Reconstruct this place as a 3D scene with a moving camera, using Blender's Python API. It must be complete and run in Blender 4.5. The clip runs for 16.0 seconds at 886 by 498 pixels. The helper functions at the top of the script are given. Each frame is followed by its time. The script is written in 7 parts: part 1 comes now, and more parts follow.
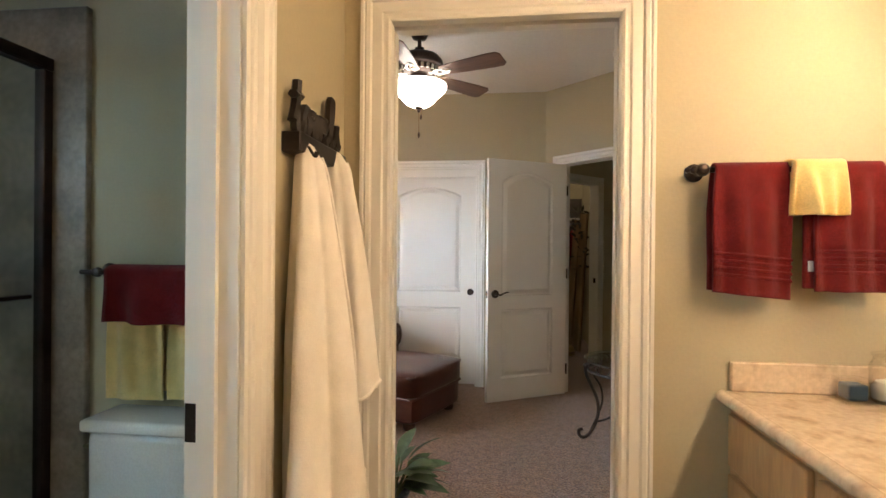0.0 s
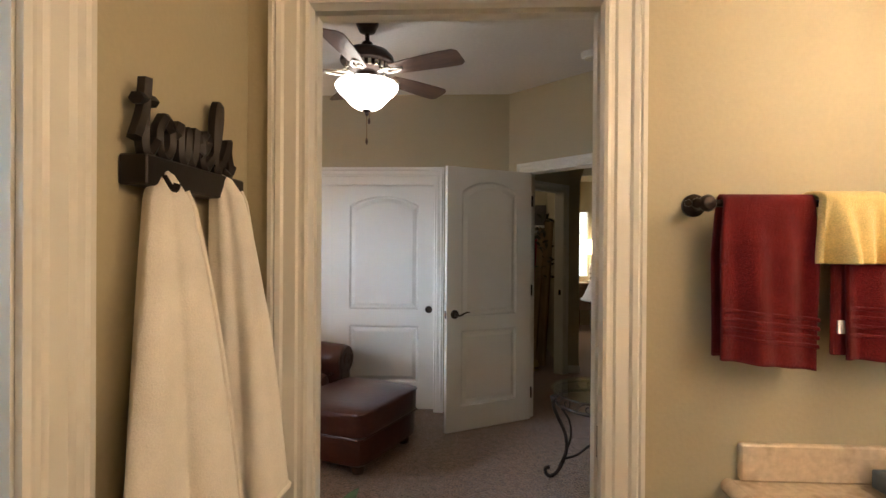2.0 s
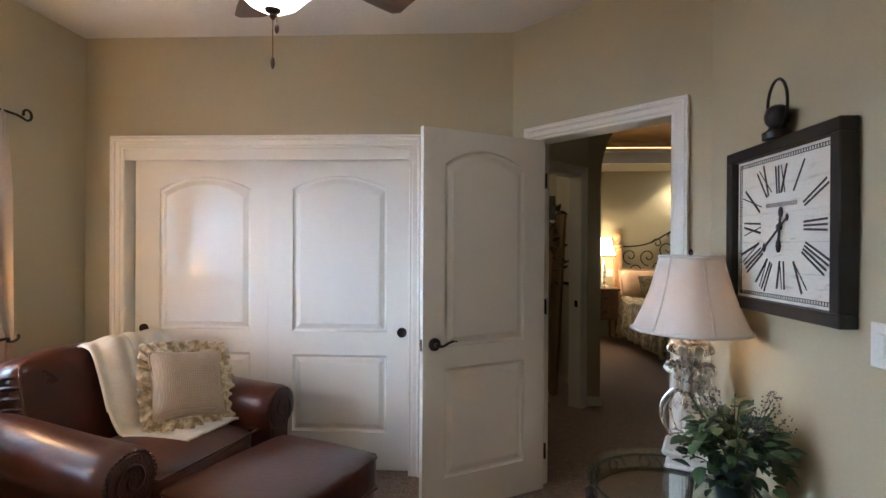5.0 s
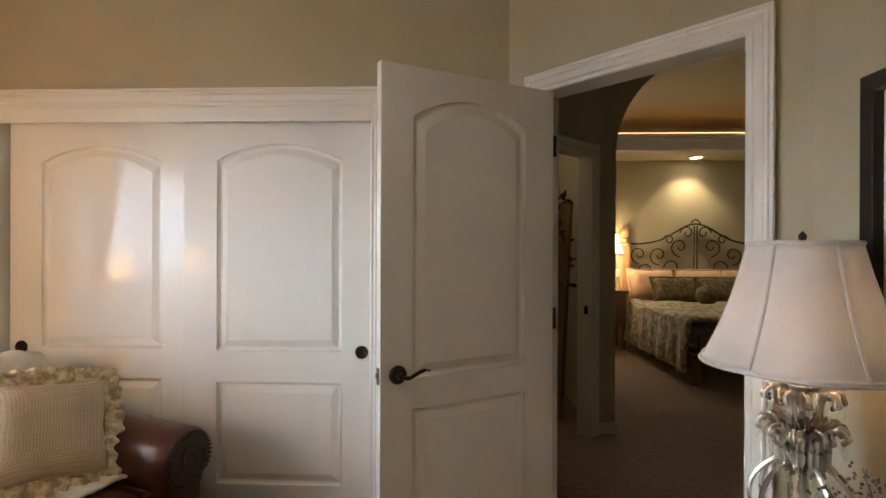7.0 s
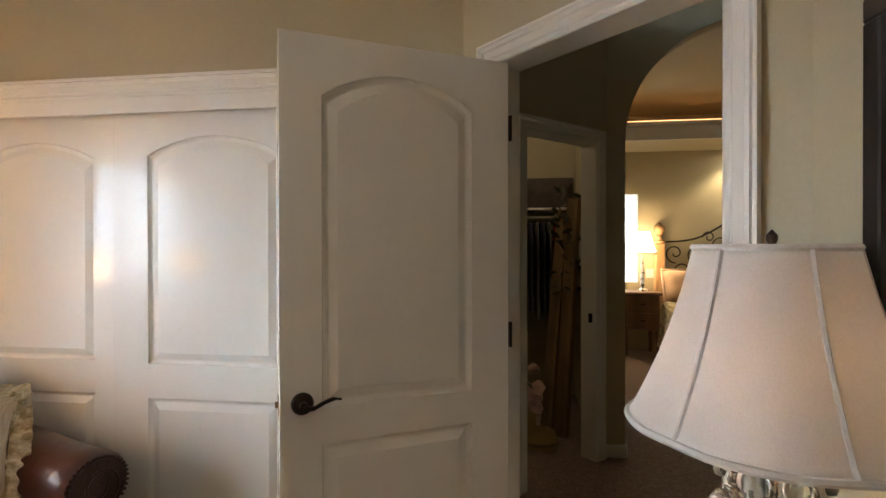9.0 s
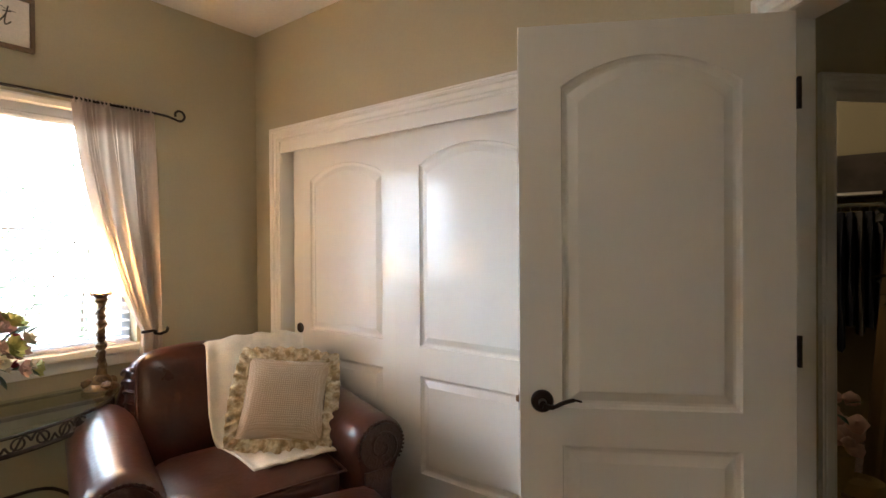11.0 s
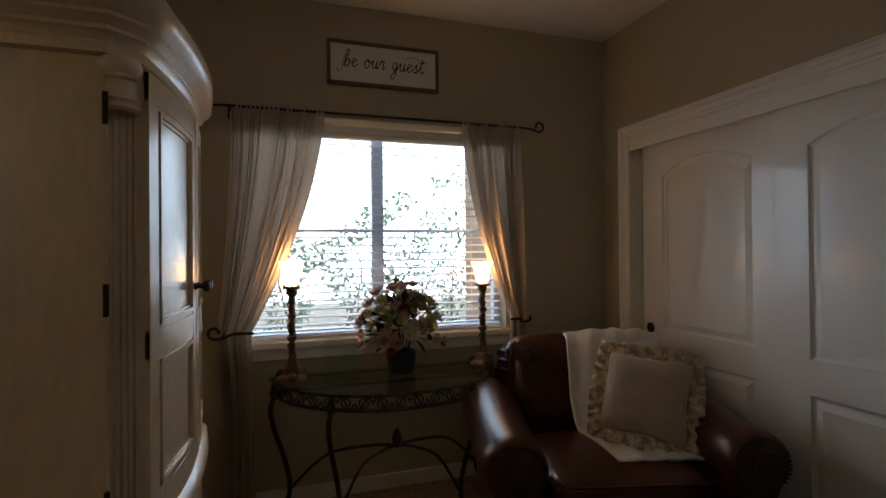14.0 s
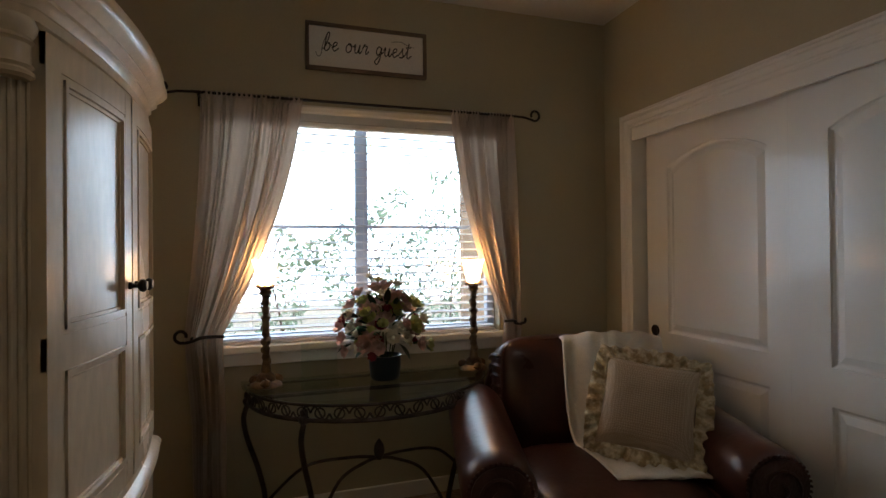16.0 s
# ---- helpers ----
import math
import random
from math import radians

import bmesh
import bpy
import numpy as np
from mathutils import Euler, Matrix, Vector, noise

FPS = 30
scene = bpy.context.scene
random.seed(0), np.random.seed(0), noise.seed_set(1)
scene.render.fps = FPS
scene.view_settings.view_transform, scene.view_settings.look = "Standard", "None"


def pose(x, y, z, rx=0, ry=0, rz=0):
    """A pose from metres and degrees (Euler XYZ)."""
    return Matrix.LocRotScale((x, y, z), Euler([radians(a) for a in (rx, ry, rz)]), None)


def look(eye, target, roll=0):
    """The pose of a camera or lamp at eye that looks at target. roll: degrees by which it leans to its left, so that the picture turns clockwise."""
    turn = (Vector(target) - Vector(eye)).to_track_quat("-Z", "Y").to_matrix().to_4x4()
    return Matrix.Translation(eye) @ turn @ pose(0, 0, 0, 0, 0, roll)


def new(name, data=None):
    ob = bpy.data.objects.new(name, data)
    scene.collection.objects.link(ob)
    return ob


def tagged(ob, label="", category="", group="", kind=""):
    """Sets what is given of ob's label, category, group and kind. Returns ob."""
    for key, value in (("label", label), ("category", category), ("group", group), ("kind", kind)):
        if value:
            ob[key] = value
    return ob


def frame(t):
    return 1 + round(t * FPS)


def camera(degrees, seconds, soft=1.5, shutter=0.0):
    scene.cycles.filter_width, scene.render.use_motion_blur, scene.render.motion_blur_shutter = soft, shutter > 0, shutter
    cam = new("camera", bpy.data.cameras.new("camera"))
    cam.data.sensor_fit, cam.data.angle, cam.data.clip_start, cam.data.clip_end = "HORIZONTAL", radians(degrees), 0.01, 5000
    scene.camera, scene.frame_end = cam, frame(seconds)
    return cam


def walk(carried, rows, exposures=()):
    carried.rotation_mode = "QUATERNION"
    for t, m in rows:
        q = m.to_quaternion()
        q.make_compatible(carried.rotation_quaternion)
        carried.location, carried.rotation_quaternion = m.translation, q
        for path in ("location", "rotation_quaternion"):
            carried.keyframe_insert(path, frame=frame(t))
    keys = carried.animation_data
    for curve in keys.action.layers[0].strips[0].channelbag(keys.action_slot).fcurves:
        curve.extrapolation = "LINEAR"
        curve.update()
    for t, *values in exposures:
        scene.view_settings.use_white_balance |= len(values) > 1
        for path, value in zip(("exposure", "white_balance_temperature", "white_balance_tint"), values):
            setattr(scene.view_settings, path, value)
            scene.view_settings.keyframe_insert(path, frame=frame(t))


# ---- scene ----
cam = camera(81.8, 16.0)
PATH = [
    (0, (0.106, 0.012, 1.291), (-0.13, 1.998, 1.286), 0.5),
    (0.5, (0.121, -0.01, 1.357), (0.004, 1.987, 1.351), 0.4),
    (1, (0.121, 0.06, 1.395), (0.022, 2.058, 1.388), 0.4),
    (1.5, (0.114, 0.191, 1.413), (0.015, 2.189, 1.406), 0.3),
    (2, (0.136, 0.392, 1.422), (0.038, 2.39, 1.414), 0.4),
    (2.5, (0.164, 0.644, 1.431), (0.067, 2.642, 1.423), 0.5),
    (3, (0.159, 0.865, 1.418), (0.067, 2.863, 1.414), 0.4),
    (3.5, (0.126, 1.06, 1.405), (0.031, 3.057, 1.405), 0.4),
    (4, (0.163, 1.252, 1.396), (0.061, 3.249, 1.393), 0.3),
    (4.5, (0.198, 1.456, 1.416), (0.095, 3.454, 1.414), 0.3),
    (5, (0.202, 1.634, 1.412), (0.109, 3.632, 1.406), 0.3),
    (5.2, (0.192, 1.717, 1.409), (0.097, 3.715, 1.405), 0.3),
    (7.5, (0.358, 2.561, 1.362), (0.282, 4.559, 1.361), 0.2),
    (8, (0.484, 2.641, 1.37), (0.407, 4.64, 1.372), 0.2),
    (8.2, (0.536, 2.677, 1.38), (0.461, 4.676, 1.377), 0.1),
    (10.5, (0.722, 2.9, 1.386), (-0.301, 4.618, 1.376), -0.3),
    (11, (0.73, 2.873, 1.378), (-0.478, 4.467, 1.365), -0.4),
    (11.5, (0.716, 2.853, 1.363), (-0.648, 4.315, 1.356), -0.4),
    (12, (0.693, 2.816, 1.352), (-0.81, 4.135, 1.349), -0.4),
    (12.5, (0.665, 2.78, 1.342), (-0.958, 3.949, 1.343), -0.4),
    (13, (0.656, 2.758, 1.328), (-1.087, 3.738, 1.34), -0.5),
    (13.5, (0.656, 2.715, 1.335), (-1.183, 3.5, 1.349), -0.4),
    (14, (0.65, 2.692, 1.343), (-1.247, 3.326, 1.355), -0.5),
    (14.5, (0.63, 2.691, 1.318), (-1.298, 3.222, 1.34), -0.4),
    (15, (0.581, 2.728, 1.317), (-1.347, 3.258, 1.332), -0.5),
    (15.5, (0.515, 2.791, 1.318), (-1.412, 3.329, 1.336), -0.5),
    (16, (0.498, 2.86, 1.325), (-1.409, 3.462, 1.339), -0.6),
]

EXPOSURES = [(0.0, 2.6, 6250, 10), (0.5, 2.34, 6200, 10), (1.5, 2.02, 6150, 10), (2.0, 2.02, 6050, 10), (2.5, 2.13, 5950, 10), (3.0, 2.26, 5800, 10), (3.5, 2.28, 5700, 10), (4.5, 2.34, 5620, 10), (5.2, 2.36, 5700, 11),
             (7.3, 2.22, 6600, 11), (8.2, 2.22, 6600, 11), (10.3, 2.5, 6450, 10), (11.0, 2.45, 6350, 10), (11.5, 2.2, 6350, 10), (12.0, 1.72, 6350, 10), (12.5, 1.03, 6300, 10), (13.0, 0.24, 6250, 10), (13.5, -0.06, 6250, 10),
             (14.0, -0.02, 6400, 11), (14.5, 0.17, 6450, 11), (16.0, 0.38, 6450, 11)]
walk(cam, [(t, look(eye, target, roll)) for t, eye, target, roll in PATH], EXPOSURES)

# ---- world and sun ----
sky_world = bpy.data.worlds.new("sky")
scene.world = sky_world
sky_world.use_nodes = True
wn = sky_world.node_tree.nodes
sky_tex = wn.new("ShaderNodeTexSky")
sky_tex.sky_type, sky_tex.sun_disc = "NISHITA", False
sky_tex.sun_elevation, sky_tex.sun_rotation = radians(48), radians(100)
wn["Background"].inputs["Strength"].default_value = 0.12
sky_world.node_tree.links.new(sky_tex.outputs["Color"], wn["Background"].inputs["Color"])


def lamp(name, kind, where, energy, colour, size=0.05, target=None, spot=60):
    data = bpy.data.lights.new(name, kind)
    data.energy, data.color = energy, colour
    if kind == "SUN":
        data.angle = radians(0.5)
    elif kind == "AREA":
        data.shape, data.size, data.size_y = "RECTANGLE", size[0], size[1]
    else:
        data.shadow_soft_size = size
    if kind == "SPOT":
        data.spot_size, data.spot_blend = radians(spot), 0.6
    ob = new(name, data)
    ob.matrix_world = look(where, target) if target else Matrix.Translation(where)
    return ob


lamp("sun", "SUN", (8, -1.4, 9), 4.5, (1.0, 0.95, 0.87), target=(0, 0, 0))

lamp("toilet_window_sky", "AREA", (-2.55, -0.35, 1.75), 0.65, (0.32, 0.52, 1.0), (0.6, 0.6), (-1.3, 1.6, 2.25))
lamp("downlight", "SPOT", (3.50, 9.68, 2.625), 12.0, (1.0, 0.80, 0.50), 0.05, (3.44, 9.74, 0), 110)
# Unseen lamp added to brighten the walk-in closet.
lamp("added_closet_lamp", "POINT", (0.3, 6.7, 2.5), 1.2, (1.0, 0.80, 0.55), 0.08)

# ---- materials ----


def mat(name, col, rough=0.5, metal=0.0, vary=0.08, scale=5.0, col2=None, gvary=0.05, gscale=150.0, bump=0.15, bdist=0.002,
        stretch=(1, 1, 1), coat=0.0, sheen=0.0, spec=0.5, random_tint=0.0, rvary=0.08, lo=0.35, hi=0.65, subsurface=0.0):
    m = bpy.data.materials.new(name)
    m.use_nodes = True
    n, l = m.node_tree.nodes, m.node_tree.links
    p = n["Principled BSDF"]
    co = n.new("ShaderNodeTexCoord")
    mp = n.new("ShaderNodeMapping")
    mp.inputs["Scale"].default_value = stretch
    l.new(co.outputs["Object"], mp.inputs["Vector"])
    big = n.new("ShaderNodeTexNoise")
    big.inputs["Scale"].default_value, big.inputs["Detail"].default_value = scale, 5
    fine = n.new("ShaderNodeTexNoise")
    fine.inputs["Scale"].default_value, fine.inputs["Detail"].default_value = gscale, 3
    for x in (big, fine):
        l.new(mp.outputs["Vector"], x.inputs["Vector"])
    ramp = n.new("ShaderNodeValToRGB")
    a = col2 if col2 else [c * (1 - vary) for c in col]
    b = col if col2 else [min(1, c * (1 + vary)) for c in col]
    ramp.color_ramp.elements[0].position, ramp.color_ramp.elements[1].position = lo, hi
    ramp.color_ramp.elements[0].color, ramp.color_ramp.elements[1].color = (*a, 1), (*b, 1)
    l.new(big.outputs["Fac"], ramp.inputs["Fac"])
    hsv = n.new("ShaderNodeHueSaturation")
    mr = n.new("ShaderNodeMapRange")
    mr.inputs["From Min"].default_value, mr.inputs["From Max"].default_value = 0.3, 0.7
    mr.inputs["To Min"].default_value, mr.inputs["To Max"].default_value = 1 - gvary, 1 + gvary
    l.new(fine.outputs["Fac"], mr.inputs["Value"])
    l.new(ramp.outputs["Color"], hsv.inputs["Color"])
    if random_tint:
        info = n.new("ShaderNodeObjectInfo")
        mr2 = n.new("ShaderNodeMapRange")
        mr2.inputs["To Min"].default_value, mr2.inputs["To Max"].default_value = 1 - random_tint, 1 + random_tint
        mul = n.new("ShaderNodeMath")
        mul.operation = "MULTIPLY"
        l.new(info.outputs["Random"], mr2.inputs["Value"])
        l.new(mr2.outputs["Result"], mul.inputs[0])
        l.new(mr.outputs["Result"], mul.inputs[1])
        l.new(mul.outputs["Value"], hsv.inputs["Value"])
    else:
        l.new(mr.outputs["Result"], hsv.inputs["Value"])
    l.new(hsv.outputs["Color"], p.inputs["Base Color"])
    rr = n.new("ShaderNodeMapRange")
    rr.inputs["To Min"].default_value, rr.inputs["To Max"].default_value = max(0.02, rough - rvary), min(1, rough + rvary)
    l.new(big.outputs["Fac"], rr.inputs["Value"])
    l.new(rr.outputs["Result"], p.inputs["Roughness"])
    p.inputs["Metallic"].default_value = metal
    p.inputs["Coat Weight"].default_value = coat
    p.inputs["Coat Roughness"].default_value = 0.15
    p.inputs["Sheen Weight"].default_value = sheen
    p.inputs["Specular IOR Level"].default_value = spec
    if subsurface:
        p.inputs["Subsurface Weight"].default_value = subsurface
    if bump:
        bp = n.new("ShaderNodeBump")
        bp.inputs["Strength"].default_value, bp.inputs["Distance"].default_value = bump, bdist
        l.new(fine.outputs["Fac"], bp.inputs["Height"])
        l.new(bp.outputs["Normal"], p.inputs["Normal"])
    return m


def glow(name, col, strength):
    m = bpy.data.materials.new(name)
    m.use_nodes = True
    p = m.node_tree.nodes["Principled BSDF"]
    p.inputs["Base Color"].default_value = (0.85, 0.82, 0.75, 1)
    p.inputs["Roughness"].default_value = 0.25
    p.inputs["Emission Color"].default_value = (*col, 1)
    p.inputs["Emission Strength"].default_value = strength
    return m


def glass(name, tint=(1, 1, 1), rough=0.0, thin=True):
    """Clear sheet glass: mostly see-through with a Fresnel gloss."""
    m = bpy.data.materials.new(name)
    m.use_nodes = True
    n, l = m.node_tree.nodes, m.node_tree.links
    n.remove(n["Principled BSDF"])
    tr, gl, mix, fr = (n.new(k) for k in ("ShaderNodeBsdfTransparent", "ShaderNodeBsdfGlossy", "ShaderNodeMixShader", "ShaderNodeLayerWeight"))
    tr.inputs["Color"].default_value = (*tint, 1)
    gl.inputs["Roughness"].default_value = rough
    fr.inputs["Blend"].default_value = 0.5
    cube, gain = n.new("ShaderNodeMath"), n.new("ShaderNodeMath")
    cube.operation, gain.operation = "POWER", "MULTIPLY_ADD"
    cube.inputs[1].default_value, gain.inputs[1].default_value, gain.inputs[2].default_value = 4.0, 0.75, 0.035
    l.new(fr.outputs["Facing"], cube.inputs[0])
    l.new(cube.outputs["Value"], gain.inputs[0])
    l.new(gain.outputs["Value"], mix.inputs["Fac"])
    l.new(tr.outputs["BSDF"], mix.inputs[1])
    l.new(gl.outputs["BSDF"], mix.inputs[2])
    l.new(mix.outputs["Shader"], n["Material Output"].inputs["Surface"])
    return m


def sheer(name, col, through_share=0.5, gscale=400.0, vary=0.06, stretch=(1, 1, 1)):
    """Cloth that lets part of the light through."""
    m = mat(name, col, rough=0.9, vary=vary, gscale=gscale, bump=0.3, bdist=0.0008, sheen=0.2, spec=0.1, stretch=stretch)
    n, l = m.node_tree.nodes, m.node_tree.links
    p = n["Principled BSDF"]
    tl, mix = n.new("ShaderNodeBsdfTranslucent"), n.new("ShaderNodeMixShader")
    l.new(p.inputs["Base Color"].links[0].from_socket, tl.inputs["Color"])
    mix.inputs["Fac"].default_value = through_share
    l.new(p.outputs["BSDF"], mix.inputs[1])
    l.new(tl.outputs["BSDF"], mix.inputs[2])
    l.new(mix.outputs["Shader"], n["Material Output"].inputs["Surface"])
    return m


def checked(m, scale, dark):
    """A small woven check over the base colour."""
    n, l = m.node_tree.nodes, m.node_tree.links
    p = n["Principled BSDF"]
    base = p.inputs["Base Color"].links[0].from_socket
    co, turn, ck_, mul = (n.new(k) for k in ("ShaderNodeTexCoord", "ShaderNodeMapping", "ShaderNodeTexChecker", "ShaderNodeMixRGB"))
    turn.inputs["Rotation"].default_value = (0, 0, radians(45))
    ck_.inputs["Scale"].default_value = scale
    ck_.inputs["Color1"].default_value, ck_.inputs["Color2"].default_value = (1, 1, 1, 1), (dark, dark * 0.96, dark * 0.9, 1)
    mul.blend_type = "MULTIPLY"
    mul.inputs["Fac"].default_value = 1.0
    l.new(co.outputs["Object"], turn.inputs["Vector"])
    l.new(turn.outputs["Vector"], ck_.inputs["Vector"])
    l.new(base, mul.inputs["Color1"])
    l.new(ck_.outputs["Color"], mul.inputs["Color2"])
    l.new(mul.outputs["Color"], p.inputs["Base Color"])


WALL = mat("tan_wall_paint", (0.462, 0.408, 0.276), rough=0.62, vary=0.03, scale=1.2, gvary=0.02, gscale=90, bump=0.22, bdist=0.0025)
CEIL = mat("white_ceiling_paint", (0.72, 0.70, 0.67), rough=0.85, vary=0.03, scale=1.5, gscale=45, gvary=0.03, bump=0.5, bdist=0.004)
TRIM = mat("white_trim_paint", (0.78, 0.76, 0.71), rough=0.42, vary=0.012, scale=3, gscale=60, gvary=0.004, bump=0.0, rvary=0.02)
DOOR = mat("white_door_paint", (0.78, 0.76, 0.71), rough=0.12, vary=0.012, scale=2, gscale=90, gvary=0.006, bump=0.04, bdist=0.0005, stretch=(1, 1, 0.2), rvary=0.015, spec=0.2)
CARPET = mat("brown_carpet", (0.26, 0.17, 0.122), rough=0.95, vary=0.2, scale=22, gscale=80, gvary=0.6, bump=1.0, bdist=0.014, sheen=0.3, spec=0.1)
BATHFLOOR = mat("beige_tile", (0.45, 0.38, 0.28), rough=0.4, vary=0.12)
LEATHER = mat("brown_leather", (0.086, 0.026, 0.017), rough=0.31, spec=0.35, scale=6, col2=(0.038, 0.013, 0.010), gscale=42, gvary=0.10, bump=0.30, bdist=0.004, coat=0.15, lo=0.2, hi=0.75)
LEATHER_DARK = mat("dark_carved_leather", (0.05, 0.02, 0.014), rough=0.4, vary=0.3, gscale=90, bump=1.0, bdist=0.006)
NAIL = mat("brass_nail", (0.25, 0.15, 0.07), rough=0.35, metal=1.0)
FEET = mat("dark_wood", (0.05, 0.022, 0.012), rough=0.35, vary=0.3, stretch=(1, 1, 0.2))
BRONZE = mat("oil_rubbed_bronze", (0.035, 0.024, 0.02), rough=0.35, metal=0.8, vary=0.3, gscale=80, bump=0.1)
BLACKMETAL = mat("black_iron", (0.022, 0.018, 0.017), rough=0.45, metal=0.6, vary=0.25, gscale=90)
IRON = mat("brown_wrought_iron", (0.07, 0.055, 0.05), rough=0.4, metal=0.8, vary=0.4, scale=14, gscale=70, bump=0.3, bdist=0.002)
BLADE = mat("walnut_blade", (0.12, 0.065, 0.045), rough=0.4, vary=0.3, scale=9, stretch=(0.25, 3, 3), gscale=60, gvary=0.15)
CREAM = mat("antique_cream_paint", (0.74, 0.615, 0.44), rough=0.25, vary=0.08, scale=3, gscale=50, gvary=0.06, bump=0.12, stretch=(1, 1, 0.3), coat=0.1)
MARBLE = mat("beige_cultured_marble", (0.62, 0.50, 0.36), rough=0.2, col2=(0.42, 0.31, 0.21), scale=16, gscale=60, gvary=0.1, bump=0.02, lo=0.22, hi=0.48, coat=0.2)
OAK = mat("honey_oak", (0.46, 0.28, 0.13), rough=0.4, vary=0.18, scale=7, stretch=(1, 1, 0.15), gscale=80, gvary=0.12, bump=0.1)
REDTOWEL = mat("dark_red_terry", (0.145, 0.015, 0.016), rough=1.0, vary=0.14, scale=20, gscale=420, gvary=0.35, bump=1.0, bdist=0.004, sheen=0.08, spec=0.05)
YELTOWEL = mat("pale_yellow_terry", (0.75, 0.58, 0.24), rough=1.0, vary=0.06, scale=20, gscale=420, gvary=0.15, bump=0.9, bdist=0.003, sheen=0.3, spec=0.05)
WHITETOWEL = mat("cream_terry", (0.86, 0.82, 0.76), rough=1.0, vary=0.05, scale=10, gscale=380, gvary=0.05, bump=0.5, bdist=0.003, sheen=0.3, spec=0.05)
THROW = mat("cream_knit_throw", (0.74, 0.70, 0.61), rough=1.0, vary=0.06, scale=14, gscale=240, gvary=0.12, bump=0.9, bdist=0.003, sheen=0.3, spec=0.05)
PILLOW = mat("taupe_check_cotton", (0.52, 0.42, 0.31), rough=0.95, vary=0.06, scale=8, gscale=300, gvary=0.08, bump=0.3, sheen=0.2, spec=0.1)
checked(PILLOW, 150.0, 0.72)
RUFFLE = mat("floral_cotton_ruffle", (0.60, 0.52, 0.36), rough=0.95, col2=(0.36, 0.27, 0.15), scale=26, gscale=70, gvary=0.2, bump=0.3, lo=0.42, hi=0.56, sheen=0.2, spec=0.1)
CERAMIC = mat("white_porcelain", (0.80, 0.80, 0.78), rough=0.08, vary=0.01, bump=0.0, coat=0.3)
TILE = mat("brown_travertine", (0.30, 0.25, 0.20), rough=0.35, col2=(0.17, 0.14, 0.11), scale=7, gscale=45, gvary=0.15, lo=0.3, hi=0.62, bump=0.15)
CHROME = mat("polished_chrome", (0.7, 0.7, 0.7), rough=0.12, metal=1.0, vary=0.02, bump=0.0)
SILVER = mat("antique_silver_leaf", (0.74, 0.70, 0.62), rough=0.28, metal=0.65, col2=(0.40, 0.35, 0.28), scale=18, lo=0.3, hi=0.5, gscale=60, bump=0.4)
CRYSTAL = glass("cut_crystal", (0.93, 0.95, 0.95), rough=0.02)
DISTRESSED = mat("distressed_white_wood", (0.72, 0.70, 0.66), rough=0.6, col2=(0.30, 0.25, 0.2), scale=22, lo=0.28, hi=0.42, gscale=90, bump=0.3)
GLASS = glass("clear_glass")
TABLEGLASS = glass("table_glass", (0.88, 0.94, 0.92))
GREENGLASS = glass("green_edge_glass", (0.92, 0.97, 0.95))
SHADETAPE = mat("lampshade_binding", (0.66, 0.61, 0.57), rough=0.8, vary=0.03, gscale=300)
SHADE = sheer("cream_lampshade_linen", (0.80, 0.76, 0.72), 0.35)
CURTAIN = sheer("cream_curtain_voile", (0.66, 0.57, 0.49), 0.52, stretch=(1, 1, 0.3))
BLIND = sheer("white_blind_slat", (0.80, 0.81, 0.85), 0.05, gscale=60)
VINYL = mat("white_vinyl", (0.62, 0.66, 0.75), rough=0.4, vary=0.02)
CLOCKFACE = mat("whitewashed_board", (0.72, 0.69, 0.64), rough=0.6, col2=(0.45, 0.38, 0.3), scale=10, stretch=(1, 1, 5), gscale=60, gvary=0.05, lo=0.22, hi=0.4)
BLACKPAINT = mat("black_painted_wood", (0.018, 0.014, 0.013), rough=0.35, vary=0.2, gscale=60)
FADEDINK = mat("faded_ink", (0.30, 0.26, 0.22), rough=0.7, vary=0.2)
INK = mat("dark_ink", (0.04, 0.035, 0.032), rough=0.7, vary=0.15)
SIGNWHITE = mat("white_sign_board", (0.78, 0.75, 0.70), rough=0.6, vary=0.04)
SIGNWOOD = mat("grey_brown_wood_frame", (0.12, 0.085, 0.06), rough=0.6, vary=0.25, stretch=(1, 0.2, 1), gscale=60)
LEAF = mat("green_leaf", (0.075, 0.14, 0.06), rough=0.4, vary=0.25, scale=20, gscale=60, gvary=0.1, random_tint=0.35, bump=0.2)
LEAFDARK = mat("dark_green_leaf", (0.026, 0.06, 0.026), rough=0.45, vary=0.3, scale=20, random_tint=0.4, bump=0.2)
STEM = mat("green_stem", (0.07, 0.10, 0.035), rough=0.6)
SPRIG = mat("dusty_purple_sprig", (0.13, 0.11, 0.12), rough=0.8, vary=0.3)
POT = mat("dark_green_pot", (0.02, 0.035, 0.04), rough=0.3, vary=0.2)
PLASTIC = mat("ivory_plastic", (0.72, 0.66, 0.54), rough=0.35, vary=0.02, bump=0.0)
WHITEPLASTIC = mat("white_plastic", (0.78, 0.77, 0.74), rough=0.4, vary=0.02, bump=0.0)
GOLDRESIN = mat("gilded_resin", (0.24, 0.15, 0.075), rough=0.4, metal=0.5, col2=(0.07, 0.04, 0.025), scale=30, lo=0.35, hi=0.6, gscale=80, bump=0.5)
FAN_GLOW = glow("lit_frosted_bowl", (1.0, 0.89, 0.76), 2.1)
BULB_GLOW = glow("lit_vanity_bulb", (1.0, 0.69, 0.40), 27.0)
CANDLE_GLOW = glow("lit_uplight_shade", (1.0, 0.55, 0.22), 15.0)
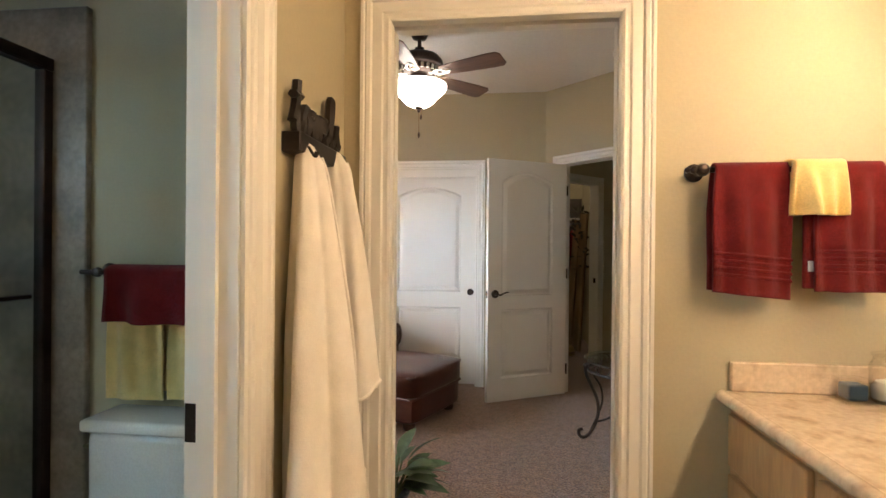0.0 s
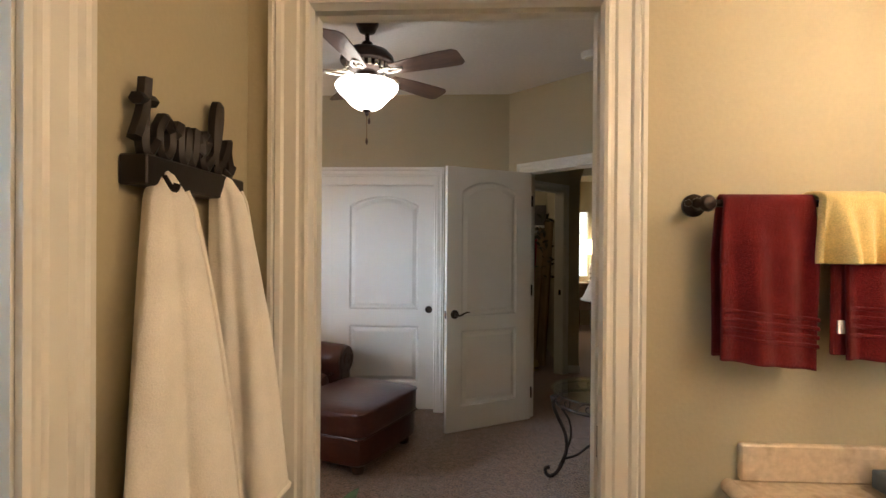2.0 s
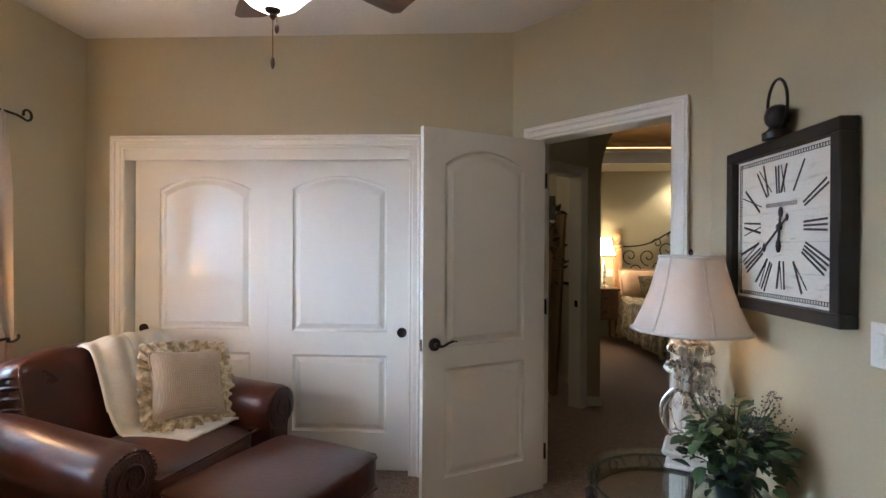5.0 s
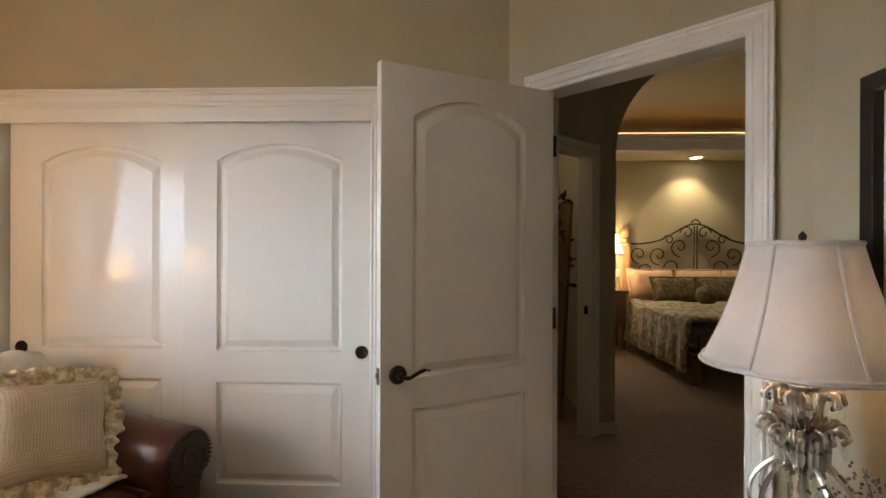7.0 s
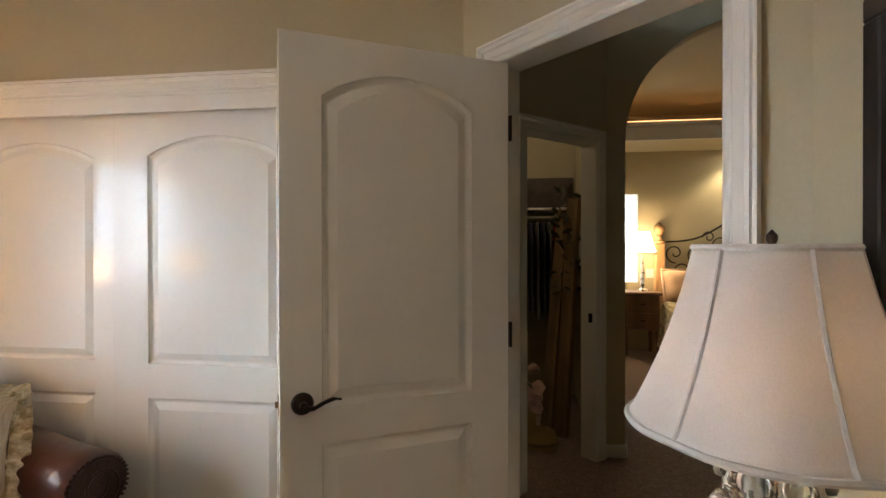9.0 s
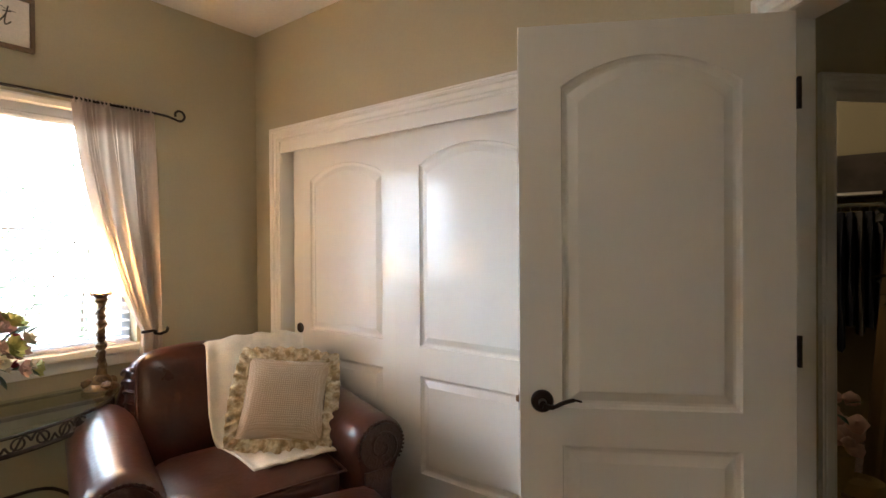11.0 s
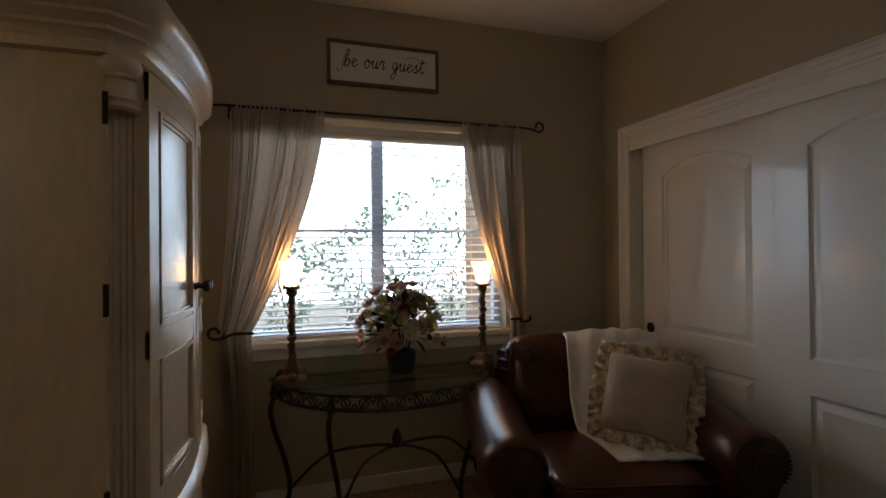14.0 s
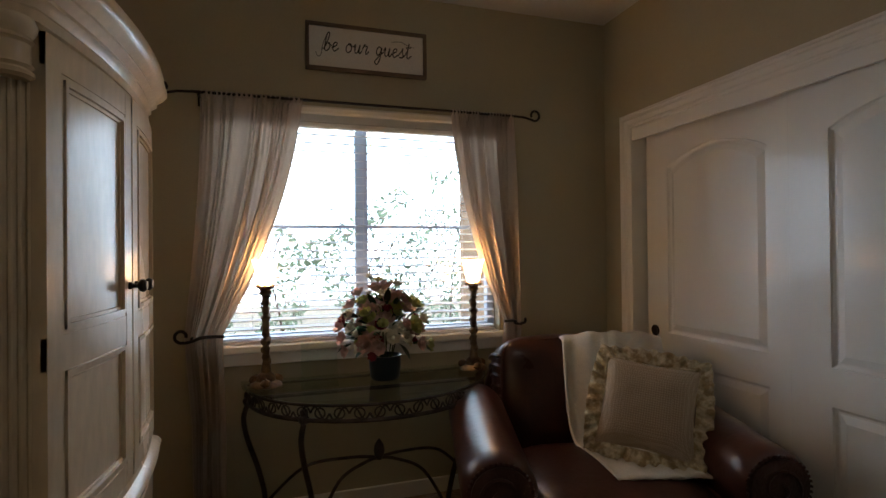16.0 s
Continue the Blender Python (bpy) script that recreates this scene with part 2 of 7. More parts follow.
BEDLAMP_GLOW = glow("lit_bedside_shade", (1.0, 0.72, 0.40), 4.2)
CAN_GLOW = glow("lit_downlight_lens", (1.0, 0.82, 0.55), 6.0)
ROPE_GLOW = glow("lit_rope_light", (1.0, 0.48, 0.18), 0.9)
BLUECANDLE = mat("blue_candle_wax", (0.03, 0.07, 0.12), rough=0.5)
COTTON = mat("cotton_balls", (0.82, 0.82, 0.80), rough=1.0, gscale=60, bump=0.8, bdist=0.006)
PINK = mat("pink_petal", (0.68, 0.44, 0.38), rough=0.7, vary=0.2, random_tint=0.15)
ROSE = mat("deep_rose_petal", (0.28, 0.03, 0.05), rough=0.7, vary=0.2, random_tint=0.2)
IVORYPETAL = mat("ivory_petal", (0.72, 0.66, 0.50), rough=0.7, vary=0.1, random_tint=0.1)
LIMEPETAL = mat("pale_green_petal", (0.48, 0.50, 0.18), rough=0.7, vary=0.15)
QUILT = mat("floral_quilt", (0.42, 0.36, 0.24), rough=0.95, col2=(0.18, 0.15, 0.09), scale=16, gscale=60, gvary=0.2, lo=0.42, hi=0.58, sheen=0.2)
SHAM = mat("peach_striped_sham", (0.62, 0.42, 0.28), rough=0.95, vary=0.15, sheen=0.2)
OLIVE = mat("olive_brocade", (0.20, 0.165, 0.09), rough=0.9, col2=(0.09, 0.075, 0.04), scale=22, lo=0.4, hi=0.6)
BEDWOOD = mat("brown_bed_wood", (0.16, 0.085, 0.045), rough=0.4, vary=0.25, stretch=(1, 1, 0.2))
GOLDPLANK = mat("ochre_wood_plank", (0.22, 0.14, 0.06), rough=0.55, vary=0.25, stretch=(2, 2, 0.2))
DARKCLOTH = mat("dark_navy_cloth", (0.025, 0.025, 0.035), rough=0.95, vary=0.3, random_tint=0.4)
GREYCLOTH = mat("grey_cloth", (0.10, 0.085, 0.075), rough=0.95, vary=0.3, random_tint=0.3)
REDCLOTH = mat("red_cloth", (0.32, 0.02, 0.02), rough=0.95, vary=0.2)
WHITECLOTH = mat("white_cloth", (0.55, 0.5, 0.42), rough=0.95, vary=0.1)
STRAW = mat("woven_straw", (0.38, 0.27, 0.10), rough=0.8, gscale=120, bump=0.8, bdist=0.003)
SHRUB = sheer("shrub_leaf", (0.22, 0.27, 0.19), 0.65, gscale=30, vary=0.35)
SOIL = mat("garden_soil", (0.16, 0.13, 0.09), rough=0.95, vary=0.3)
STUCCO = mat("outside_stucco", (0.42, 0.27, 0.17), rough=0.9, vary=0.1)
MIRROR = mat("mirror_silver", (0.9, 0.9, 0.9), rough=0.02, metal=1.0, vary=0.0, gvary=0.0, bump=0.0, rvary=0.0)
TAG = mat("paper_tag", (0.7, 0.72, 0.78), rough=0.8)

# ---- building tools ----


def part(name, bm, material, parent=None, label="", smooth=False, kind=""):
    """Link a bmesh as one mesh object under a thing or a part."""
    bmesh.ops.recalc_face_normals(bm, faces=bm.faces)
    me = bpy.data.meshes.new(name)
    bm.to_mesh(me)
    bm.free()
    me.materials.append(material)
    if smooth:
        me.shade_smooth()
        me.set_sharp_from_angle(angle=radians(40))
    ob = new(name, me)
    if parent is not None:
        ob.parent = parent
    return tagged(ob, label=label, kind=kind)


def share(name, mesh_ob, m, parent):
    """One more object on the mesh of mesh_ob."""
    ob = new(name, mesh_ob.data)
    ob.parent = parent
    ob.matrix_basis = m
    return ob


def thing(name, m, label, category, group=""):
    ob = new(name)
    ob.empty_display_size = 0.05
    ob.matrix_basis = m
    return tagged(ob, label, category, group)


def setting(name, label="", category=""):
    ob = new(name)
    ob.empty_display_size = 0.05
    return tagged(ob, label, category, kind="structure")


def box(bm, x0, x1, y0, y1, z0, z1, bevel=0.0, m=None, seg=1):
    r = bmesh.ops.create_cube(bm, size=1)
    vs = r["verts"]
    for v in vs:
        v.co = Vector(((x0 + x1) / 2 + v.co.x * (x1 - x0), (y0 + y1) / 2 + v.co.y * (y1 - y0), (z0 + z1) / 2 + v.co.z * (z1 - z0)))
    if m is not None:
        bmesh.ops.transform(bm, matrix=m, verts=vs)
    if bevel:
        es = list({e for v in vs for e in v.link_edges})
        bmesh.ops.bevel(bm, geom=es, offset=bevel, segments=seg, affect="EDGES", profile=0.5)
    return bm


def boxed(*a, **k):
    return box(bmesh.new(), *a, **k)


def ring_mesh(bm, rings, closed_u=True, caps=True):
    """Skin a list of rings of equal length."""
    vr = [[bm.verts.new(p) for p in r] for r in rings]
    n = len(rings[0])
    for a, b in zip(vr, vr[1:]):
        for i in range(n if closed_u else n - 1):
            j = (i + 1) % n
            bm.faces.new((a[i], a[j], b[j], b[i]))
    if caps and closed_u:
        bm.faces.new(vr[0][::-1])
        bm.faces.new(vr[-1])
    return bm


def lathe(bm, profile, cx=0, cy=0, n=24, cz=0, sx=1, sy=1):
    """Turn a profile of (radius, height) about a vertical axis."""
    rings = [[Vector((cx + sx * max(r, 0.0004) * math.cos(2 * math.pi * i / n), cy + sy * max(r, 0.0004) * math.sin(2 * math.pi * i / n), cz + z)) for i in range(n)] for r, z in profile]
    return ring_mesh(bm, rings)


def tube(bm, pts, r, n=8, flat=1.0):
    """A round bar along a line of points; r may be a list."""
    pts = [Vector(p) for p in pts]
    rs = r if isinstance(r, (list, tuple)) else [r] * len(pts)
    rings, side = [], None
    for i, p in enumerate(pts):
        d = (pts[min(i + 1, len(pts) - 1)] - pts[max(i - 1, 0)]).normalized()
        if side is None:
            side = d.cross(Vector((0, 0, 1)))
            if side.length < 0.2:
                side = d.cross(Vector((0, 1, 0)))
        side = (side - d * side.dot(d)).normalized()
        up = d.cross(side)
        rings.append([p + rs[i] * (side * math.cos(2 * math.pi * k / n) + up * flat * math.sin(2 * math.pi * k / n)) for k in range(n)])
    return ring_mesh(bm, rings)


def curve(ctrl, steps=8):
    """A smooth line through control points."""
    c = [Vector(p) for p in ctrl]
    out = []
    for i in range(len(c) - 1):
        p0, p1, p2, p3 = c[max(i - 1, 0)], c[i], c[i + 1], c[min(i + 2, len(c) - 1)]
        for k in range(steps):
            t = k / steps
            out.append(0.5 * ((2 * p1) + (p2 - p0) * t + (2 * p0 - 5 * p1 + 4 * p2 - p3) * t * t + (3 * p1 - p0 - 3 * p2 + p3) * t ** 3))
    return out + [c[-1]]


def spiral(cx, cz, r0, r1, a0, a1, n=18):
    return [(cx + (r0 + (r1 - r0) * i / n) * math.cos(a0 + (a1 - a0) * i / n), cz + (r0 + (r1 - r0) * i / n) * math.sin(a0 + (a1 - a0) * i / n)) for i in range(n + 1)]


def ball(bm, c, r, sx=1, sy=1, sz=1, sub=2, rough=0.0, seed=0):
    made = bmesh.ops.create_icosphere(bm, subdivisions=sub, radius=1)["verts"]
    for v in made:
        k = 1 + rough * noise.noise(v.co * 2.2 + Vector((seed, 0, 0)))
        v.co = Vector((c[0] + v.co.x * r * sx * k, c[1] + v.co.y * r * sy * k, c[2] + v.co.z * r * sz * k))
    return bm


def sheet(bm, fn, nu, nv):
    """A grid of fn(u, v), u and v from 0 to 1."""
    vs = [[bm.verts.new(fn(i / nu, j / nv)) for j in range(nv + 1)] for i in range(nu + 1)]
    for i in range(nu):
        for j in range(nv):
            bm.faces.new((vs[i][j], vs[i + 1][j], vs[i + 1][j + 1], vs[i][j + 1]))
    return bm


def thick(ob, t, offset=0.0):
    s = ob.modifiers.new("thickness", "SOLIDIFY")
    s.thickness, s.offset = t, offset
    return ob


def slab(bm, outline, z0, z1, bevel=0.0):
    """An upright prism on an outline of (x, y)."""
    lo = [bm.verts.new((x, y, z0)) for x, y in outline]
    hi = [bm.verts.new((x, y, z1)) for x, y in outline]
    n = len(outline)
    bm.faces.new(lo[::-1])
    top = bm.faces.new(hi)
    for i in range(n):
        bm.faces.new((lo[i], lo[(i + 1) % n], hi[(i + 1) % n], hi[i]))
    if bevel:
        bmesh.ops.bevel(bm, geom=list(top.edges), offset=bevel, segments=3, affect="EDGES", profile=0.5)
    return bm


def frame_of(origin, xdir, outward):
    """A pose with local x along xdir and local -y towards outward."""
    x = Vector((*xdir, 0)).normalized()
    y = -Vector((*outward, 0)).normalized()
    return Matrix(((x.x, y.x, 0, origin[0]), (x.y, y.y, 0, origin[1]), (0, 0, 1, origin[2]), (0, 0, 0, 1)))


def casing(name, m, s0, s1, zt, w=0.1, parent=None, label="", z0=0.0):
    """A moulded door surround about an opening s0..s1 high zt; the wall's face is local y = 0 and the room is -y."""
    prof = [(0.0, 0.0), (0.0, 0.010), (0.08, 0.014), (0.16, 0.012), (0.24, 0.012), (0.30, 0.017), (0.62, 0.015), (0.68, 0.022), (0.80, 0.024), (0.86, 0.018), (0.90, 0.024), (1.0, 0.024), (1.0, 0.0)]
    bm = bmesh.new()
    rows = []
    for f, h in prof:
        d = f * w
        rows.append([bm.verts.new(m @ Vector(p)) for p in ((s0 - d, -h, z0), (s0 - d, -h, zt + d), (s1 + d, -h, zt + d), (s1 + d, -h, z0))])
    for a, b in zip(rows, rows[1:]):
        for i in range(3):
            bm.faces.new((a[i], a[i + 1], b[i + 1], b[i]))
    for k in (0, 3):
        bm.faces.new([r[k] for r in rows])
    return part(name, bm, TRIM, parent, label, kind="" if parent else "structure")


def jamb(m, s0, s1, zt, depth, t=0.02):
    """Lining of an opening through a wall of that depth (local +y)."""
    bm = bmesh.new()
    box(bm, s0 - t, s0, 0.001, depth - 0.001, 0, zt + t, m=m)
    box(bm, s1, s1 + t, 0.001, depth - 0.001, 0, zt + t, m=m)
    box(bm, s0, s1, 0.001, depth - 0.001, zt, zt + t, m=m)
    return bm


def wall_boxes(bm, m, length, height, depth, holes):
    """A wall along local x with openings (s0, s1, z0, z1); the room is local -y."""
    s = 0.0
    for a, b, z0, z1 in sorted(holes):
        box(bm, s, a, 0, depth, 0, height, m=m)
        if z0 > 0:
            box(bm, a, b, 0, depth, 0, z0, m=m)
        if z1 < height:
            box(bm, a, b, 0, depth, z1, height, m=m)
        s = b
    box(bm, s, length, 0, depth, 0, height, m=m)
    return bm


def panel_loop(x0, x1, z0, zc, zp, d, n=12):
    pts = [(x0 + d, z0 + d), (x1 - d, z0 + d)]
    if zp <= zc:
        return pts + [(x1 - d, zc - d), (x0 + d, zc - d)]
    for i in range(n + 1):
        u = i / n
        x = x1 - d + (x0 - x1 + 2 * d) * u
        pts.append((x, zc - d + (zp - zc) * math.sin(math.pi * u) ** 0.8))
    return pts


def panelled_leaf(w, h, t, panels):
    """A moulded two-panel door leaf: x 0..w, z 0..h, its face at y = 0 and its back at y = t."""
    bm = bmesh.new()
    edges = []

    def loop(pts, y):
        vs = [bm.verts.new((x, y, z)) for x, z in pts]
        return vs

    def skin(a, b):
        for i in range(len(a)):
            j = (i + 1) % len(a)
            bm.faces.new((a[i], a[j], b[j], b[i]))

    outer = loop([(0.002, 0), (w - 0.002, 0), (w - 0.002, h), (0.002, h)], 0.0)
    edges += [bm.edges.new((outer[i], outer[(i + 1) % 4])) for i in range(4)]
    starts = []
    for p in panels:
        a = loop(panel_loop(*p, 0.0), 0.0)
        edges += [bm.edges.new((a[i], a[(i + 1) % len(a)])) for i in range(len(a))]
        starts.append((p, a))
    bmesh.ops.triangle_fill(bm, edges=edges, use_beauty=True)
    for p, a in starts:
        last = a
        for d, y in ((0.003, 0.009), (0.012, 0.0145), (0.020, 0.0145), (0.046, 0.003), (0.049, 0.0015)):
            b = loop(panel_loop(*p, d), y)
            skin(last, b)
            last = b
        bm.faces.new(last)
    side = loop([(0, 0), (w, 0), (w, h), (0, h)], 0.002)
    back = loop([(0, 0), (w, 0), (w, h), (0, h)], t)
    skin(outer, side)
    skin(side, back)
    bm.faces.new(back)
    return bm


def leaf_bm(length, width, bend=0.2, fold=0.15):
    """One pointed leaf along local x."""
    bm = bmesh.new()
    rows = []
    for i in range(6):
        u = i / 5
        wv = width * 0.5 * math.sin(math.pi * min(1, 0.06 + u * 0.94)) ** 0.8
        z = -bend * length * u * u
        rows.append([bm.verts.new((u * length, -wv, z + fold * wv)), bm.verts.new((u * length, 0, z)), bm.verts.new((u * length, wv, z + fold * wv))])
    for a, b in zip(rows, rows[1:]):
        for k in range(2):
            bm.faces.new((a[k], a[k + 1], b[k + 1], b[k]))
    return bm


def aim(p, d, roll=0.0):
    """A pose at p with local x along d."""
    d = Vector(d).normalized()
    return Matrix.Translation(p) @ d.to_track_quat("X", "Z").to_matrix().to_4x4() @ Matrix.Rotation(roll, 4, "X")


GLYPHS = {
    "b": (0.85, [(0, 0.1), (0.25, 0.6), (0.45, 1.7), (0.35, 2.0), (0.2, 1.7), (0.15, 0.6), (0.2, 0.05), (0.45, 0), (0.65, 0.35), (0.6, 0.8), (0.45, 0.8), (0.85, 0.55)]),
    "e": (0.72, [(0, 0.35), (0.35, 0.55), (0.5, 0.8), (0.35, 1.0), (0.15, 0.75), (0.15, 0.25), (0.35, 0), (0.72, 0.35)]),
    "o": (0.85, [(0.32, 1.0), (0.08, 0.6), (0.15, 0.1), (0.4, 0), (0.62, 0.35), (0.55, 0.85), (0.32, 1.0), (0.45, 0.78), (0.85, 0.7)]),
    "u": (0.9, [(0, 0.6), (0.15, 1.0), (0.15, 0.3), (0.3, 0), (0.5, 0.25), (0.62, 1.0), (0.6, 0.25), (0.7, 0), (0.9, 0.35)]),
    "r": (0.75, [(0, 0.5), (0.2, 1.1), (0.25, 0.85), (0.5, 0.9), (0.42, 0.3), (0.5, 0), (0.75, 0.35)]),
    "g": (0.85, [(0.55, 0.85), (0.3, 1.0), (0.08, 0.55), (0.25, 0.05), (0.5, 0.3), (0.6, 0.95), (0.55, -0.4), (0.3, -1.0), (0.05, -0.7), (0.35, -0.2), (0.85, 0.5)]),
    "s": (0.72, [(0, 0.2), (0.3, 0.75), (0.42, 1.1), (0.4, 0.7), (0.55, 0.3), (0.4, 0), (0.15, 0.1), (0.5, 0.05), (0.72, 0.35)]),
    "t": (0.72, [(0, 0.3), (0.25, 1.0), (0.3, 1.75), (0.25, 0.6), (0.3, 0.1), (0.45, 0), (0.72, 0.35)]),
    "w": (1.05, [(0, 0.7), (0.12, 1.0), (0.15, 0.3), (0.28, 0), (0.45, 0.3), (0.5, 0.9), (0.52, 0.3), (0.68, 0), (0.85, 0.4), (0.9, 1.0), (1.05, 0.7)]),
    "l": (0.58, [(0, 0.2), (0.3, 0.9), (0.42, 1.8), (0.3, 2.05), (0.18, 1.6), (0.18, 0.4), (0.3, 0), (0.58, 0.35)]),
}


def script(text, width, xheight, r, depth=1.0, slant=0.15):
    """Joined-up handwriting in the local x, z plane, centred on x: one stroke a letter."""
    total = sum(GLYPHS[c][0] if c in GLYPHS else 0.7 for c in text)
    k = width / total
    out, x = [], -width / 2
    for c in text:
        if c not in GLYPHS:
            x += 0.7 * k
            continue
        adv, pts = GLYPHS[c]
        bm = bmesh.new()
        line = [Vector((x + (px + slant * py) * k, 0, py * xheight)) for px, py in pts]
        tube(bm, curve(line, 4), r, 6)
        if c == "t":
            tube(bm, [Vector((x + (0.0 + slant * 1.2) * k, 0, 1.22 * xheight)), Vector((x + (0.6 + slant * 1.2) * k, 0, 1.27 * xheight))], r, 6)
        for v in bm.verts:
            v.co.y *= depth
        out.append(bm)
        x += adv * k
    return out

# ---- the setting ----
XL, XR, YF, YB, YC, ZC = -2.23, 1.29, 1.675, 1.775, 4.785, 2.73
D0, D1 = Vector((0.48, 4.785)), Vector((1.29, 3.965))
DD = (D1 - D0).normalized()
DN = Vector((-DD.y, DD.x))
DN = DN if DN.x > 0 else -DN
M_DIAG = frame_of((D0.x, D0.y, 0), DD, -DN)
M_BATH = frame_of((0, YF, 0), (1, 0), (0, -1))
M_BATHBACK = frame_of((0, YB, 0), (-1, 0), (0, 1))
M_CLOSET = frame_of((0, YC, 0), (1, 0), (0, -1))


def structure(name, bm, material, label=""):
    return part(name, bm, material, None, label, kind="structure")


structure("floor", boxed(-2.4, 5.2, 1.725, 10.2, -0.1, 0), CARPET, "brown cut-pile carpet")
structure("floor_bathroom", boxed(-2.6, 1.5, -1.6, 1.725, -0.1, 0), BATHFLOOR, "beige tiled bathroom floor")
structure("ceiling", boxed(XL - 0.15, XR + 0.12, YF, 5.5, ZC, ZC + 0.1), CEIL, "white textured ceiling")
structure("ceiling_bathroom", boxed(-2.6, 1.5, -1.6, YF, ZC, ZC + 0.1), CEIL, "white bathroom ceiling")

bm = bmesh.new()
wall_boxes(bm, frame_of((-2.6, YF, 0), (1, 0), (0, -1)), 4.01, ZC, YB - YF, [(2.6 - 0.288, 2.6 + 0.488, 0, 2.055)])
structure("wall_bath", bm, WALL, "tan painted wall between bathroom and guest room")
bm = bmesh.new()
wall_boxes(bm, frame_of((XL, YB, 0), (0, 1), (1, 0)), 3.745, ZC, 0.16, [(2.50 - YB, 4.06 - YB, 0.87, 2.09)])
structure("wall_west", bm, WALL, "tan painted wall with the window")
bm = bmesh.new()
wall_boxes(bm, frame_of((XL, YC, 0), (1, 0), (0, -1)), 0.48 - XL, ZC, 0.12, [(-1.975 - XL, -0.125 - XL, 0, 2.05)])
structure("wall_north", bm, WALL, "tan painted wall with the sliding closet")
bm = bmesh.new()
wall_boxes(bm, M_DIAG, (D1 - D0).length, ZC, 0.12, [(0.155, 0.995, 0, 2.065)])
structure("wall_diagonal", bm, WALL, "tan painted angled wall with the hall door")
structure("wall_east", boxed(XR, XR + 0.12, YB, 4.05, 0, ZC), WALL, "tan painted wall behind the clock")
structure("wall_bath_east", boxed(XR, XR + 0.12, -1.6, YF, 0, ZC), WALL, "tan painted wall with the vanity mirror")
structure("wall_bath_south", boxed(-2.6, 1.41, -1.7, -1.6, 0, ZC), WALL)
bm = bmesh.new()
wall_boxes(bm, frame_of((-2.5, -1.6, 0), (0, 1), (1, 0)), 3.3, ZC, 0.12, [(0.95, 1.55, 1.45, 2.05)])
structure("wall_bath_west", bm, WALL)
bm = bmesh.new()
box(bm, -0.55, -0.43, 1.02, YF, 0, ZC)
box(bm, -0.55, -0.43, 0.22, 1.02, 2.055, ZC)
box(bm, -0.55, -0.43, -1.6, 0.22, 0, ZC)
structure("wall_toilet_room", bm, WALL, "tan painted partition beside the toilet room")
structure("wall_closet_back", boxed(-2.23, 0.48, 5.45, 5.52, 0, ZC), WALL)
structure("wall_closet_side", boxed(0.02, 0.08, 4.905, 5.45, 0, ZC), WALL)

# doorway from bathroom to guest room
casing("trim_bath_door", M_BATH, -0.268, 0.468, 2.035, 0.100, label="cream moulded door surround in the bathroom")
casing("trim_bath_door_room", M_BATHBACK, -0.468, 0.268, 2.035, 0.09, label="white moulded door surround")
bm = bmesh.new()
for a, b in ((0.001, 0.035), (0.065, 0.099)):
    box(bm, -0.288, -0.268, YF + a, YF + b, 0, 2.055)
    box(bm, 0.468, 0.488, YF + a, YF + b, 0, 2.055)
    box(bm, -0.268, 0.468, YF + a, YF + b, 2.035, 2.055)
box(bm, -0.288, -0.276, YF + 0.035, YF + 0.065, 0, 2.055)
box(bm, 0.476, 0.488, YF + 0.035, YF + 0.065, 0, 2.055)
structure("trim_pocket_jamb", bm, TRIM, "white split jamb of a pocket door")
structure("trim_strike_plate", boxed(0.473, 0.476, YF + 0.038, YF + 0.062, 0.88, 0.96), BRONZE, "dark bronze strike plate")

# doorway to the toilet room
M_TOILET = frame_of((-0.43, 0, 0), (0, 1), (1, 0))
casing("trim_toilet_door", M_TOILET, 0.24, 1.005, 2.035, 0.108, label="white moulded surround of the toilet room opening")
bm = bmesh.new()
box(bm, -0.548, -0.432, 1.0, 1.02, 0, 2.055)
box(bm, -0.548, -0.432, 0.22, 0.24, 0, 2.055)
box(bm, -0.548, -0.432, 0.24, 1.0, 2.035, 2.055)
box(bm, -0.515, -0.475, 0.988, 1.0, 0, 2.035)
structure("trim_toilet_jamb", bm, TRIM, "white painted door lining")
bm = boxed(-0.545, -0.518, 0.996, 1.0, 0.885, 0.965, bevel=0.001)
structure("trim_toilet_strike", bm, BRONZE, "dark bronze strike plate on the door lining")

# window
win = setting("window_1", "white sliding window with open slatted blinds", "window")
bm = bmesh.new()
for a in ((2.50, 2.545, 0.87, 2.09), (4.015, 4.06, 0.87, 2.09), (3.245, 3.315, 0.87, 2.09)):
    box(bm, -2.36, -2.31, a[0], a[1], a[2], a[3], bevel=0.004)
box(bm, -2.36, -2.31, 2.50, 4.06, 0.87, 0.915, bevel=0.004)
box(bm, -2.36, -2.31, 2.50, 4.06, 2.045, 2.09, bevel=0.004)
part("window_frame", bm, VINYL, win, "white vinyl frame")
bm = boxed(-2.35, -2.33, 2.545, 4.015, 1.462, 1.482)
part("glazing_bar", bm, VINYL, win)
for y0, y1 in ((2.545, 3.245), (3.315, 4.015)):
    p = part("pane", boxed(-2.338, -2.334, y0, y1, 0.915, 2.045), GLASS, win)
    p.visible_shadow = False
bm = boxed(-2.31, -2.195, 2.46, 4.10, 0.835, 0.872, bevel=0.006, seg=2)
part("window_sill", bm, TRIM, win, "white painted sill")
bm = boxed(-2.225, -2.212, 2.48, 4.08, 0.775, 0.835, bevel=0.004)
part("apron", bm, TRIM, win)
slat_master = None
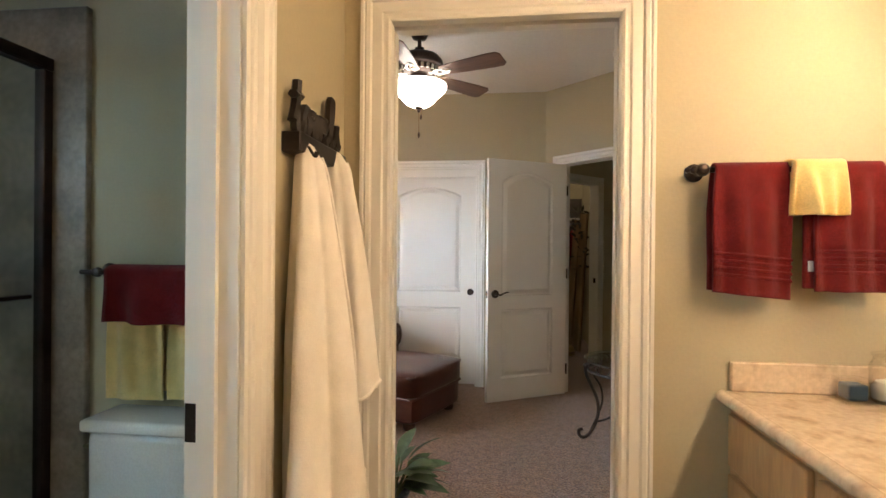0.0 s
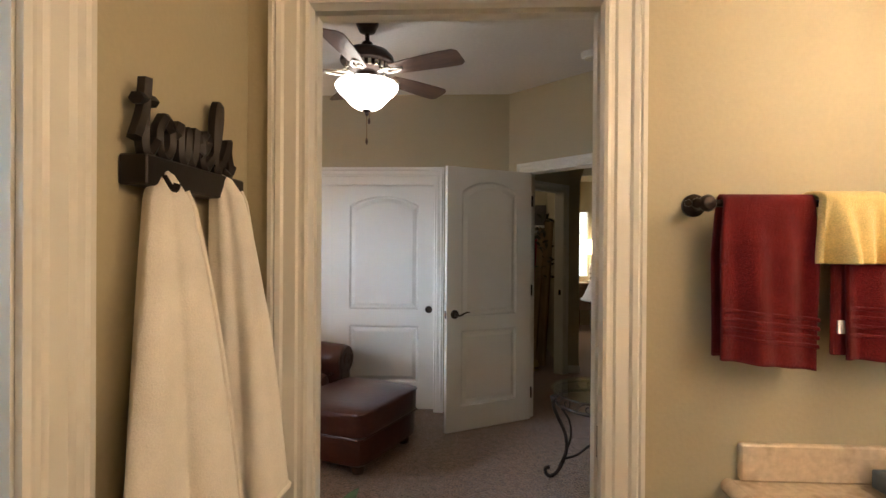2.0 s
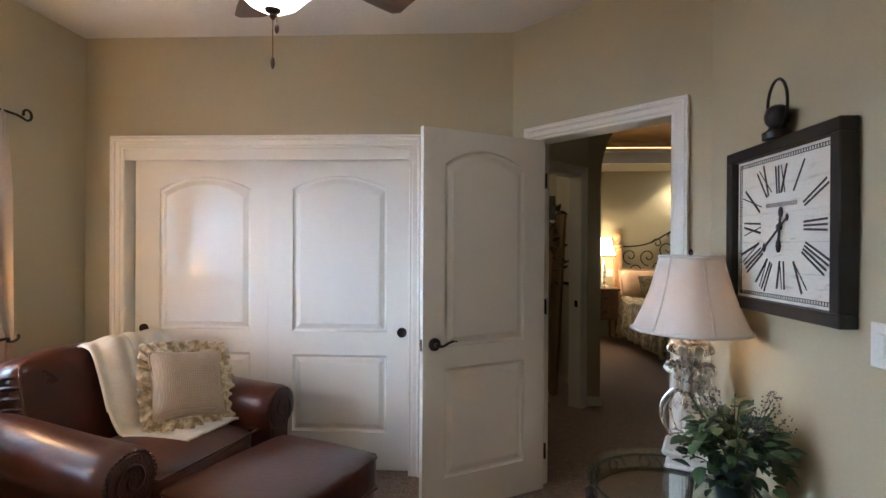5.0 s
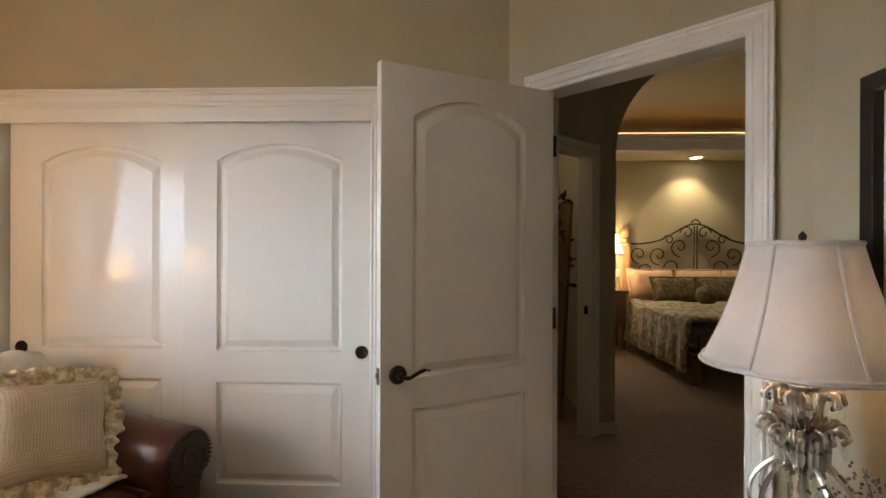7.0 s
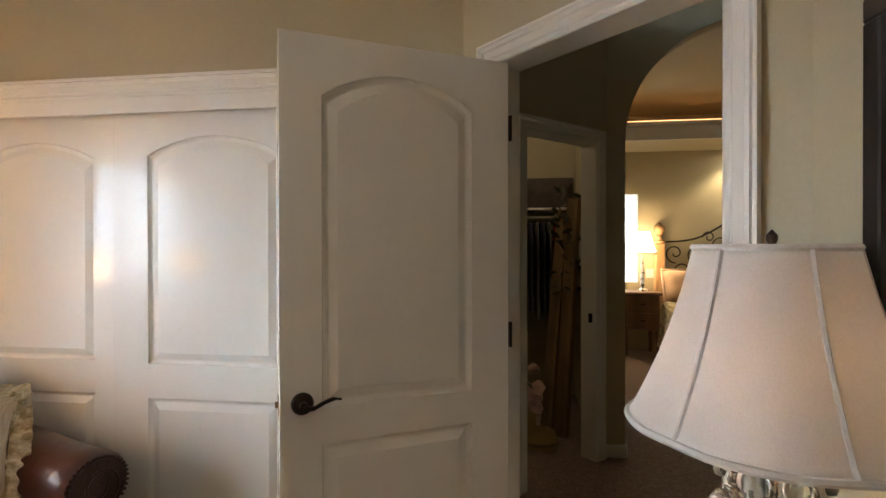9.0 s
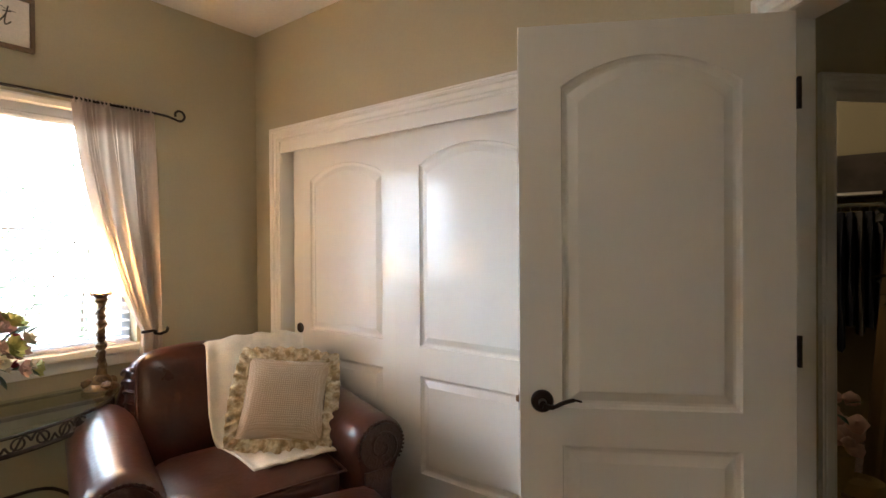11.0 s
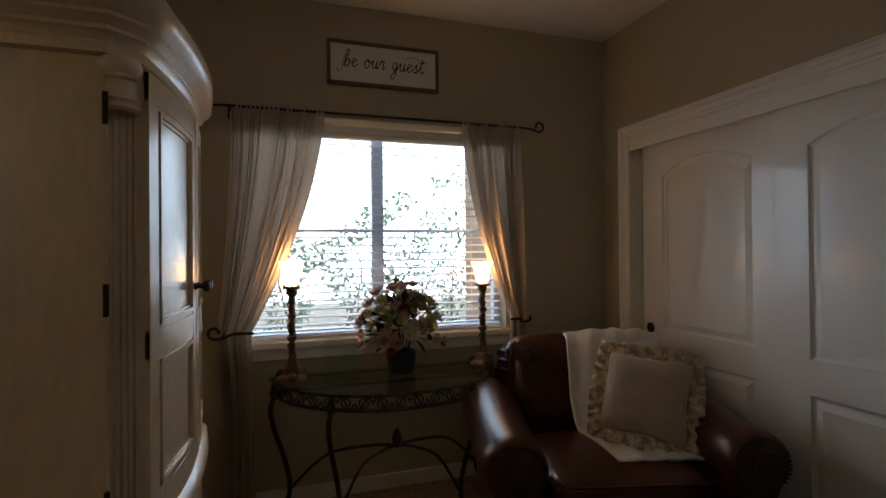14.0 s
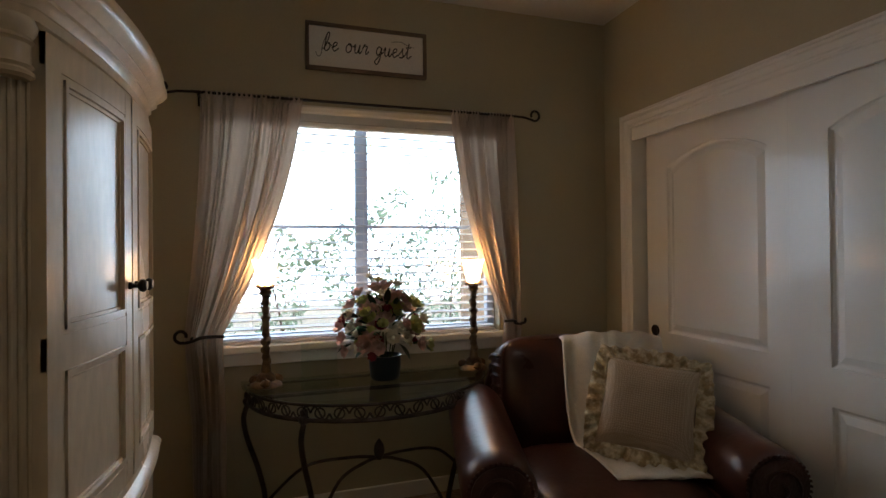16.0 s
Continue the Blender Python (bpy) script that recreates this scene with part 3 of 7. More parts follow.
for i in range(25):
    z = 0.905 + i * 0.0437
    m = pose(-2.268, 3.28, z, 0, 7, 0)
    if slat_master is None:
        slat_master = part("slat", boxed(-0.0245, 0.0245, -0.755, 0.755, -0.0022, 0.0022), BLIND, win)
        slat_master.matrix_basis = m
    else:
        share("slat", slat_master, m, win)
for y in (2.72, 3.28, 3.84):
    part("ladder_cord", tube(bmesh.new(), [(-2.243, y, 0.89), (-2.243, y, 2.0)], 0.0012, 5), WHITEPLASTIC, win)
part("bottom_rail", boxed(-2.293, -2.243, 2.525, 4.035, 0.876, 0.892, bevel=0.003), BLIND, win)
bm = bmesh.new()
prof = [(-2.235, 1.975), (-2.205, 1.975), (-2.20, 1.985), (-2.20, 2.0), (-2.207, 2.006), (-2.207, 2.045), (-2.198, 2.055), (-2.192, 2.075), (-2.192, 2.085), (-2.235, 2.085)]
ring_mesh(bm, [[Vector((x, y, z)) for x, z in prof] for y in (2.49, 4.07)])
part("valance", bm, TRIM, win, "moulded white blind valance")

# sliding closet
clo = setting("door_closet", "white two-panel sliding closet doors with bronze finger pulls", "closet door")
casing("trim_closet", M_CLOSET, -1.968, -0.155, 2.022, 0.084, label="white moulded closet surround")
structure("trim_closet_fascia", boxed(-1.968, -0.155, YC - 0.004, YC + 0.016, 1.955, 2.022), TRIM, "white closet track fascia")
structure("trim_closet_jamb", jamb(M_CLOSET, -1.968, -0.155, 2.022, 0.12, 0.014), TRIM)
PANELS = lambda x0, x1: [(x0, x1, 0.235, 0.72, 0.0), (x0, x1, 0.868, 1.772, 1.852)]
leaf = part("sliding_leaf", panelled_leaf(0.92, 1.985, 0.034, PANELS(0.163, 0.765)), DOOR, clo)
leaf.matrix_basis = pose(-1.063, YC + 0.044, 0.008)
leaf2 = part("sliding_leaf", panelled_leaf(0.92, 1.985, 0.034, PANELS(0.163, 0.765)), DOOR, clo)
leaf2.matrix_basis = pose(-1.955, YC + 0.082, 0.008)


def finger_pull(x, y, parent):
    bm = bmesh.new()
    m = pose(x, y, 0.868, 90, 0, 0)
    lathe(bm, [(0.031, -0.001), (0.031, 0.003), (0.027, 0.004), (0.023, 0.001), (0.0, 0.0005)], n=24)
    bmesh.ops.transform(bm, matrix=m, verts=bm.verts)
    part("finger_pull", bm, BRONZE, parent, "round dark bronze finger pull", smooth=True)


finger_pull(0.86, -0.002, leaf)
finger_pull(0.062, -0.002, leaf2)

# door to the hall
casing("trim_hall_door", M_DIAG, 0.185, 0.975, 2.037, 0.080, label="white moulded door surround on the angled wall")
structure("trim_hall_jamb", jamb(M_DIAG, 0.185, 0.975, 2.037, 0.12), TRIM, "white door lining")
M_HALLSIDE = M_DIAG @ pose(0, 0.12, 0, 0, 0, 180)
casing("trim_hall_door_back", M_HALLSIDE, -0.975, -0.175, 2.045, 0.082, label="white moulded door surround on the hall side")
hinge_p = Vector((0.655, 4.632))
free_p = Vector((-0.022, 4.243))
dv = (hinge_p - free_p).normalized()
dn = Vector((dv.y, -dv.x))
dw = (hinge_p - free_p).length
door = setting("door_1", "white arched two-panel door standing open", "door")
door.matrix_basis = frame_of((free_p.x, free_p.y, 0.012), dv, dn)
leaf = part("door_leaf", panelled_leaf(dw, 2.022, 0.035, [(0.128, dw - 0.145, 0.19, 0.765, 0.0), (0.128, dw - 0.145, 0.878, 1.838, 1.922)]), DOOR, door)
bm = bmesh.new()
lathe(bm, [(0.034, 0), (0.034, 0.006), (0.030, 0.012), (0.020, 0.014), (0.012, 0.016), (0.012, 0.045), (0.0, 0.046)], n=24)
bmesh.ops.transform(bm, matrix=pose(0.068, 0, 0.897, 90, 0, 0), verts=bm.verts)
tube(bm, curve([(0.068, -0.042, 0.897), (0.095, -0.045, 0.892), (0.125, -0.045, 0.905), (0.155, -0.045, 0.914), (0.178, -0.043, 0.910)], 5), [0.011] * 6 + [0.009] * 10 + [0.005] * 5, 8, 0.7)
part("lever_handle", bm, BRONZE, door, "oil-rubbed bronze lever handle", smooth=True)
part("latch_plate", boxed(-0.0015, 0.001, 0.005, 0.030, 0.865, 0.925), BRONZE, door)
part("latch_bolt", boxed(-0.010, 0.0, 0.011, 0.023, 0.888, 0.906, bevel=0.002), NAIL, door)
for z in (0.22, 1.06, 1.79):
    bm = bmesh.new()
    tube(bm, [(dw + 0.004, -0.005, z - 0.045), (dw + 0.004, -0.005, z + 0.045)], 0.006, 8)
    box(bm, dw - 0.002, dw + 0.003, -0.002, 0.028, z - 0.044, z + 0.044)
    part("hinge", bm, BRONZE, door, "bronze butt hinge", smooth=True)


def baseboard(name, bm_list):
    bm = bmesh.new()
    for b in bm_list:
        box(bm, *b[:6], bevel=0.004, **({"m": b[6]} if len(b) > 6 else {}))
    structure(name, bm, TRIM, "white painted baseboard")


baseboard("baseboard", [(XL, XL + 0.014, 1.80, 4.77, 0, 0.085), (XR - 0.014, XR, 1.80, 3.96, 0, 0.085), (-2.2, -0.38, YB, YB + 0.014, 0, 0.085),
                        (0.575, 1.27, YB, YB + 0.014, 0, 0.085), (-2.2, -2.05, YC - 0.014, YC, 0, 0.085), (-0.05, 0.47, YC - 0.014, YC, 0, 0.085),
                        (0.0, 0.09, -0.014, 0, 0, 0.085, M_DIAG), (1.06, 1.13, -0.014, 0, 0, 0.085, M_DIAG)])

# hall, walk-in closet and far bedroom
HZ = 3.02
structure("wall_hall_west", boxed(0.48, 0.60, 4.90, 5.585, 0, HZ), WALL)
H0, H1 = Vector((0.60, 5.585)), Vector((1.285, 6.27))
M_WALKIN = frame_of((H0.x, H0.y, 0), H1 - H0, (1, -1))
bm = bmesh.new()
wall_boxes(bm, M_WALKIN, (H1 - H0).length, HZ, 0.11, [(0.185, 0.86, 0, 2.06)])
structure("wall_hall_angled", bm, WALL, "tan wall with the walk-in closet doorway")
casing("trim_walkin", M_WALKIN, 0.205, 0.84, 2.04, 0.085, label="white surround of the walk-in closet doorway")
structure("trim_walkin_jamb", jamb(M_WALKIN, 0.205, 0.84, 2.04, 0.11), TRIM)
structure("trim_walkin_strike", boxed(0.838, 0.8395, 0.02, 0.05, 0.89, 0.95, m=M_WALKIN), BRONZE)
# arched opening
bm = bmesh.new()
xs = [1.40 + 1.77 * (0.5 - 0.5 * math.cos(math.pi * i / 28)) for i in range(29)]
top = [2.07 + 0.80 * math.sqrt(max(0, 1 - ((x - 2.285) / 0.885) ** 2)) for x in xs]
for y in (6.27, 6.42):
    for i in range(28):
        vs = [bm.verts.new(p) for p in ((xs[i], y, top[i]), (xs[i + 1], y, top[i + 1]), (xs[i + 1], y, HZ), (xs[i], y, HZ))]
        bm.faces.new(vs)
for i in range(28):
    vs = [bm.verts.new(p) for p in ((xs[i], 6.27, top[i]), (xs[i + 1], 6.27, top[i + 1]), (xs[i + 1], 6.42, top[i + 1]), (xs[i], 6.42, top[i]))]
    bm.faces.new(vs)
box(bm, 1.25, 1.40, 6.27, 6.42, 0, HZ)
box(bm, 3.17, 5.1, 6.27, 6.42, 0, HZ)
bmesh.ops.remove_doubles(bm, verts=bm.verts, dist=0.0005)
structure("wall_arch", bm, WALL, "tan wall with an arched opening")
baseboard("baseboard_hall", [(1.28, 1.412, 6.256, 6.27, 0, 0.085), (1.40, 1.412, 6.27, 6.42, 0, 0.085), (0.92, 0.968, -0.014, 0, 0, 0.085, M_WALKIN), (0.0, 0.118, -0.014, 0, 0, 0.085, M_WALKIN)])
structure("wall_hall_south", boxed(1.36, 5.1, 4.05, 4.17, 0, HZ), WALL)
structure("ceiling_hall", boxed(0.48, 5.1, 4.06, 6.27, HZ, HZ + 0.1), CEIL)
structure("wall_far_east", boxed(5.0, 5.1, 4.17, 10.1, 0, 3.3), WALL)
bm = bmesh.new()
wall_boxes(bm, frame_of((1.2, 9.95, 0), (1, 0), (0, -1)), 3.9, 3.3, 0.14, [(0.35, 1.14, 0.9, 2.08)])
structure("wall_far_north", bm, WALL, "tan far bedroom wall")
structure("wall_far_west", boxed(1.25, 1.36, 6.42, 10.0, 0, 3.3), WALL)
bm = bmesh.new()
box(bm, 1.2, 5.1, 9.15, 10.0, 2.645, 2.76)
structure("ceiling_far_ring", bm, WALL, "tan dropped ceiling border")
bm = bmesh.new()
box(bm, 1.36, 5.0, 9.12, 9.15, 2.635, 2.80, bevel=0.008)
box(bm, 1.36, 5.0, 9.08, 9.15, 2.80, 2.85, bevel=0.01)
structure("trim_tray", bm, TRIM, "cream crown moulding of the tray ceiling")
structure("ceiling_far", boxed(1.2, 5.1, 6.4, 10.1, 3.12, 3.2), WALL, "tan tray ceiling")
rope = structure("trim_rope_light", tube(bmesh.new(), [(1.4, 9.17, 2.865), (5.0, 9.17, 2.865)], 0.012, 8), ROPE_GLOW, "glowing orange rope light in the ceiling cove")
# walk-in closet shell
bm = bmesh.new()
box(bm, -0.7, 1.25, 7.7, 7.8, 0, ZC)
box(bm, -0.8, -0.7, 5.5, 7.8, 0, ZC)
structure("wall_walkin", bm, WALL)
structure("ceiling_walkin", boxed(-0.8, 1.25, 5.52, 7.8, ZC - 0.002, ZC + 0.1), CEIL)

# outside
structure("ground", boxed(-60, -2.39, -40, 45, -0.35, -0.25), SOIL, "dry garden ground")
structure("wall_outside_return", boxed(-3.1, -2.39, 4.13, 4.32, -0.25, 2.7), STUCCO, "reddish stucco return beside the window")

# ---- guest room: seating ----
CHAIR_F = radians(-15)
chair = thing("armchair", Matrix.Translation((-1.405, 4.143, 0)) @ Matrix.Rotation(CHAIR_F, 4, "Z"), "brown leather club armchair with rolled arms and tooled scroll fronts", "armchair")


def soft_box(bm, x0, x1, y0, y1, z0, z1, puff=0.04, n=8, e=5.0):
    """A stuffed cushion: a box with rounded edges and swollen faces."""
    c = Vector(((x0 + x1) / 2, (y0 + y1) / 2, (z0 + z1) / 2))
    h = Vector(((x1 - x0) / 2, (y1 - y0) / 2, (z1 - z0) / 2))
    r = bmesh.ops.create_cube(bm, size=2)
    es = list({e for v in r["verts"] for e in v.link_edges})
    sub = bmesh.ops.subdivide_edges(bm, edges=es, cuts=n, use_grid_fill=True)
    vs = list({v for f in bm.faces if f.is_valid for v in f.verts if abs(v.co.x) <= 1.0001 and abs(v.co.y) <= 1.0001 and abs(v.co.z) <= 1.0001 and v.tag is False})
    for v in vs:
        v.tag = True
        p = v.co.copy()
        q = Vector([math.copysign(abs(k) ** 1.0, k) for k in p])
        ln = (abs(q.x) ** e + abs(q.y) ** e + abs(q.z) ** e) ** (1 / e)
        q = q / ln * (max(abs(q.x), abs(q.y), abs(q.z)))
        fx, fy, fz = 1 - p.x ** 2, 1 - p.y ** 2, 1 - p.z ** 2
        out = Vector((q.x * h.x, q.y * h.y, q.z * h.z))
        out.z += math.copysign(puff * fx * fy, p.z) if abs(p.z) > 0.99 else 0
        out.x += math.copysign(puff * fz * fy, p.x) if abs(p.x) > 0.99 else 0
        out.y += math.copysign(puff * 0.5 * fz * fx, p.y) if abs(p.y) > 0.99 else 0
        w = noise.noise(out * 5.0) * 0.006
        v.co = c + out + Vector((w, w, w))
    return bm


def cushion(*a, **k):
    return soft_box(bmesh.new(), *a, **k)


AW = 0.448
part("base", cushion(-0.36, 0.40, -0.47, 0.47, 0.10, 0.30, 0.008), LEATHER, chair, smooth=True)
part("seat_cushion", cushion(-0.22, 0.435, -0.345, 0.345, 0.28, 0.445, 0.022), LEATHER, chair, smooth=True)
bm = bmesh.new()
soft_box(bm, -0.17, 0.10, -0.365, 0.365, 0.34, 0.875, 0.04, n=10, e=8.0)
bmesh.ops.transform(bm, matrix=Matrix.Translation((-0.30, 0, 0)) @ Matrix.Rotation(radians(-13), 4, "Y"), verts=bm.verts)
part("back_cushion", bm, LEATHER, chair, smooth=True)
BACKTILT = Matrix.Translation((-0.30, 0, 0)) @ Matrix.Rotation(radians(-13), 4, "Y")
side_edge = [(0.098, 0.345, 0.42), (0.106, 0.352, 0.62), (0.092, 0.340, 0.80), (0.066, 0.295, 0.858), (0.07, 0.15, 0.878)]
edge = curve([(x, -y, z) for x, y, z in side_edge] + [(0.072, 0, 0.884)] + side_edge[::-1], 6)
part("piping", tube(bmesh.new(), [BACKTILT @ p for p in edge], 0.0065, 6), LEATHER, chair, smooth=True)
for sy in (-1, 1):
    for k in range(7):
        z = 0.50 + 0.05 * k
        fold = curve([(0.085, sy * 0.352, z), (0.03, sy * 0.376, z + 0.012), (-0.04, sy * 0.384, z + 0.004 * (k % 3)), (-0.10, sy * 0.376, z - 0.008)], 4)
        part("gather", tube(bmesh.new(), [BACKTILT @ p for p in fold], [0.004] + [0.011] * 11 + [0.004], 6), LEATHER, chair, smooth=True)
bm = bmesh.new()
soft_box(bm, -0.10, 0.06, -0.41, 0.41, 0.12, 0.80, 0.02)
bmesh.ops.transform(bm, matrix=Matrix.Translation((-0.40, 0, 0)) @ Matrix.Rotation(radians(-9), 4, "Y"), verts=bm.verts)
part("back_frame", bm, LEATHER, chair, smooth=True)
for s in (-1, 1):
    rings = []
    for x, k, dz in ((-0.40, 0.7, 0.05), (-0.38, 0.95, 0.05), (-0.30, 1.0, 0.05), (-0.1, 1.0, 0.035), (0.15, 1.0, 0.012), (0.36, 1.0, 0.0), (0.425, 0.97, 0.0), (0.445, 0.86, 0.0)):
        ring = []
        for i in range(28):
            a = 2 * math.pi * i / 28
            if i < 17:
                t = -0.25 * math.pi + i / 16 * 1.35 * math.pi
                p = (s * (AW + 0.035 + 0.135 * k * math.cos(t)), 0.50 + dz + 0.128 * k * math.sin(t))
            else:
                low = (i - 16) / 12
                path = [(0.37, 0.46), (0.375, 0.36), (0.37, 0.12), (0.46, 0.10), (0.535, 0.12), (0.54, 0.34), (0.57, 0.40)]
                q = low * 6
                j = min(5, int(q))
                f = q - j
                y = path[j][0] * (1 - f) + path[j + 1][0] * f
                z = path[j][1] * (1 - f) + path[j + 1][1] * f
                p = (s * ((y - 0.465) * k + 0.465), z)
            ring.append(Vector((x, p[0], p[1])))
        rings.append(ring)
    arm = part("arm", ring_mesh(bmesh.new(), rings), LEATHER, chair, smooth=True)
    bm = bmesh.new()
    sc = [(0.446, s * (AW + 0.035 + 0.104 * math.cos(a)), 0.50 + 0.10 * math.sin(a)) for a in [2 * math.pi * i / 20 for i in range(20)]]
    bm.faces.new([bm.verts.new(p) for p in sc])
    lo = [(0.446, s * 0.40, 0.40), (0.446, s * 0.53, 0.40), (0.446, s * 0.525, 0.14), (0.446, s * 0.395, 0.14)]
    bm.faces.new([bm.verts.new(p) for p in lo])
    for f in list(bm.faces):
        r = bmesh.ops.extrude_face_region(bm, geom=[f])
        bmesh.ops.translate(bm, vec=(0.012, 0, 0), verts=[v for v in r["geom"] if isinstance(v, bmesh.types.BMVert)])
    pts = [(0.46, s * (AW + 0.035) + s * y, 0.50 + z) for y, z in spiral(0, 0, 0.082, 0.015, -1.5, 7.5, 30)]
    tube(bm, pts, 0.007, 6)
    part("scroll_panel", bm, LEATHER_DARK, arm, "dark tooled leather scroll")
    bm = bmesh.new()
    for i in range(26):
        a = -0.2 * math.pi + i / 25 * 1.3 * math.pi
        ball(bm, (0.452, s * (AW + 0.035 + 0.114 * math.cos(a)), 0.50 + 0.110 * math.sin(a)), 0.006, sub=1)
    part("beaded_edge", bm, LEATHER_DARK, arm, "dark beaded leather edge")
for x in (-0.36, 0.38):
    for y in (-0.47, 0.47):
        part("foot", lathe(bmesh.new(), [(0.02, 0), (0.035, 0.01), (0.045, 0.045), (0.035, 0.08), (0.04, 0.13)], x, y, 16), FEET, chair, smooth=True)
part("piping", tube(bmesh.new(), curve([(0.20, -0.335, 0.425), (0.40, -0.325, 0.425), (0.425, -0.29, 0.428), (0.445, 0, 0.437), (0.425, 0.29, 0.428), (0.40, 0.325, 0.425), (0.20, 0.335, 0.425)], 5), 0.006, 6), LEATHER, chair, smooth=True)
part("welt", tube(bmesh.new(), [(0.418, -0.33, 0.30), (0.437, -0.30, 0.30), (0.44, 0, 0.30), (0.437, 0.30, 0.30), (0.418, 0.33, 0.30)], 0.006, 6), LEATHER, chair)

ott = thing("ottoman", Matrix.Translation((-0.645, 3.90, 0)) @ Matrix.Rotation(radians(-23), 4, "Z"), "brown leather ottoman on dark bun feet", "ottoman")
part("top_cushion", cushion(-0.315, 0.315, -0.375, 0.375, 0.235, 0.415, 0.02, n=10, e=11.0), LEATHER, ott, smooth=True)
part("base", cushion(-0.305, 0.305, -0.365, 0.365, 0.06, 0.25, 0.004, n=10, e=12.0), LEATHER, ott, smooth=True)
bm = bmesh.new()
loop = [(-0.285, -0.365), (0.285, -0.365), (0.307, -0.34), (0.307, 0.34), (0.285, 0.365), (-0.285, 0.365), (-0.307, 0.34), (-0.307, -0.34), (-0.285, -0.365)]
tube(bm, [(x, y, 0.242) for x, y in loop], 0.007, 6)
part("welt", bm, LEATHER, ott)
part("piping", tube(bmesh.new(), [(x * 1.0, y * 1.0, 0.392) for x, y in loop], 0.006, 6), LEATHER, ott, smooth=True)
for x in (-0.23, 0.23):
    for y in (-0.28, 0.28):
        part("foot", lathe(bmesh.new(), [(0.02, 0), (0.038, 0.01), (0.046, 0.04), (0.036, 0.075), (0.04, 0.09)], x, y, 16), FEET, ott, smooth=True)

# throw over the chair back
CH = chair.matrix_basis.copy()
prof = curve([(-0.52, 0, 0.52), (-0.50, 0, 0.72), (-0.46, 0, 0.88), (-0.395, 0, 0.915), (-0.315, 0, 0.885), (-0.225, 0, 0.72), (-0.15, 0, 0.54), (-0.10, 0, 0.472), (0.04, 0, 0.476), (0.27, 0, 0.470)], 5)


def throw_fn(u, v):
    q = v * (len(prof) - 1)
    i = min(len(prof) - 2, int(q))
    p = prof[i].lerp(prof[i + 1], q - i)
    y = -0.08 + 0.52 * u + 0.03 * math.sin(v * 7) + (0.05 * v if u < 0.5 else 0.0)
    w = 0.007 * math.sin(u * 24 + v * 4) + 0.008 * noise.noise(Vector((u * 6, v * 9, 1)))
    return CH @ Vector((p.x + w, y, p.z - 0.012 + w - (0.03 * abs(2 * u - 1) ** 4 if p.z > 0.6 else 0)))


thr = tagged(part("throw_blanket", sheet(bmesh.new(), throw_fn, 40, 60), THROW, smooth=True), "cream knitted throw draped over the armchair back", "blanket")
thick(thr, 0.012, 1)

# ruffled pillow
pc = Vector((-1.292, 4.318, 0.672))
pu = Vector((0.2295, 0.265, -0.0425)).normalized()
pv = Vector((-0.0785, 0.173, 0.29))
pv = (pv - pu * pv.dot(pu)).normalized()
pn = pu.cross(pv)
PM = Matrix(((pu.x, pv.x, pn.x, pc.x), (pu.y, pv.y, pn.y, pc.y), (pu.z, pv.z, pn.z, pc.z), (0, 0, 0, 1)))
pil = thing("throw_pillow", PM, "taupe checked throw pillow with a floral ruffled edge", "pillow")


def pillow_bm(w, h, t, n=18, wrinkle=0.006):
    bm = bmesh.new()
    for s in (-1, 1):
        def fn(u, v, s=s):
            a, b = 2 * u - 1, 2 * v - 1
            k = (max(0, 1 - a ** 4) * max(0, 1 - b ** 4)) ** 0.55
            pin = 1 - 0.07 * (1 - abs(a)) * abs(b) ** 2 - 0.07 * (1 - abs(b)) * abs(a) ** 2
            return Vector((a * w / 2 * pin, b * h / 2 * pin, s * t / 2 * k + wrinkle * k * noise.noise(Vector((a * 3, b * 3, s)))))
        sheet(bm, fn, n, n)
    bmesh.ops.remove_doubles(bm, verts=bm.verts, dist=0.0008)
    return bm


part("cover", pillow_bm(0.375, 0.375, 0.14), PILLOW, pil, smooth=True)


def ruffle_fn(u, v):
    per = u * 4
    k = int(per) % 4
    f = per - int(per)
    c = [(-1, -1), (1, -1), (1, 1), (-1, 1), (-1, -1)]
    a = Vector((*c[k], 0)).lerp(Vector((*c[k + 1], 0)), f)
    out = Vector((a.x, a.y, 0)).normalized()
    edge = Vector((a.x * 0.18, a.y * 0.18, 0))
    wave = math.sin(u * 2 * math.pi * 34 + 2 * noise.noise(Vector((u * 20, 0, 0))))
    return edge + out * (0.068 * v) + Vector((0, 0, 0.016 * v * wave + 0.006 * noise.noise(Vector((u * 40, v, 2)))))


thick(part("ruffle", sheet(bmesh.new(), ruffle_fn, 260, 4), RUFFLE, pil, "floral cotton ruffle", smooth=True), 0.002)
bm = bmesh.new()
tube(bm, curve([(-0.178, -0.178, 0), (0, -0.167, 0.004), (0.178, -0.178, 0), (0.167, 0, 0.004), (0.178, 0.178, 0), (0, 0.167, 0.004), (-0.178, 0.178, 0), (-0.167, 0, 0.004), (-0.178, -0.178, 0)], 5), 0.006, 6)
part("cord", bm, RUFFLE, pil)

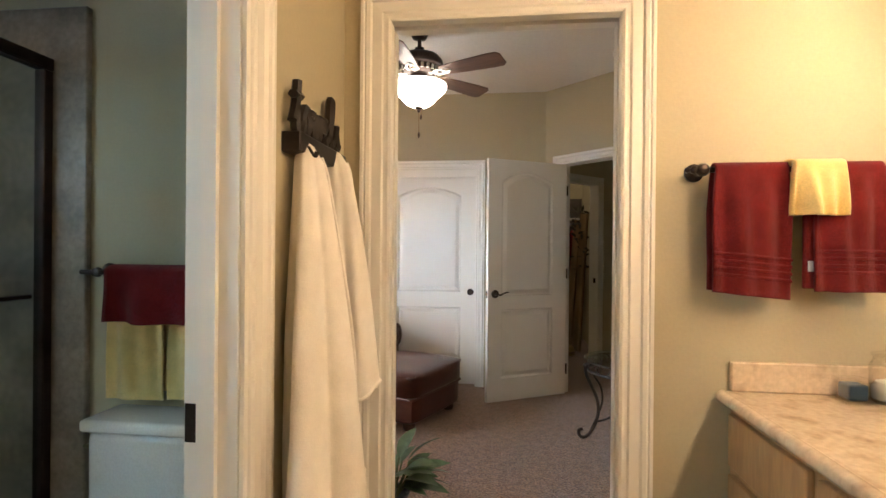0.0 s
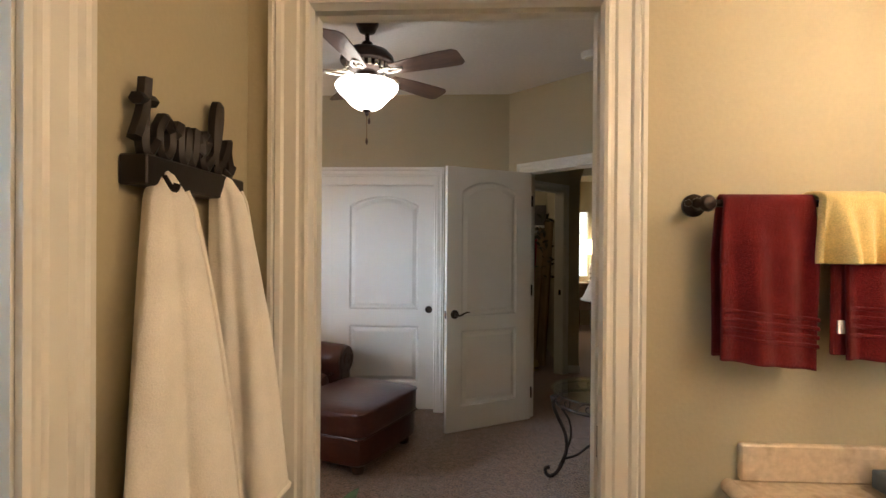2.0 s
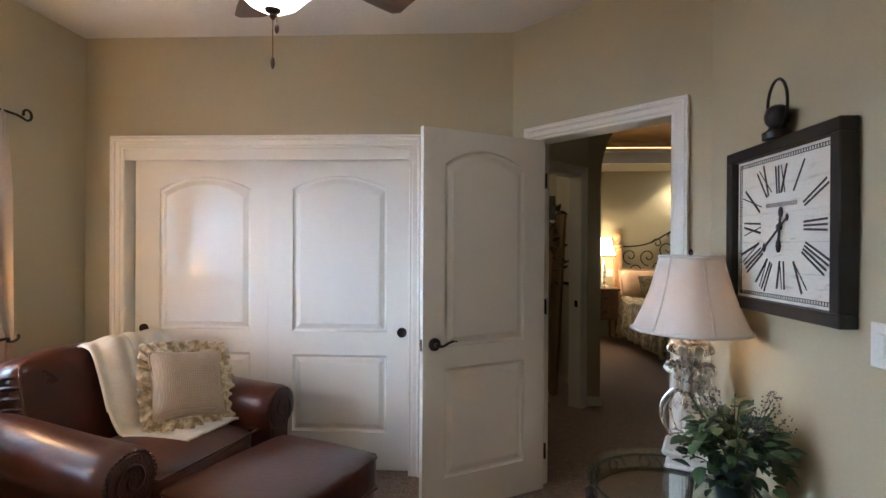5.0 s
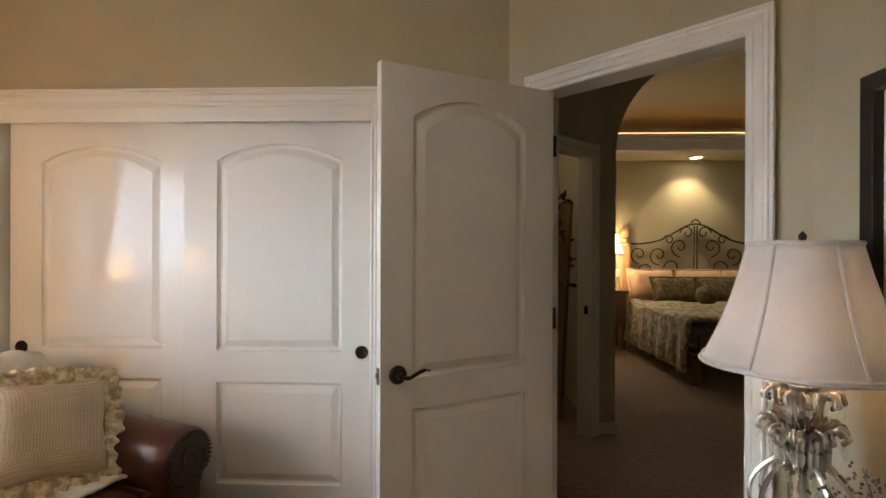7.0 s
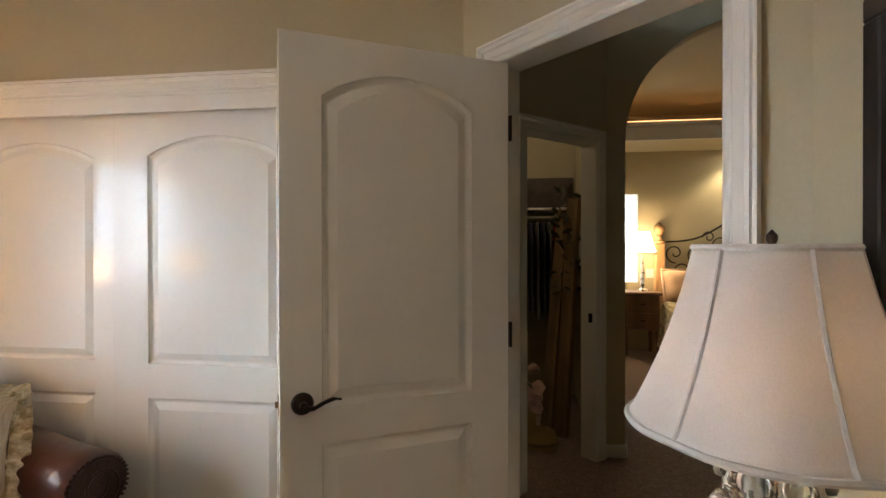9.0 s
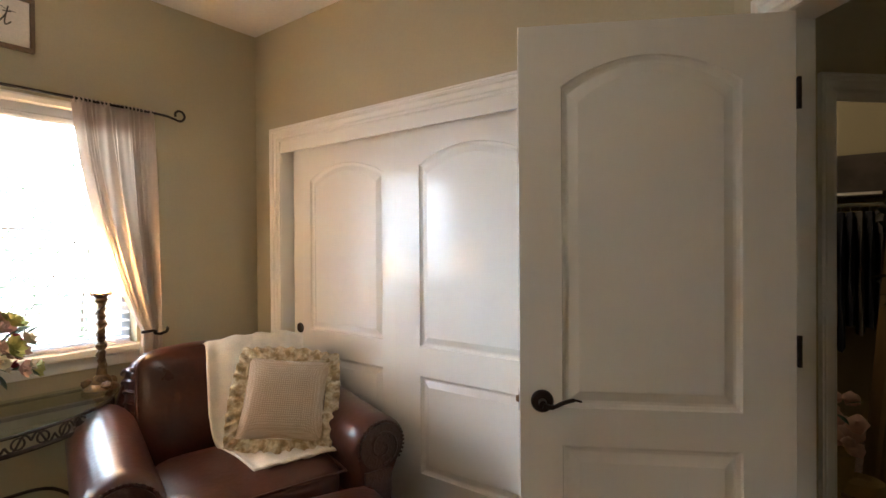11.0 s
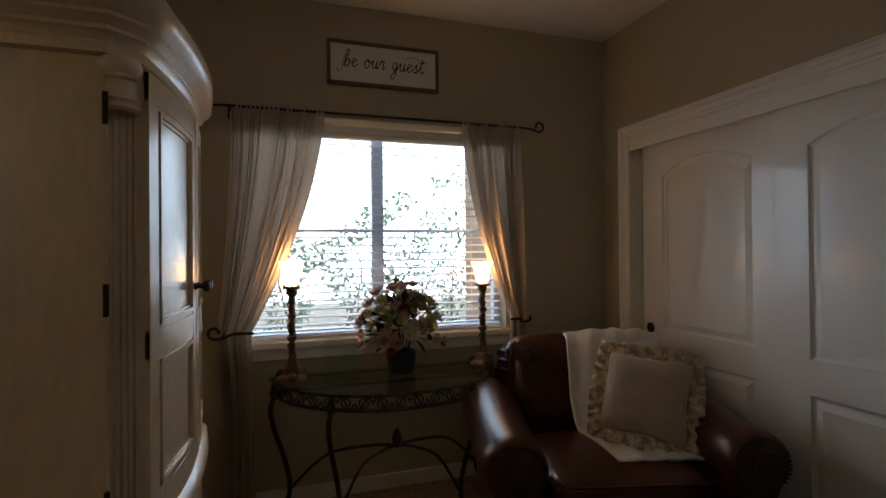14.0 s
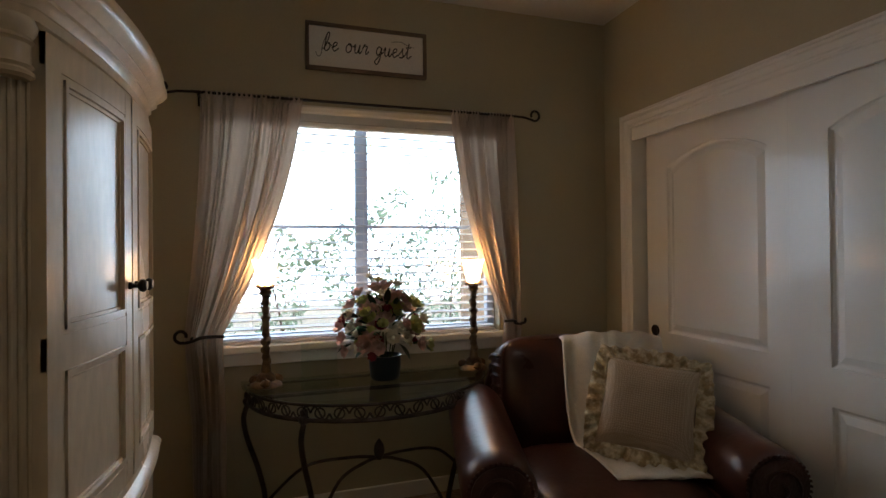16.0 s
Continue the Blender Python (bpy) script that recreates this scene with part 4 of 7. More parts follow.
# ---- ceiling fan ----
fan = thing("ceiling_fan", pose(-0.455, 3.33, 0), "bronze five-blade ceiling fan with a lit frosted glass bowl", "ceiling fan")
part("canopy", lathe(bmesh.new(), [(0.065, 2.728), (0.065, 2.70), (0.045, 2.66), (0.02, 2.65)]), BRONZE, fan, smooth=True)
part("downrod", tube(bmesh.new(), [(0, 0, 2.56), (0, 0, 2.70)], 0.013, 12), BRONZE, fan, smooth=True)
part("motor", lathe(bmesh.new(), [(0.03, 2.60), (0.035, 2.575), (0.07, 2.565), (0.125, 2.545), (0.152, 2.515), (0.156, 2.49), (0.148, 2.478), (0.12, 2.47), (0.118, 2.44), (0.10, 2.425), (0.06, 2.42)], n=40), BRONZE, fan, "dark bronze motor housing", smooth=True)
bm = bmesh.new()
for i in range(20):
    a = 2 * math.pi * i / 20
    box(bm, 0.108, 0.128, -0.008, 0.008, 2.438, 2.468, m=Matrix.Rotation(a, 4, "Z"))
part("vent_ring", bm, SILVER, fan, "pale metal vent ring")
part("switch_housing", lathe(bmesh.new(), [(0.055, 2.425), (0.062, 2.405), (0.062, 2.385), (0.05, 2.372)]), BRONZE, fan, smooth=True)
blade_master = arm_master = None
for i in range(5):
    m = Matrix.Rotation(radians(-24.3 + 72 * i), 4, "Z") @ Matrix.Translation((0, 0, 2.425))
    if blade_master is None:
        bm = bmesh.new()
        outl = [(0.17, -0.045), (0.30, -0.060), (0.50, -0.072), (0.575, -0.072), (0.60, -0.05), (0.60, 0.05), (0.575, 0.072), (0.50, 0.072), (0.30, 0.060), (0.17, 0.045)]
        slab(bm, outl, -0.003, 0.003)
        bmesh.ops.transform(bm, matrix=Matrix.Rotation(radians(-13), 4, "X"), verts=bm.verts)
        blade_master = part("blade", bm, BLADE, fan, "walnut fan blade")
        blade_master.matrix_basis = m
        bm = bmesh.new()
        for y in (-1, 1):
            tube(bm, curve([(0.09, y * 0.012, 0.01), (0.13, y * 0.03, -0.008), (0.17, y * 0.034, -0.008), (0.215, y * 0.02, -0.008), (0.235, 0, -0.008)], 4), 0.006, 6)
        box(bm, 0.08, 0.14, -0.012, 0.012, -0.004, 0.012)
        arm_master = part("blade_iron", bm, SILVER, fan, "pale antique metal blade bracket", smooth=True)
        arm_master.matrix_basis = m
    else:
        share("blade", blade_master, m, fan)
        share("blade_iron", arm_master, m, fan)
part("light_bowl", lathe(bmesh.new(), [(0.05, 2.378), (0.13, 2.374), (0.172, 2.362), (0.182, 2.348), (0.176, 2.328), (0.158, 2.305), (0.128, 2.278), (0.105, 2.252), (0.085, 2.232), (0.055, 2.215), (0.02, 2.208)], n=40), FAN_GLOW, fan, "lit frosted white glass bowl", smooth=True)
part("bowl_finial", lathe(bmesh.new(), [(0.028, 2.212), (0.024, 2.202), (0.010, 2.196), (0.012, 2.188), (0.006, 2.178), (0.001, 2.174)]), BRONZE, fan, smooth=True)
bm = bmesh.new()
tube(bm, [(0.0, 0, 2.18), (0.0, 0, 2.05)], 0.0022, 6)
tube(bm, [(0.014, 0, 2.2), (0.014, 0, 2.16)], 0.0022, 6)
part("pull_chain", bm, NAIL, fan, "thin brass pull chain")
bm = bmesh.new()
lathe(bm, [(0.003, 2.05), (0.007, 2.04), (0.008, 2.025), (0.003, 2.01)], n=10)
part("chain_pull", bm, FEET, fan, smooth=True)
part("chain_pull", lathe(bmesh.new(), [(0.003, 2.165), (0.007, 2.155), (0.008, 2.14), (0.003, 2.13)], 0.014, 0, 10), FEET, fan, smooth=True)

sd = thing("smoke_detector", pose(0.955, 3.87, 2.73), "round white smoke detector on the ceiling", "smoke detector")
part("case", lathe(bmesh.new(), [(0.07, 0), (0.07, -0.02), (0.06, -0.035), (0.03, -0.038), (0.0, -0.038)], n=32), WHITEPLASTIC, sd, smooth=True)
part("vent", lathe(bmesh.new(), [(0.045, -0.036), (0.045, -0.042), (0.0, -0.043)], n=24), PLASTIC, sd)

# ---- side table, lamp and plant ----
st = thing("side_table", pose(0.965, 3.555, 0), "round wrought iron side table with a clear glass top", "side table")
part("glass_top", lathe(bmesh.new(), [(0.308, 0.548), (0.312, 0.553), (0.308, 0.558), (0.0, 0.558)], n=64), TABLEGLASS, st, "clear round glass")
bm = bmesh.new()
for r, z in ((0.285, 0.538), (0.285, 0.478)):
    tube(bm, [(r * math.cos(a), r * math.sin(a), z) for a in [2 * math.pi * i / 48 for i in range(49)]], 0.010 if z < 0.5 else 0.006, 6)
part("rim", bm, IRON, st, "curved iron apron ring", smooth=True)
for i in range(12):
    m = Matrix.Rotation(2 * math.pi * i / 12, 4, "Z")
    bm = bmesh.new()
    tube(bm, [m @ Vector((0.285, -0.075, 0.478)), m @ Vector((0.285, -0.05, 0.52)), m @ Vector((0.285, -0.02, 0.538))] + [m @ Vector((0.285, y, 0.508 + z)) for y, z in spiral(0, 0, 0.034, 0.012, 1.9, -4.8, 16)], 0.004, 5)
    part("scroll", bm, IRON, st)
for i in range(3):
    m = Matrix.Rotation(radians(175 + 120 * i), 4, "Z")
    bm = bmesh.new()
    leg = curve([(0.285, 0, 0.52), (0.30, 0, 0.46), (0.27, 0, 0.38), (0.225, 0, 0.28), (0.215, 0, 0.18), (0.25, 0, 0.07), (0.30, 0, 0.012), (0.335, 0, 0.02), (0.34, 0, 0.055), (0.315, 0, 0.065)], 5)
    tube(bm, [m @ p for p in leg], 0.011, 8)
    leg2 = curve([(0.245, 0, 0.43), (0.20, 0, 0.36), (0.19, 0, 0.26), (0.225, 0, 0.15), (0.26, 0, 0.07)], 5)
    tube(bm, [m @ p for p in leg2], 0.007, 6)
    ball(bm, m @ Vector((0.30, 0, 0.50)), 0.018, sub=2, rough=0.5, seed=i)
    part("leg", bm, IRON, st, smooth=True)
    bm = bmesh.new()
    tube(bm, [m @ p for p in curve([(0.235, 0, 0.12), (0.15, 0, 0.15), (0.07, 0, 0.215), (0, 0, 0.225)], 5)], 0.007, 6)
    part("stretcher", bm, IRON, st, smooth=True)
part("finial", lathe(bmesh.new(), [(0.008, 0.215), (0.02, 0.235), (0.024, 0.255), (0.016, 0.275), (0.003, 0.295)], n=12), IRON, st, smooth=True)

tl = thing("table_lamp", pose(1.087, 3.70, 0.559, 0, 0, 30), "silver crystal table lamp with a cream bell shade", "table lamp")
bm = bmesh.new()
box(bm, -0.085, 0.085, -0.085, 0.085, 0, 0.018, bevel=0.006)
box(bm, -0.07, 0.07, -0.07, 0.07, 0.018, 0.05, bevel=0.008)
box(bm, -0.095, 0.095, -0.095, 0.095, 0.05, 0.075, bevel=0.01)
bmesh.ops.transform(bm, matrix=Matrix.Rotation(0.6, 4, "Z"), verts=bm.verts)
part("base", bm, DISTRESSED, tl, "distressed white carved base")
part("column", lathe(bmesh.new(), [(0.03, 0.07), (0.016, 0.09), (0.014, 0.2), (0.022, 0.22), (0.014, 0.25), (0.014, 0.38), (0.03, 0.41), (0.012, 0.44), (0.010, 0.53)], n=16), SILVER, tl, smooth=True)


def acanthus(line, width, lobes=5, cup=0.35):
    """A lobed metal leaf along a line in the local x, z plane, curled at its tip."""
    line = [Vector(p) for p in line]

    def fn(u, v):
        q = v * (len(line) - 1)
        i = min(len(line) - 2, int(q))
        p = line[i].lerp(line[i + 1], q - i)
        d = (line[i + 1] - line[i]).normalized()
        out = Vector((d.z, 0, -d.x))
        a = 2 * u - 1
        w = width * (0.35 + 0.65 * math.sin(math.pi * min(1, 0.12 + 0.88 * v)) ** 0.7) * (1 + 0.22 * math.sin(v * lobes * 2 * math.pi)) * (1 if v < 0.9 else (1 - v) * 8 + 0.2)
        return p + Vector((0, a * w, 0)) - out * (cup * w * a * a) + out * 0.004 * math.cos(a * 9)
    return sheet(bmesh.new(), fn, 8, 22)


low_leaf = acanthus(curve([(0.018, 0, 0.27), (0.05, 0, 0.30), (0.055, 0, 0.34), (0.058, 0, 0.375), (0.078, 0, 0.392), (0.088, 0, 0.375), (0.078, 0, 0.362)], 4), 0.016)
top_leaf = acanthus(curve([(0.016, 0, 0.37), (0.034, 0, 0.405), (0.038, 0, 0.44), (0.05, 0, 0.468), (0.072, 0, 0.472), (0.08, 0, 0.452), (0.068, 0, 0.444)], 4), 0.013)
low_leaf = thick(part("acanthus_leaf", low_leaf, SILVER, tl, "antique silver acanthus leaf", smooth=True), 0.003)
top_leaf = thick(part("acanthus_leaf", top_leaf, SILVER, tl, "antique silver acanthus leaf", smooth=True), 0.003)
for k in range(9):
    m = Matrix.Rotation(2 * math.pi * k / 9, 4, "Z")
    m2 = Matrix.Rotation(2 * math.pi * (k + 0.5) / 9, 4, "Z")
    if k:
        for src_leaf, mm in ((low_leaf, m), (top_leaf, m2)):
            thick(share("acanthus_leaf", src_leaf, mm, tl), 0.003)
    else:
        top_leaf.matrix_basis = m2
    bm = bmesh.new()
    tube(bm, [m @ p for p in curve([(0.028, 0, 0.085), (0.07, 0, 0.11), (0.105, 0, 0.17), (0.102, 0, 0.235), (0.066, 0, 0.285), (0.036, 0, 0.30), (0.03, 0, 0.27)], 4)], 0.006, 6)
    part("branch", bm, SILVER, tl, "silver birdcage branch", smooth=True)
    for r, z, mm in ((0.084, 0.345, m), (0.076, 0.425, m2), (0.055, 0.235, m)):
        p = mm @ Vector((r, 0, z))
        part("crystal_drop", lathe(bmesh.new(), [(0.0005, 0.02), (0.008, 0.0), (0.006, -0.012), (0.0005, -0.02)], p.x, p.y, 6, p.z), CRYSTAL, tl, "clear cut crystal drop")
part("cup", lathe(bmesh.new(), [(0.014, 0.468), (0.034, 0.475), (0.04, 0.485), (0.036, 0.495), (0.05, 0.505), (0.052, 0.512), (0.02, 0.516)], n=24), SILVER, tl, "turned silver cup", smooth=True)


def bell(prof, n=48, gores=6, puff=0.0):
    bm = bmesh.new()
    rings = []
    for r, z in prof:
        ring = []
        for i in range(n):
            a = 2 * math.pi * i / n
            k = 1 - 0.035 * abs(math.cos(a * gores / 2)) ** 6
            ring.append(Vector((r * k * math.cos(a), r * k * math.sin(a), z)))
        rings.append(ring)
    return ring_mesh(bm, rings, caps=False)


shade_prof = [(0.221, 0.535), (0.212, 0.546), (0.194, 0.585), (0.172, 0.635), (0.152, 0.69), (0.134, 0.75), (0.120, 0.805), (0.116, 0.822)]
sh = part("shade", bell(shade_prof), SHADE, tl, "cream fabric bell shade", smooth=True)
thick(sh, 0.002)
for r, z in ((0.222, 0.534), (0.116, 0.823)):
    part("shade_trim", tube(bmesh.new(), [(r * (1 - 0.035 * abs(math.cos(a * 3)) ** 6) * math.cos(a), r * (1 - 0.035 * abs(math.cos(a * 3)) ** 6) * math.sin(a), z) for a in [2 * math.pi * i / 48 for i in range(49)]], 0.006, 6), SHADETAPE, sh)
for k in range(6):
    a = radians(30 + 60 * k) + math.pi / 6
    part("shade_seam", tube(bmesh.new(), [(r * 0.968 * math.cos(a), r * 0.968 * math.sin(a), z) for r, z in shade_prof], 0.0045, 5), SHADETAPE, sh)
part("lamp_finial", lathe(bmesh.new(), [(0.006, 0.81), (0.004, 0.825), (0.009, 0.835), (0.009, 0.843), (0.001, 0.852)], n=12), BRONZE, tl, smooth=True)
part("bulb", lathe(bmesh.new(), [(0.012, 0.55), (0.014, 0.58), (0.028, 0.62), (0.03, 0.645), (0.02, 0.67), (0.0, 0.678)], n=16), glow("lit_lamp_bulb", (1.0, 0.62, 0.32), 4.4), tl, "lit warm bulb", smooth=True)


def scatter_leaves(parent, master, count, centre, spread, zrange, rnd, lift=0.3, name="leaf", smin=0.7, smax=1.2):
    for i in range(count):
        a = rnd.uniform(0, 2 * math.pi)
        r = math.sqrt(rnd.random())
        p = Vector((centre[0] + spread * r * math.cos(a), centre[1] + spread * r * math.sin(a), rnd.uniform(*zrange) - 0.10 * r * r))
        d = Vector((math.cos(a + rnd.uniform(-0.7, 0.7)), math.sin(a + rnd.uniform(-0.7, 0.7)), rnd.uniform(-0.5, lift + 0.4)))
        share(name, master, aim(p, d, rnd.uniform(-0.5, 0.5)) @ Matrix.Scale(rnd.uniform(smin, smax), 4), parent)


rnd = random.Random(4)
pl = thing("potted_plant", pose(1.095, 3.385, 0.559), "leafy artificial plant in a dark green pot", "plant")
part("pot", lathe(bmesh.new(), [(0.045, 0), (0.05, 0.005), (0.06, 0.09), (0.068, 0.12), (0.07, 0.135), (0.06, 0.135), (0.055, 0.115), (0.0, 0.115)], n=28), POT, pl, smooth=True)
for k in range(14):
    a = 2 * math.pi * k / 14 + rnd.uniform(-0.2, 0.2)
    r = rnd.uniform(0.06, 0.16)
    part("stem", tube(bmesh.new(), curve([(0, 0, 0.11), (r * 0.4 * math.cos(a), r * 0.4 * math.sin(a), 0.22), (r * math.cos(a), r * math.sin(a), rnd.uniform(0.26, 0.36))], 4), 0.0025, 5), STEM, pl)
lm = part("leaf", leaf_bm(0.056, 0.038, 0.3, 0.2), LEAF, pl)
lm.matrix_basis = aim((0, 0, 0.25), (1, 0, 0.3))
scatter_leaves(pl, lm, 140, (0, 0), 0.15, (0.19, 0.34), rnd, 0.4)
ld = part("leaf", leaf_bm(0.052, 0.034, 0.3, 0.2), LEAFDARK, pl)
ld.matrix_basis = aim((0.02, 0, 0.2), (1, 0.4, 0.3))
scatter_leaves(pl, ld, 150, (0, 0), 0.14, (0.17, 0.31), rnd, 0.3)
for k in range(11):
    a = rnd.uniform(0, 6.28)
    r = rnd.uniform(0.05, 0.15)
    bm = bmesh.new()
    tip = Vector((r * math.cos(a), r * math.sin(a), rnd.uniform(0.31, 0.385)))
    tube(bm, [(tip.x * 0.3, tip.y * 0.3, 0.15), tip * 0.8 + Vector((0, 0, 0.02)), tip], 0.0012, 4)
    for i in range(26):
        q = tip + Vector((rnd.uniform(-0.025, 0.025), rnd.uniform(-0.025, 0.025), rnd.uniform(-0.06, 0.015)))
        ball(bm, q, rnd.uniform(0.002, 0.0042), sub=1)
    part("sprig", bm, SPRIG, pl, "dusty purple berry sprig")

# ---- wall clock ----
ck = thing("wall_clock", frame_of((XR, 3.41, 1.487), (0, -1), (-1, 0)), "square black-framed wall clock with roman numerals and a ring", "wall clock")
CW, CHH = 0.31, 0.297
for x0, x1, z0, z1 in ((-CW, CW, CHH - 0.04, CHH), (-CW, CW, -CHH, -CHH + 0.04), (-CW, -CW + 0.04, -CHH + 0.04, CHH - 0.04), (CW - 0.04, CW, -CHH + 0.04, CHH - 0.04)):
    part("frame_rail", boxed(x0, x1, -0.058, -0.002, z0, z1, bevel=0.003), BLACKPAINT, ck, "black wooden frame rail")
for k in range(5):
    z0 = -CHH + 0.042 + k * (2 * CHH - 0.084) / 5
    part("plank", boxed(-CW + 0.039, CW - 0.039, -0.030, -0.018, z0 + 0.0006, z0 + (2 * CHH - 0.084) / 5 - 0.0006), CLOCKFACE, ck)
NUMS = ["XII", "I", "II", "III", "IIII", "V", "VI", "VII", "VIII", "IX", "X", "XI"]


def numeral(text, k):
    """Thick strokes that fan out to the square border."""
    bm = bmesh.new()
    a = math.pi / 2 - k * math.pi / 6
    d = Vector((math.cos(a), math.sin(a)))
    reach = min(0.225 / max(abs(d.x), 1e-6), 0.21 / max(abs(d.y), 1e-6))
    inner = min(0.118 / max(abs(d.x), 1e-6), 0.115 / max(abs(d.y), 1e-6))
    side = Vector((-d.y, d.x))
    strokes = []
    off = 0.0
    for ch in text:
        if ch == "I":
            strokes.append((off, off, 0.007))
            off += 0.017
        elif ch == "V":
            strokes += [(off, off + 0.014, 0.009), (off + 0.028, off + 0.014, 0.004)]
            off += 0.042
        else:
            strokes += [(off, off + 0.03, 0.009), (off + 0.03, off, 0.004)]
            off += 0.045
    mid = (off - 0.017) / 2
    for o, i, w in strokes:
        q = [d * reach - side * (o - mid - w / 2) * -1, d * reach - side * (o - mid + w / 2) * -1, d * inner - side * ((i - mid) * 0.7 + w / 2) * -1, d * inner - side * ((i - mid) * 0.7 - w / 2) * -1]
        vs = [bm.verts.new((p.x, -0.0305, p.y)) for p in q]
        f = bm.faces.new(vs)
        r = bmesh.ops.extrude_face_region(bm, geom=[f])
        bmesh.ops.translate(bm, vec=(0, -0.0012, 0), verts=[v for v in r["geom"] if isinstance(v, bmesh.types.BMVert)])
    part("numeral", bm, INK, ck)


for k, text in enumerate(NUMS):
    numeral(text, k)
bm = bmesh.new()
for k in range(40):
    for s in (-1, 1):
        box(bm, -0.25 + k * 0.0125, -0.25 + k * 0.0125 + 0.003, -0.0315, -0.030, s * 0.237 - 0.007, s * 0.237 + 0.007)
        box(bm, s * 0.25 - 0.007, s * 0.25 + 0.007, -0.0315, -0.030, -0.235 + k * 0.0118, -0.235 + k * 0.0118 + 0.003)
part("minute_track", bm, INK, ck)
for z in (0.231, 0.243, -0.231, -0.243):
    part("track_line", boxed(-0.255, 0.255, -0.0315, -0.030, z - 0.001, z + 0.001), INK, ck)
for x in (0.244, 0.256, -0.244, -0.256):
    part("track_line", boxed(x - 0.001, x + 0.001, -0.0318, -0.030, -0.243, 0.243), INK, ck)
bm = bmesh.new()
for k in range(14):
    box(bm, -0.085 + k * 0.0123, -0.085 + k * 0.0123 + 0.009, -0.0315, -0.030, 0.070, 0.084)
part("faded_lettering", bm, FADEDINK, ck, "faded unreadable lettering")
for ang, ln, w in ((-174, 0.085, 0.012), (-128, 0.15, 0.008)):
    bm = bmesh.new()
    m = Matrix.Rotation(radians(ang), 4, "Y")
    box(bm, -w / 2.5, w / 2.5, -0.037, -0.034, -0.05, ln, m=m)
    ball(bm, m @ Vector((0, -0.035, ln * 0.75)), w * 1.3, sy=0.15, sz=1.6)
    ball(bm, m @ Vector((0, -0.035, -0.05)), w * 1.2, sy=0.15, sz=1.4)
    part("pointer", bm, BLACKPAINT, ck)
part("hub", lathe(bmesh.new(), [(0.012, -0.004), (0.012, 0.004), (0.0, 0.005)], n=16), BLACKPAINT, ck).matrix_basis = pose(0, -0.036, 0, 90)
part("stem_knob", lathe(bmesh.new(), [(0.045, 0), (0.046, 0.02), (0.03, 0.03), (0.024, 0.04), (0.036, 0.055), (0.040, 0.075), (0.034, 0.1), (0.018, 0.112), (0.0, 0.114)], 0, -0.045, 24, CHH), BLACKPAINT, ck, smooth=True)
bm = bmesh.new()
tube(bm, [(0.055 * math.cos(a), -0.045, CHH + 0.115 + 0.085 * math.sin(a)) for a in [2 * math.pi * i / 40 for i in range(41)]], 0.005, 6)
part("ring", bm, BLACKMETAL, ck, smooth=True)
sw = thing("light_switch", frame_of((XR, 3.0, 1.16), (0, -1), (-1, 0)), "white double rocker wall light switch", "light switch")
part("plate", boxed(-0.058, 0.058, -0.006, 0, -0.06, 0.06, bevel=0.003), WHITEPLASTIC, sw)
for x in (-0.024, 0.024):
    part("rocker", boxed(x - 0.017, x + 0.017, -0.010, -0.006, -0.033, 0.033, bevel=0.002), WHITEPLASTIC, sw)

# ---- window wall ----


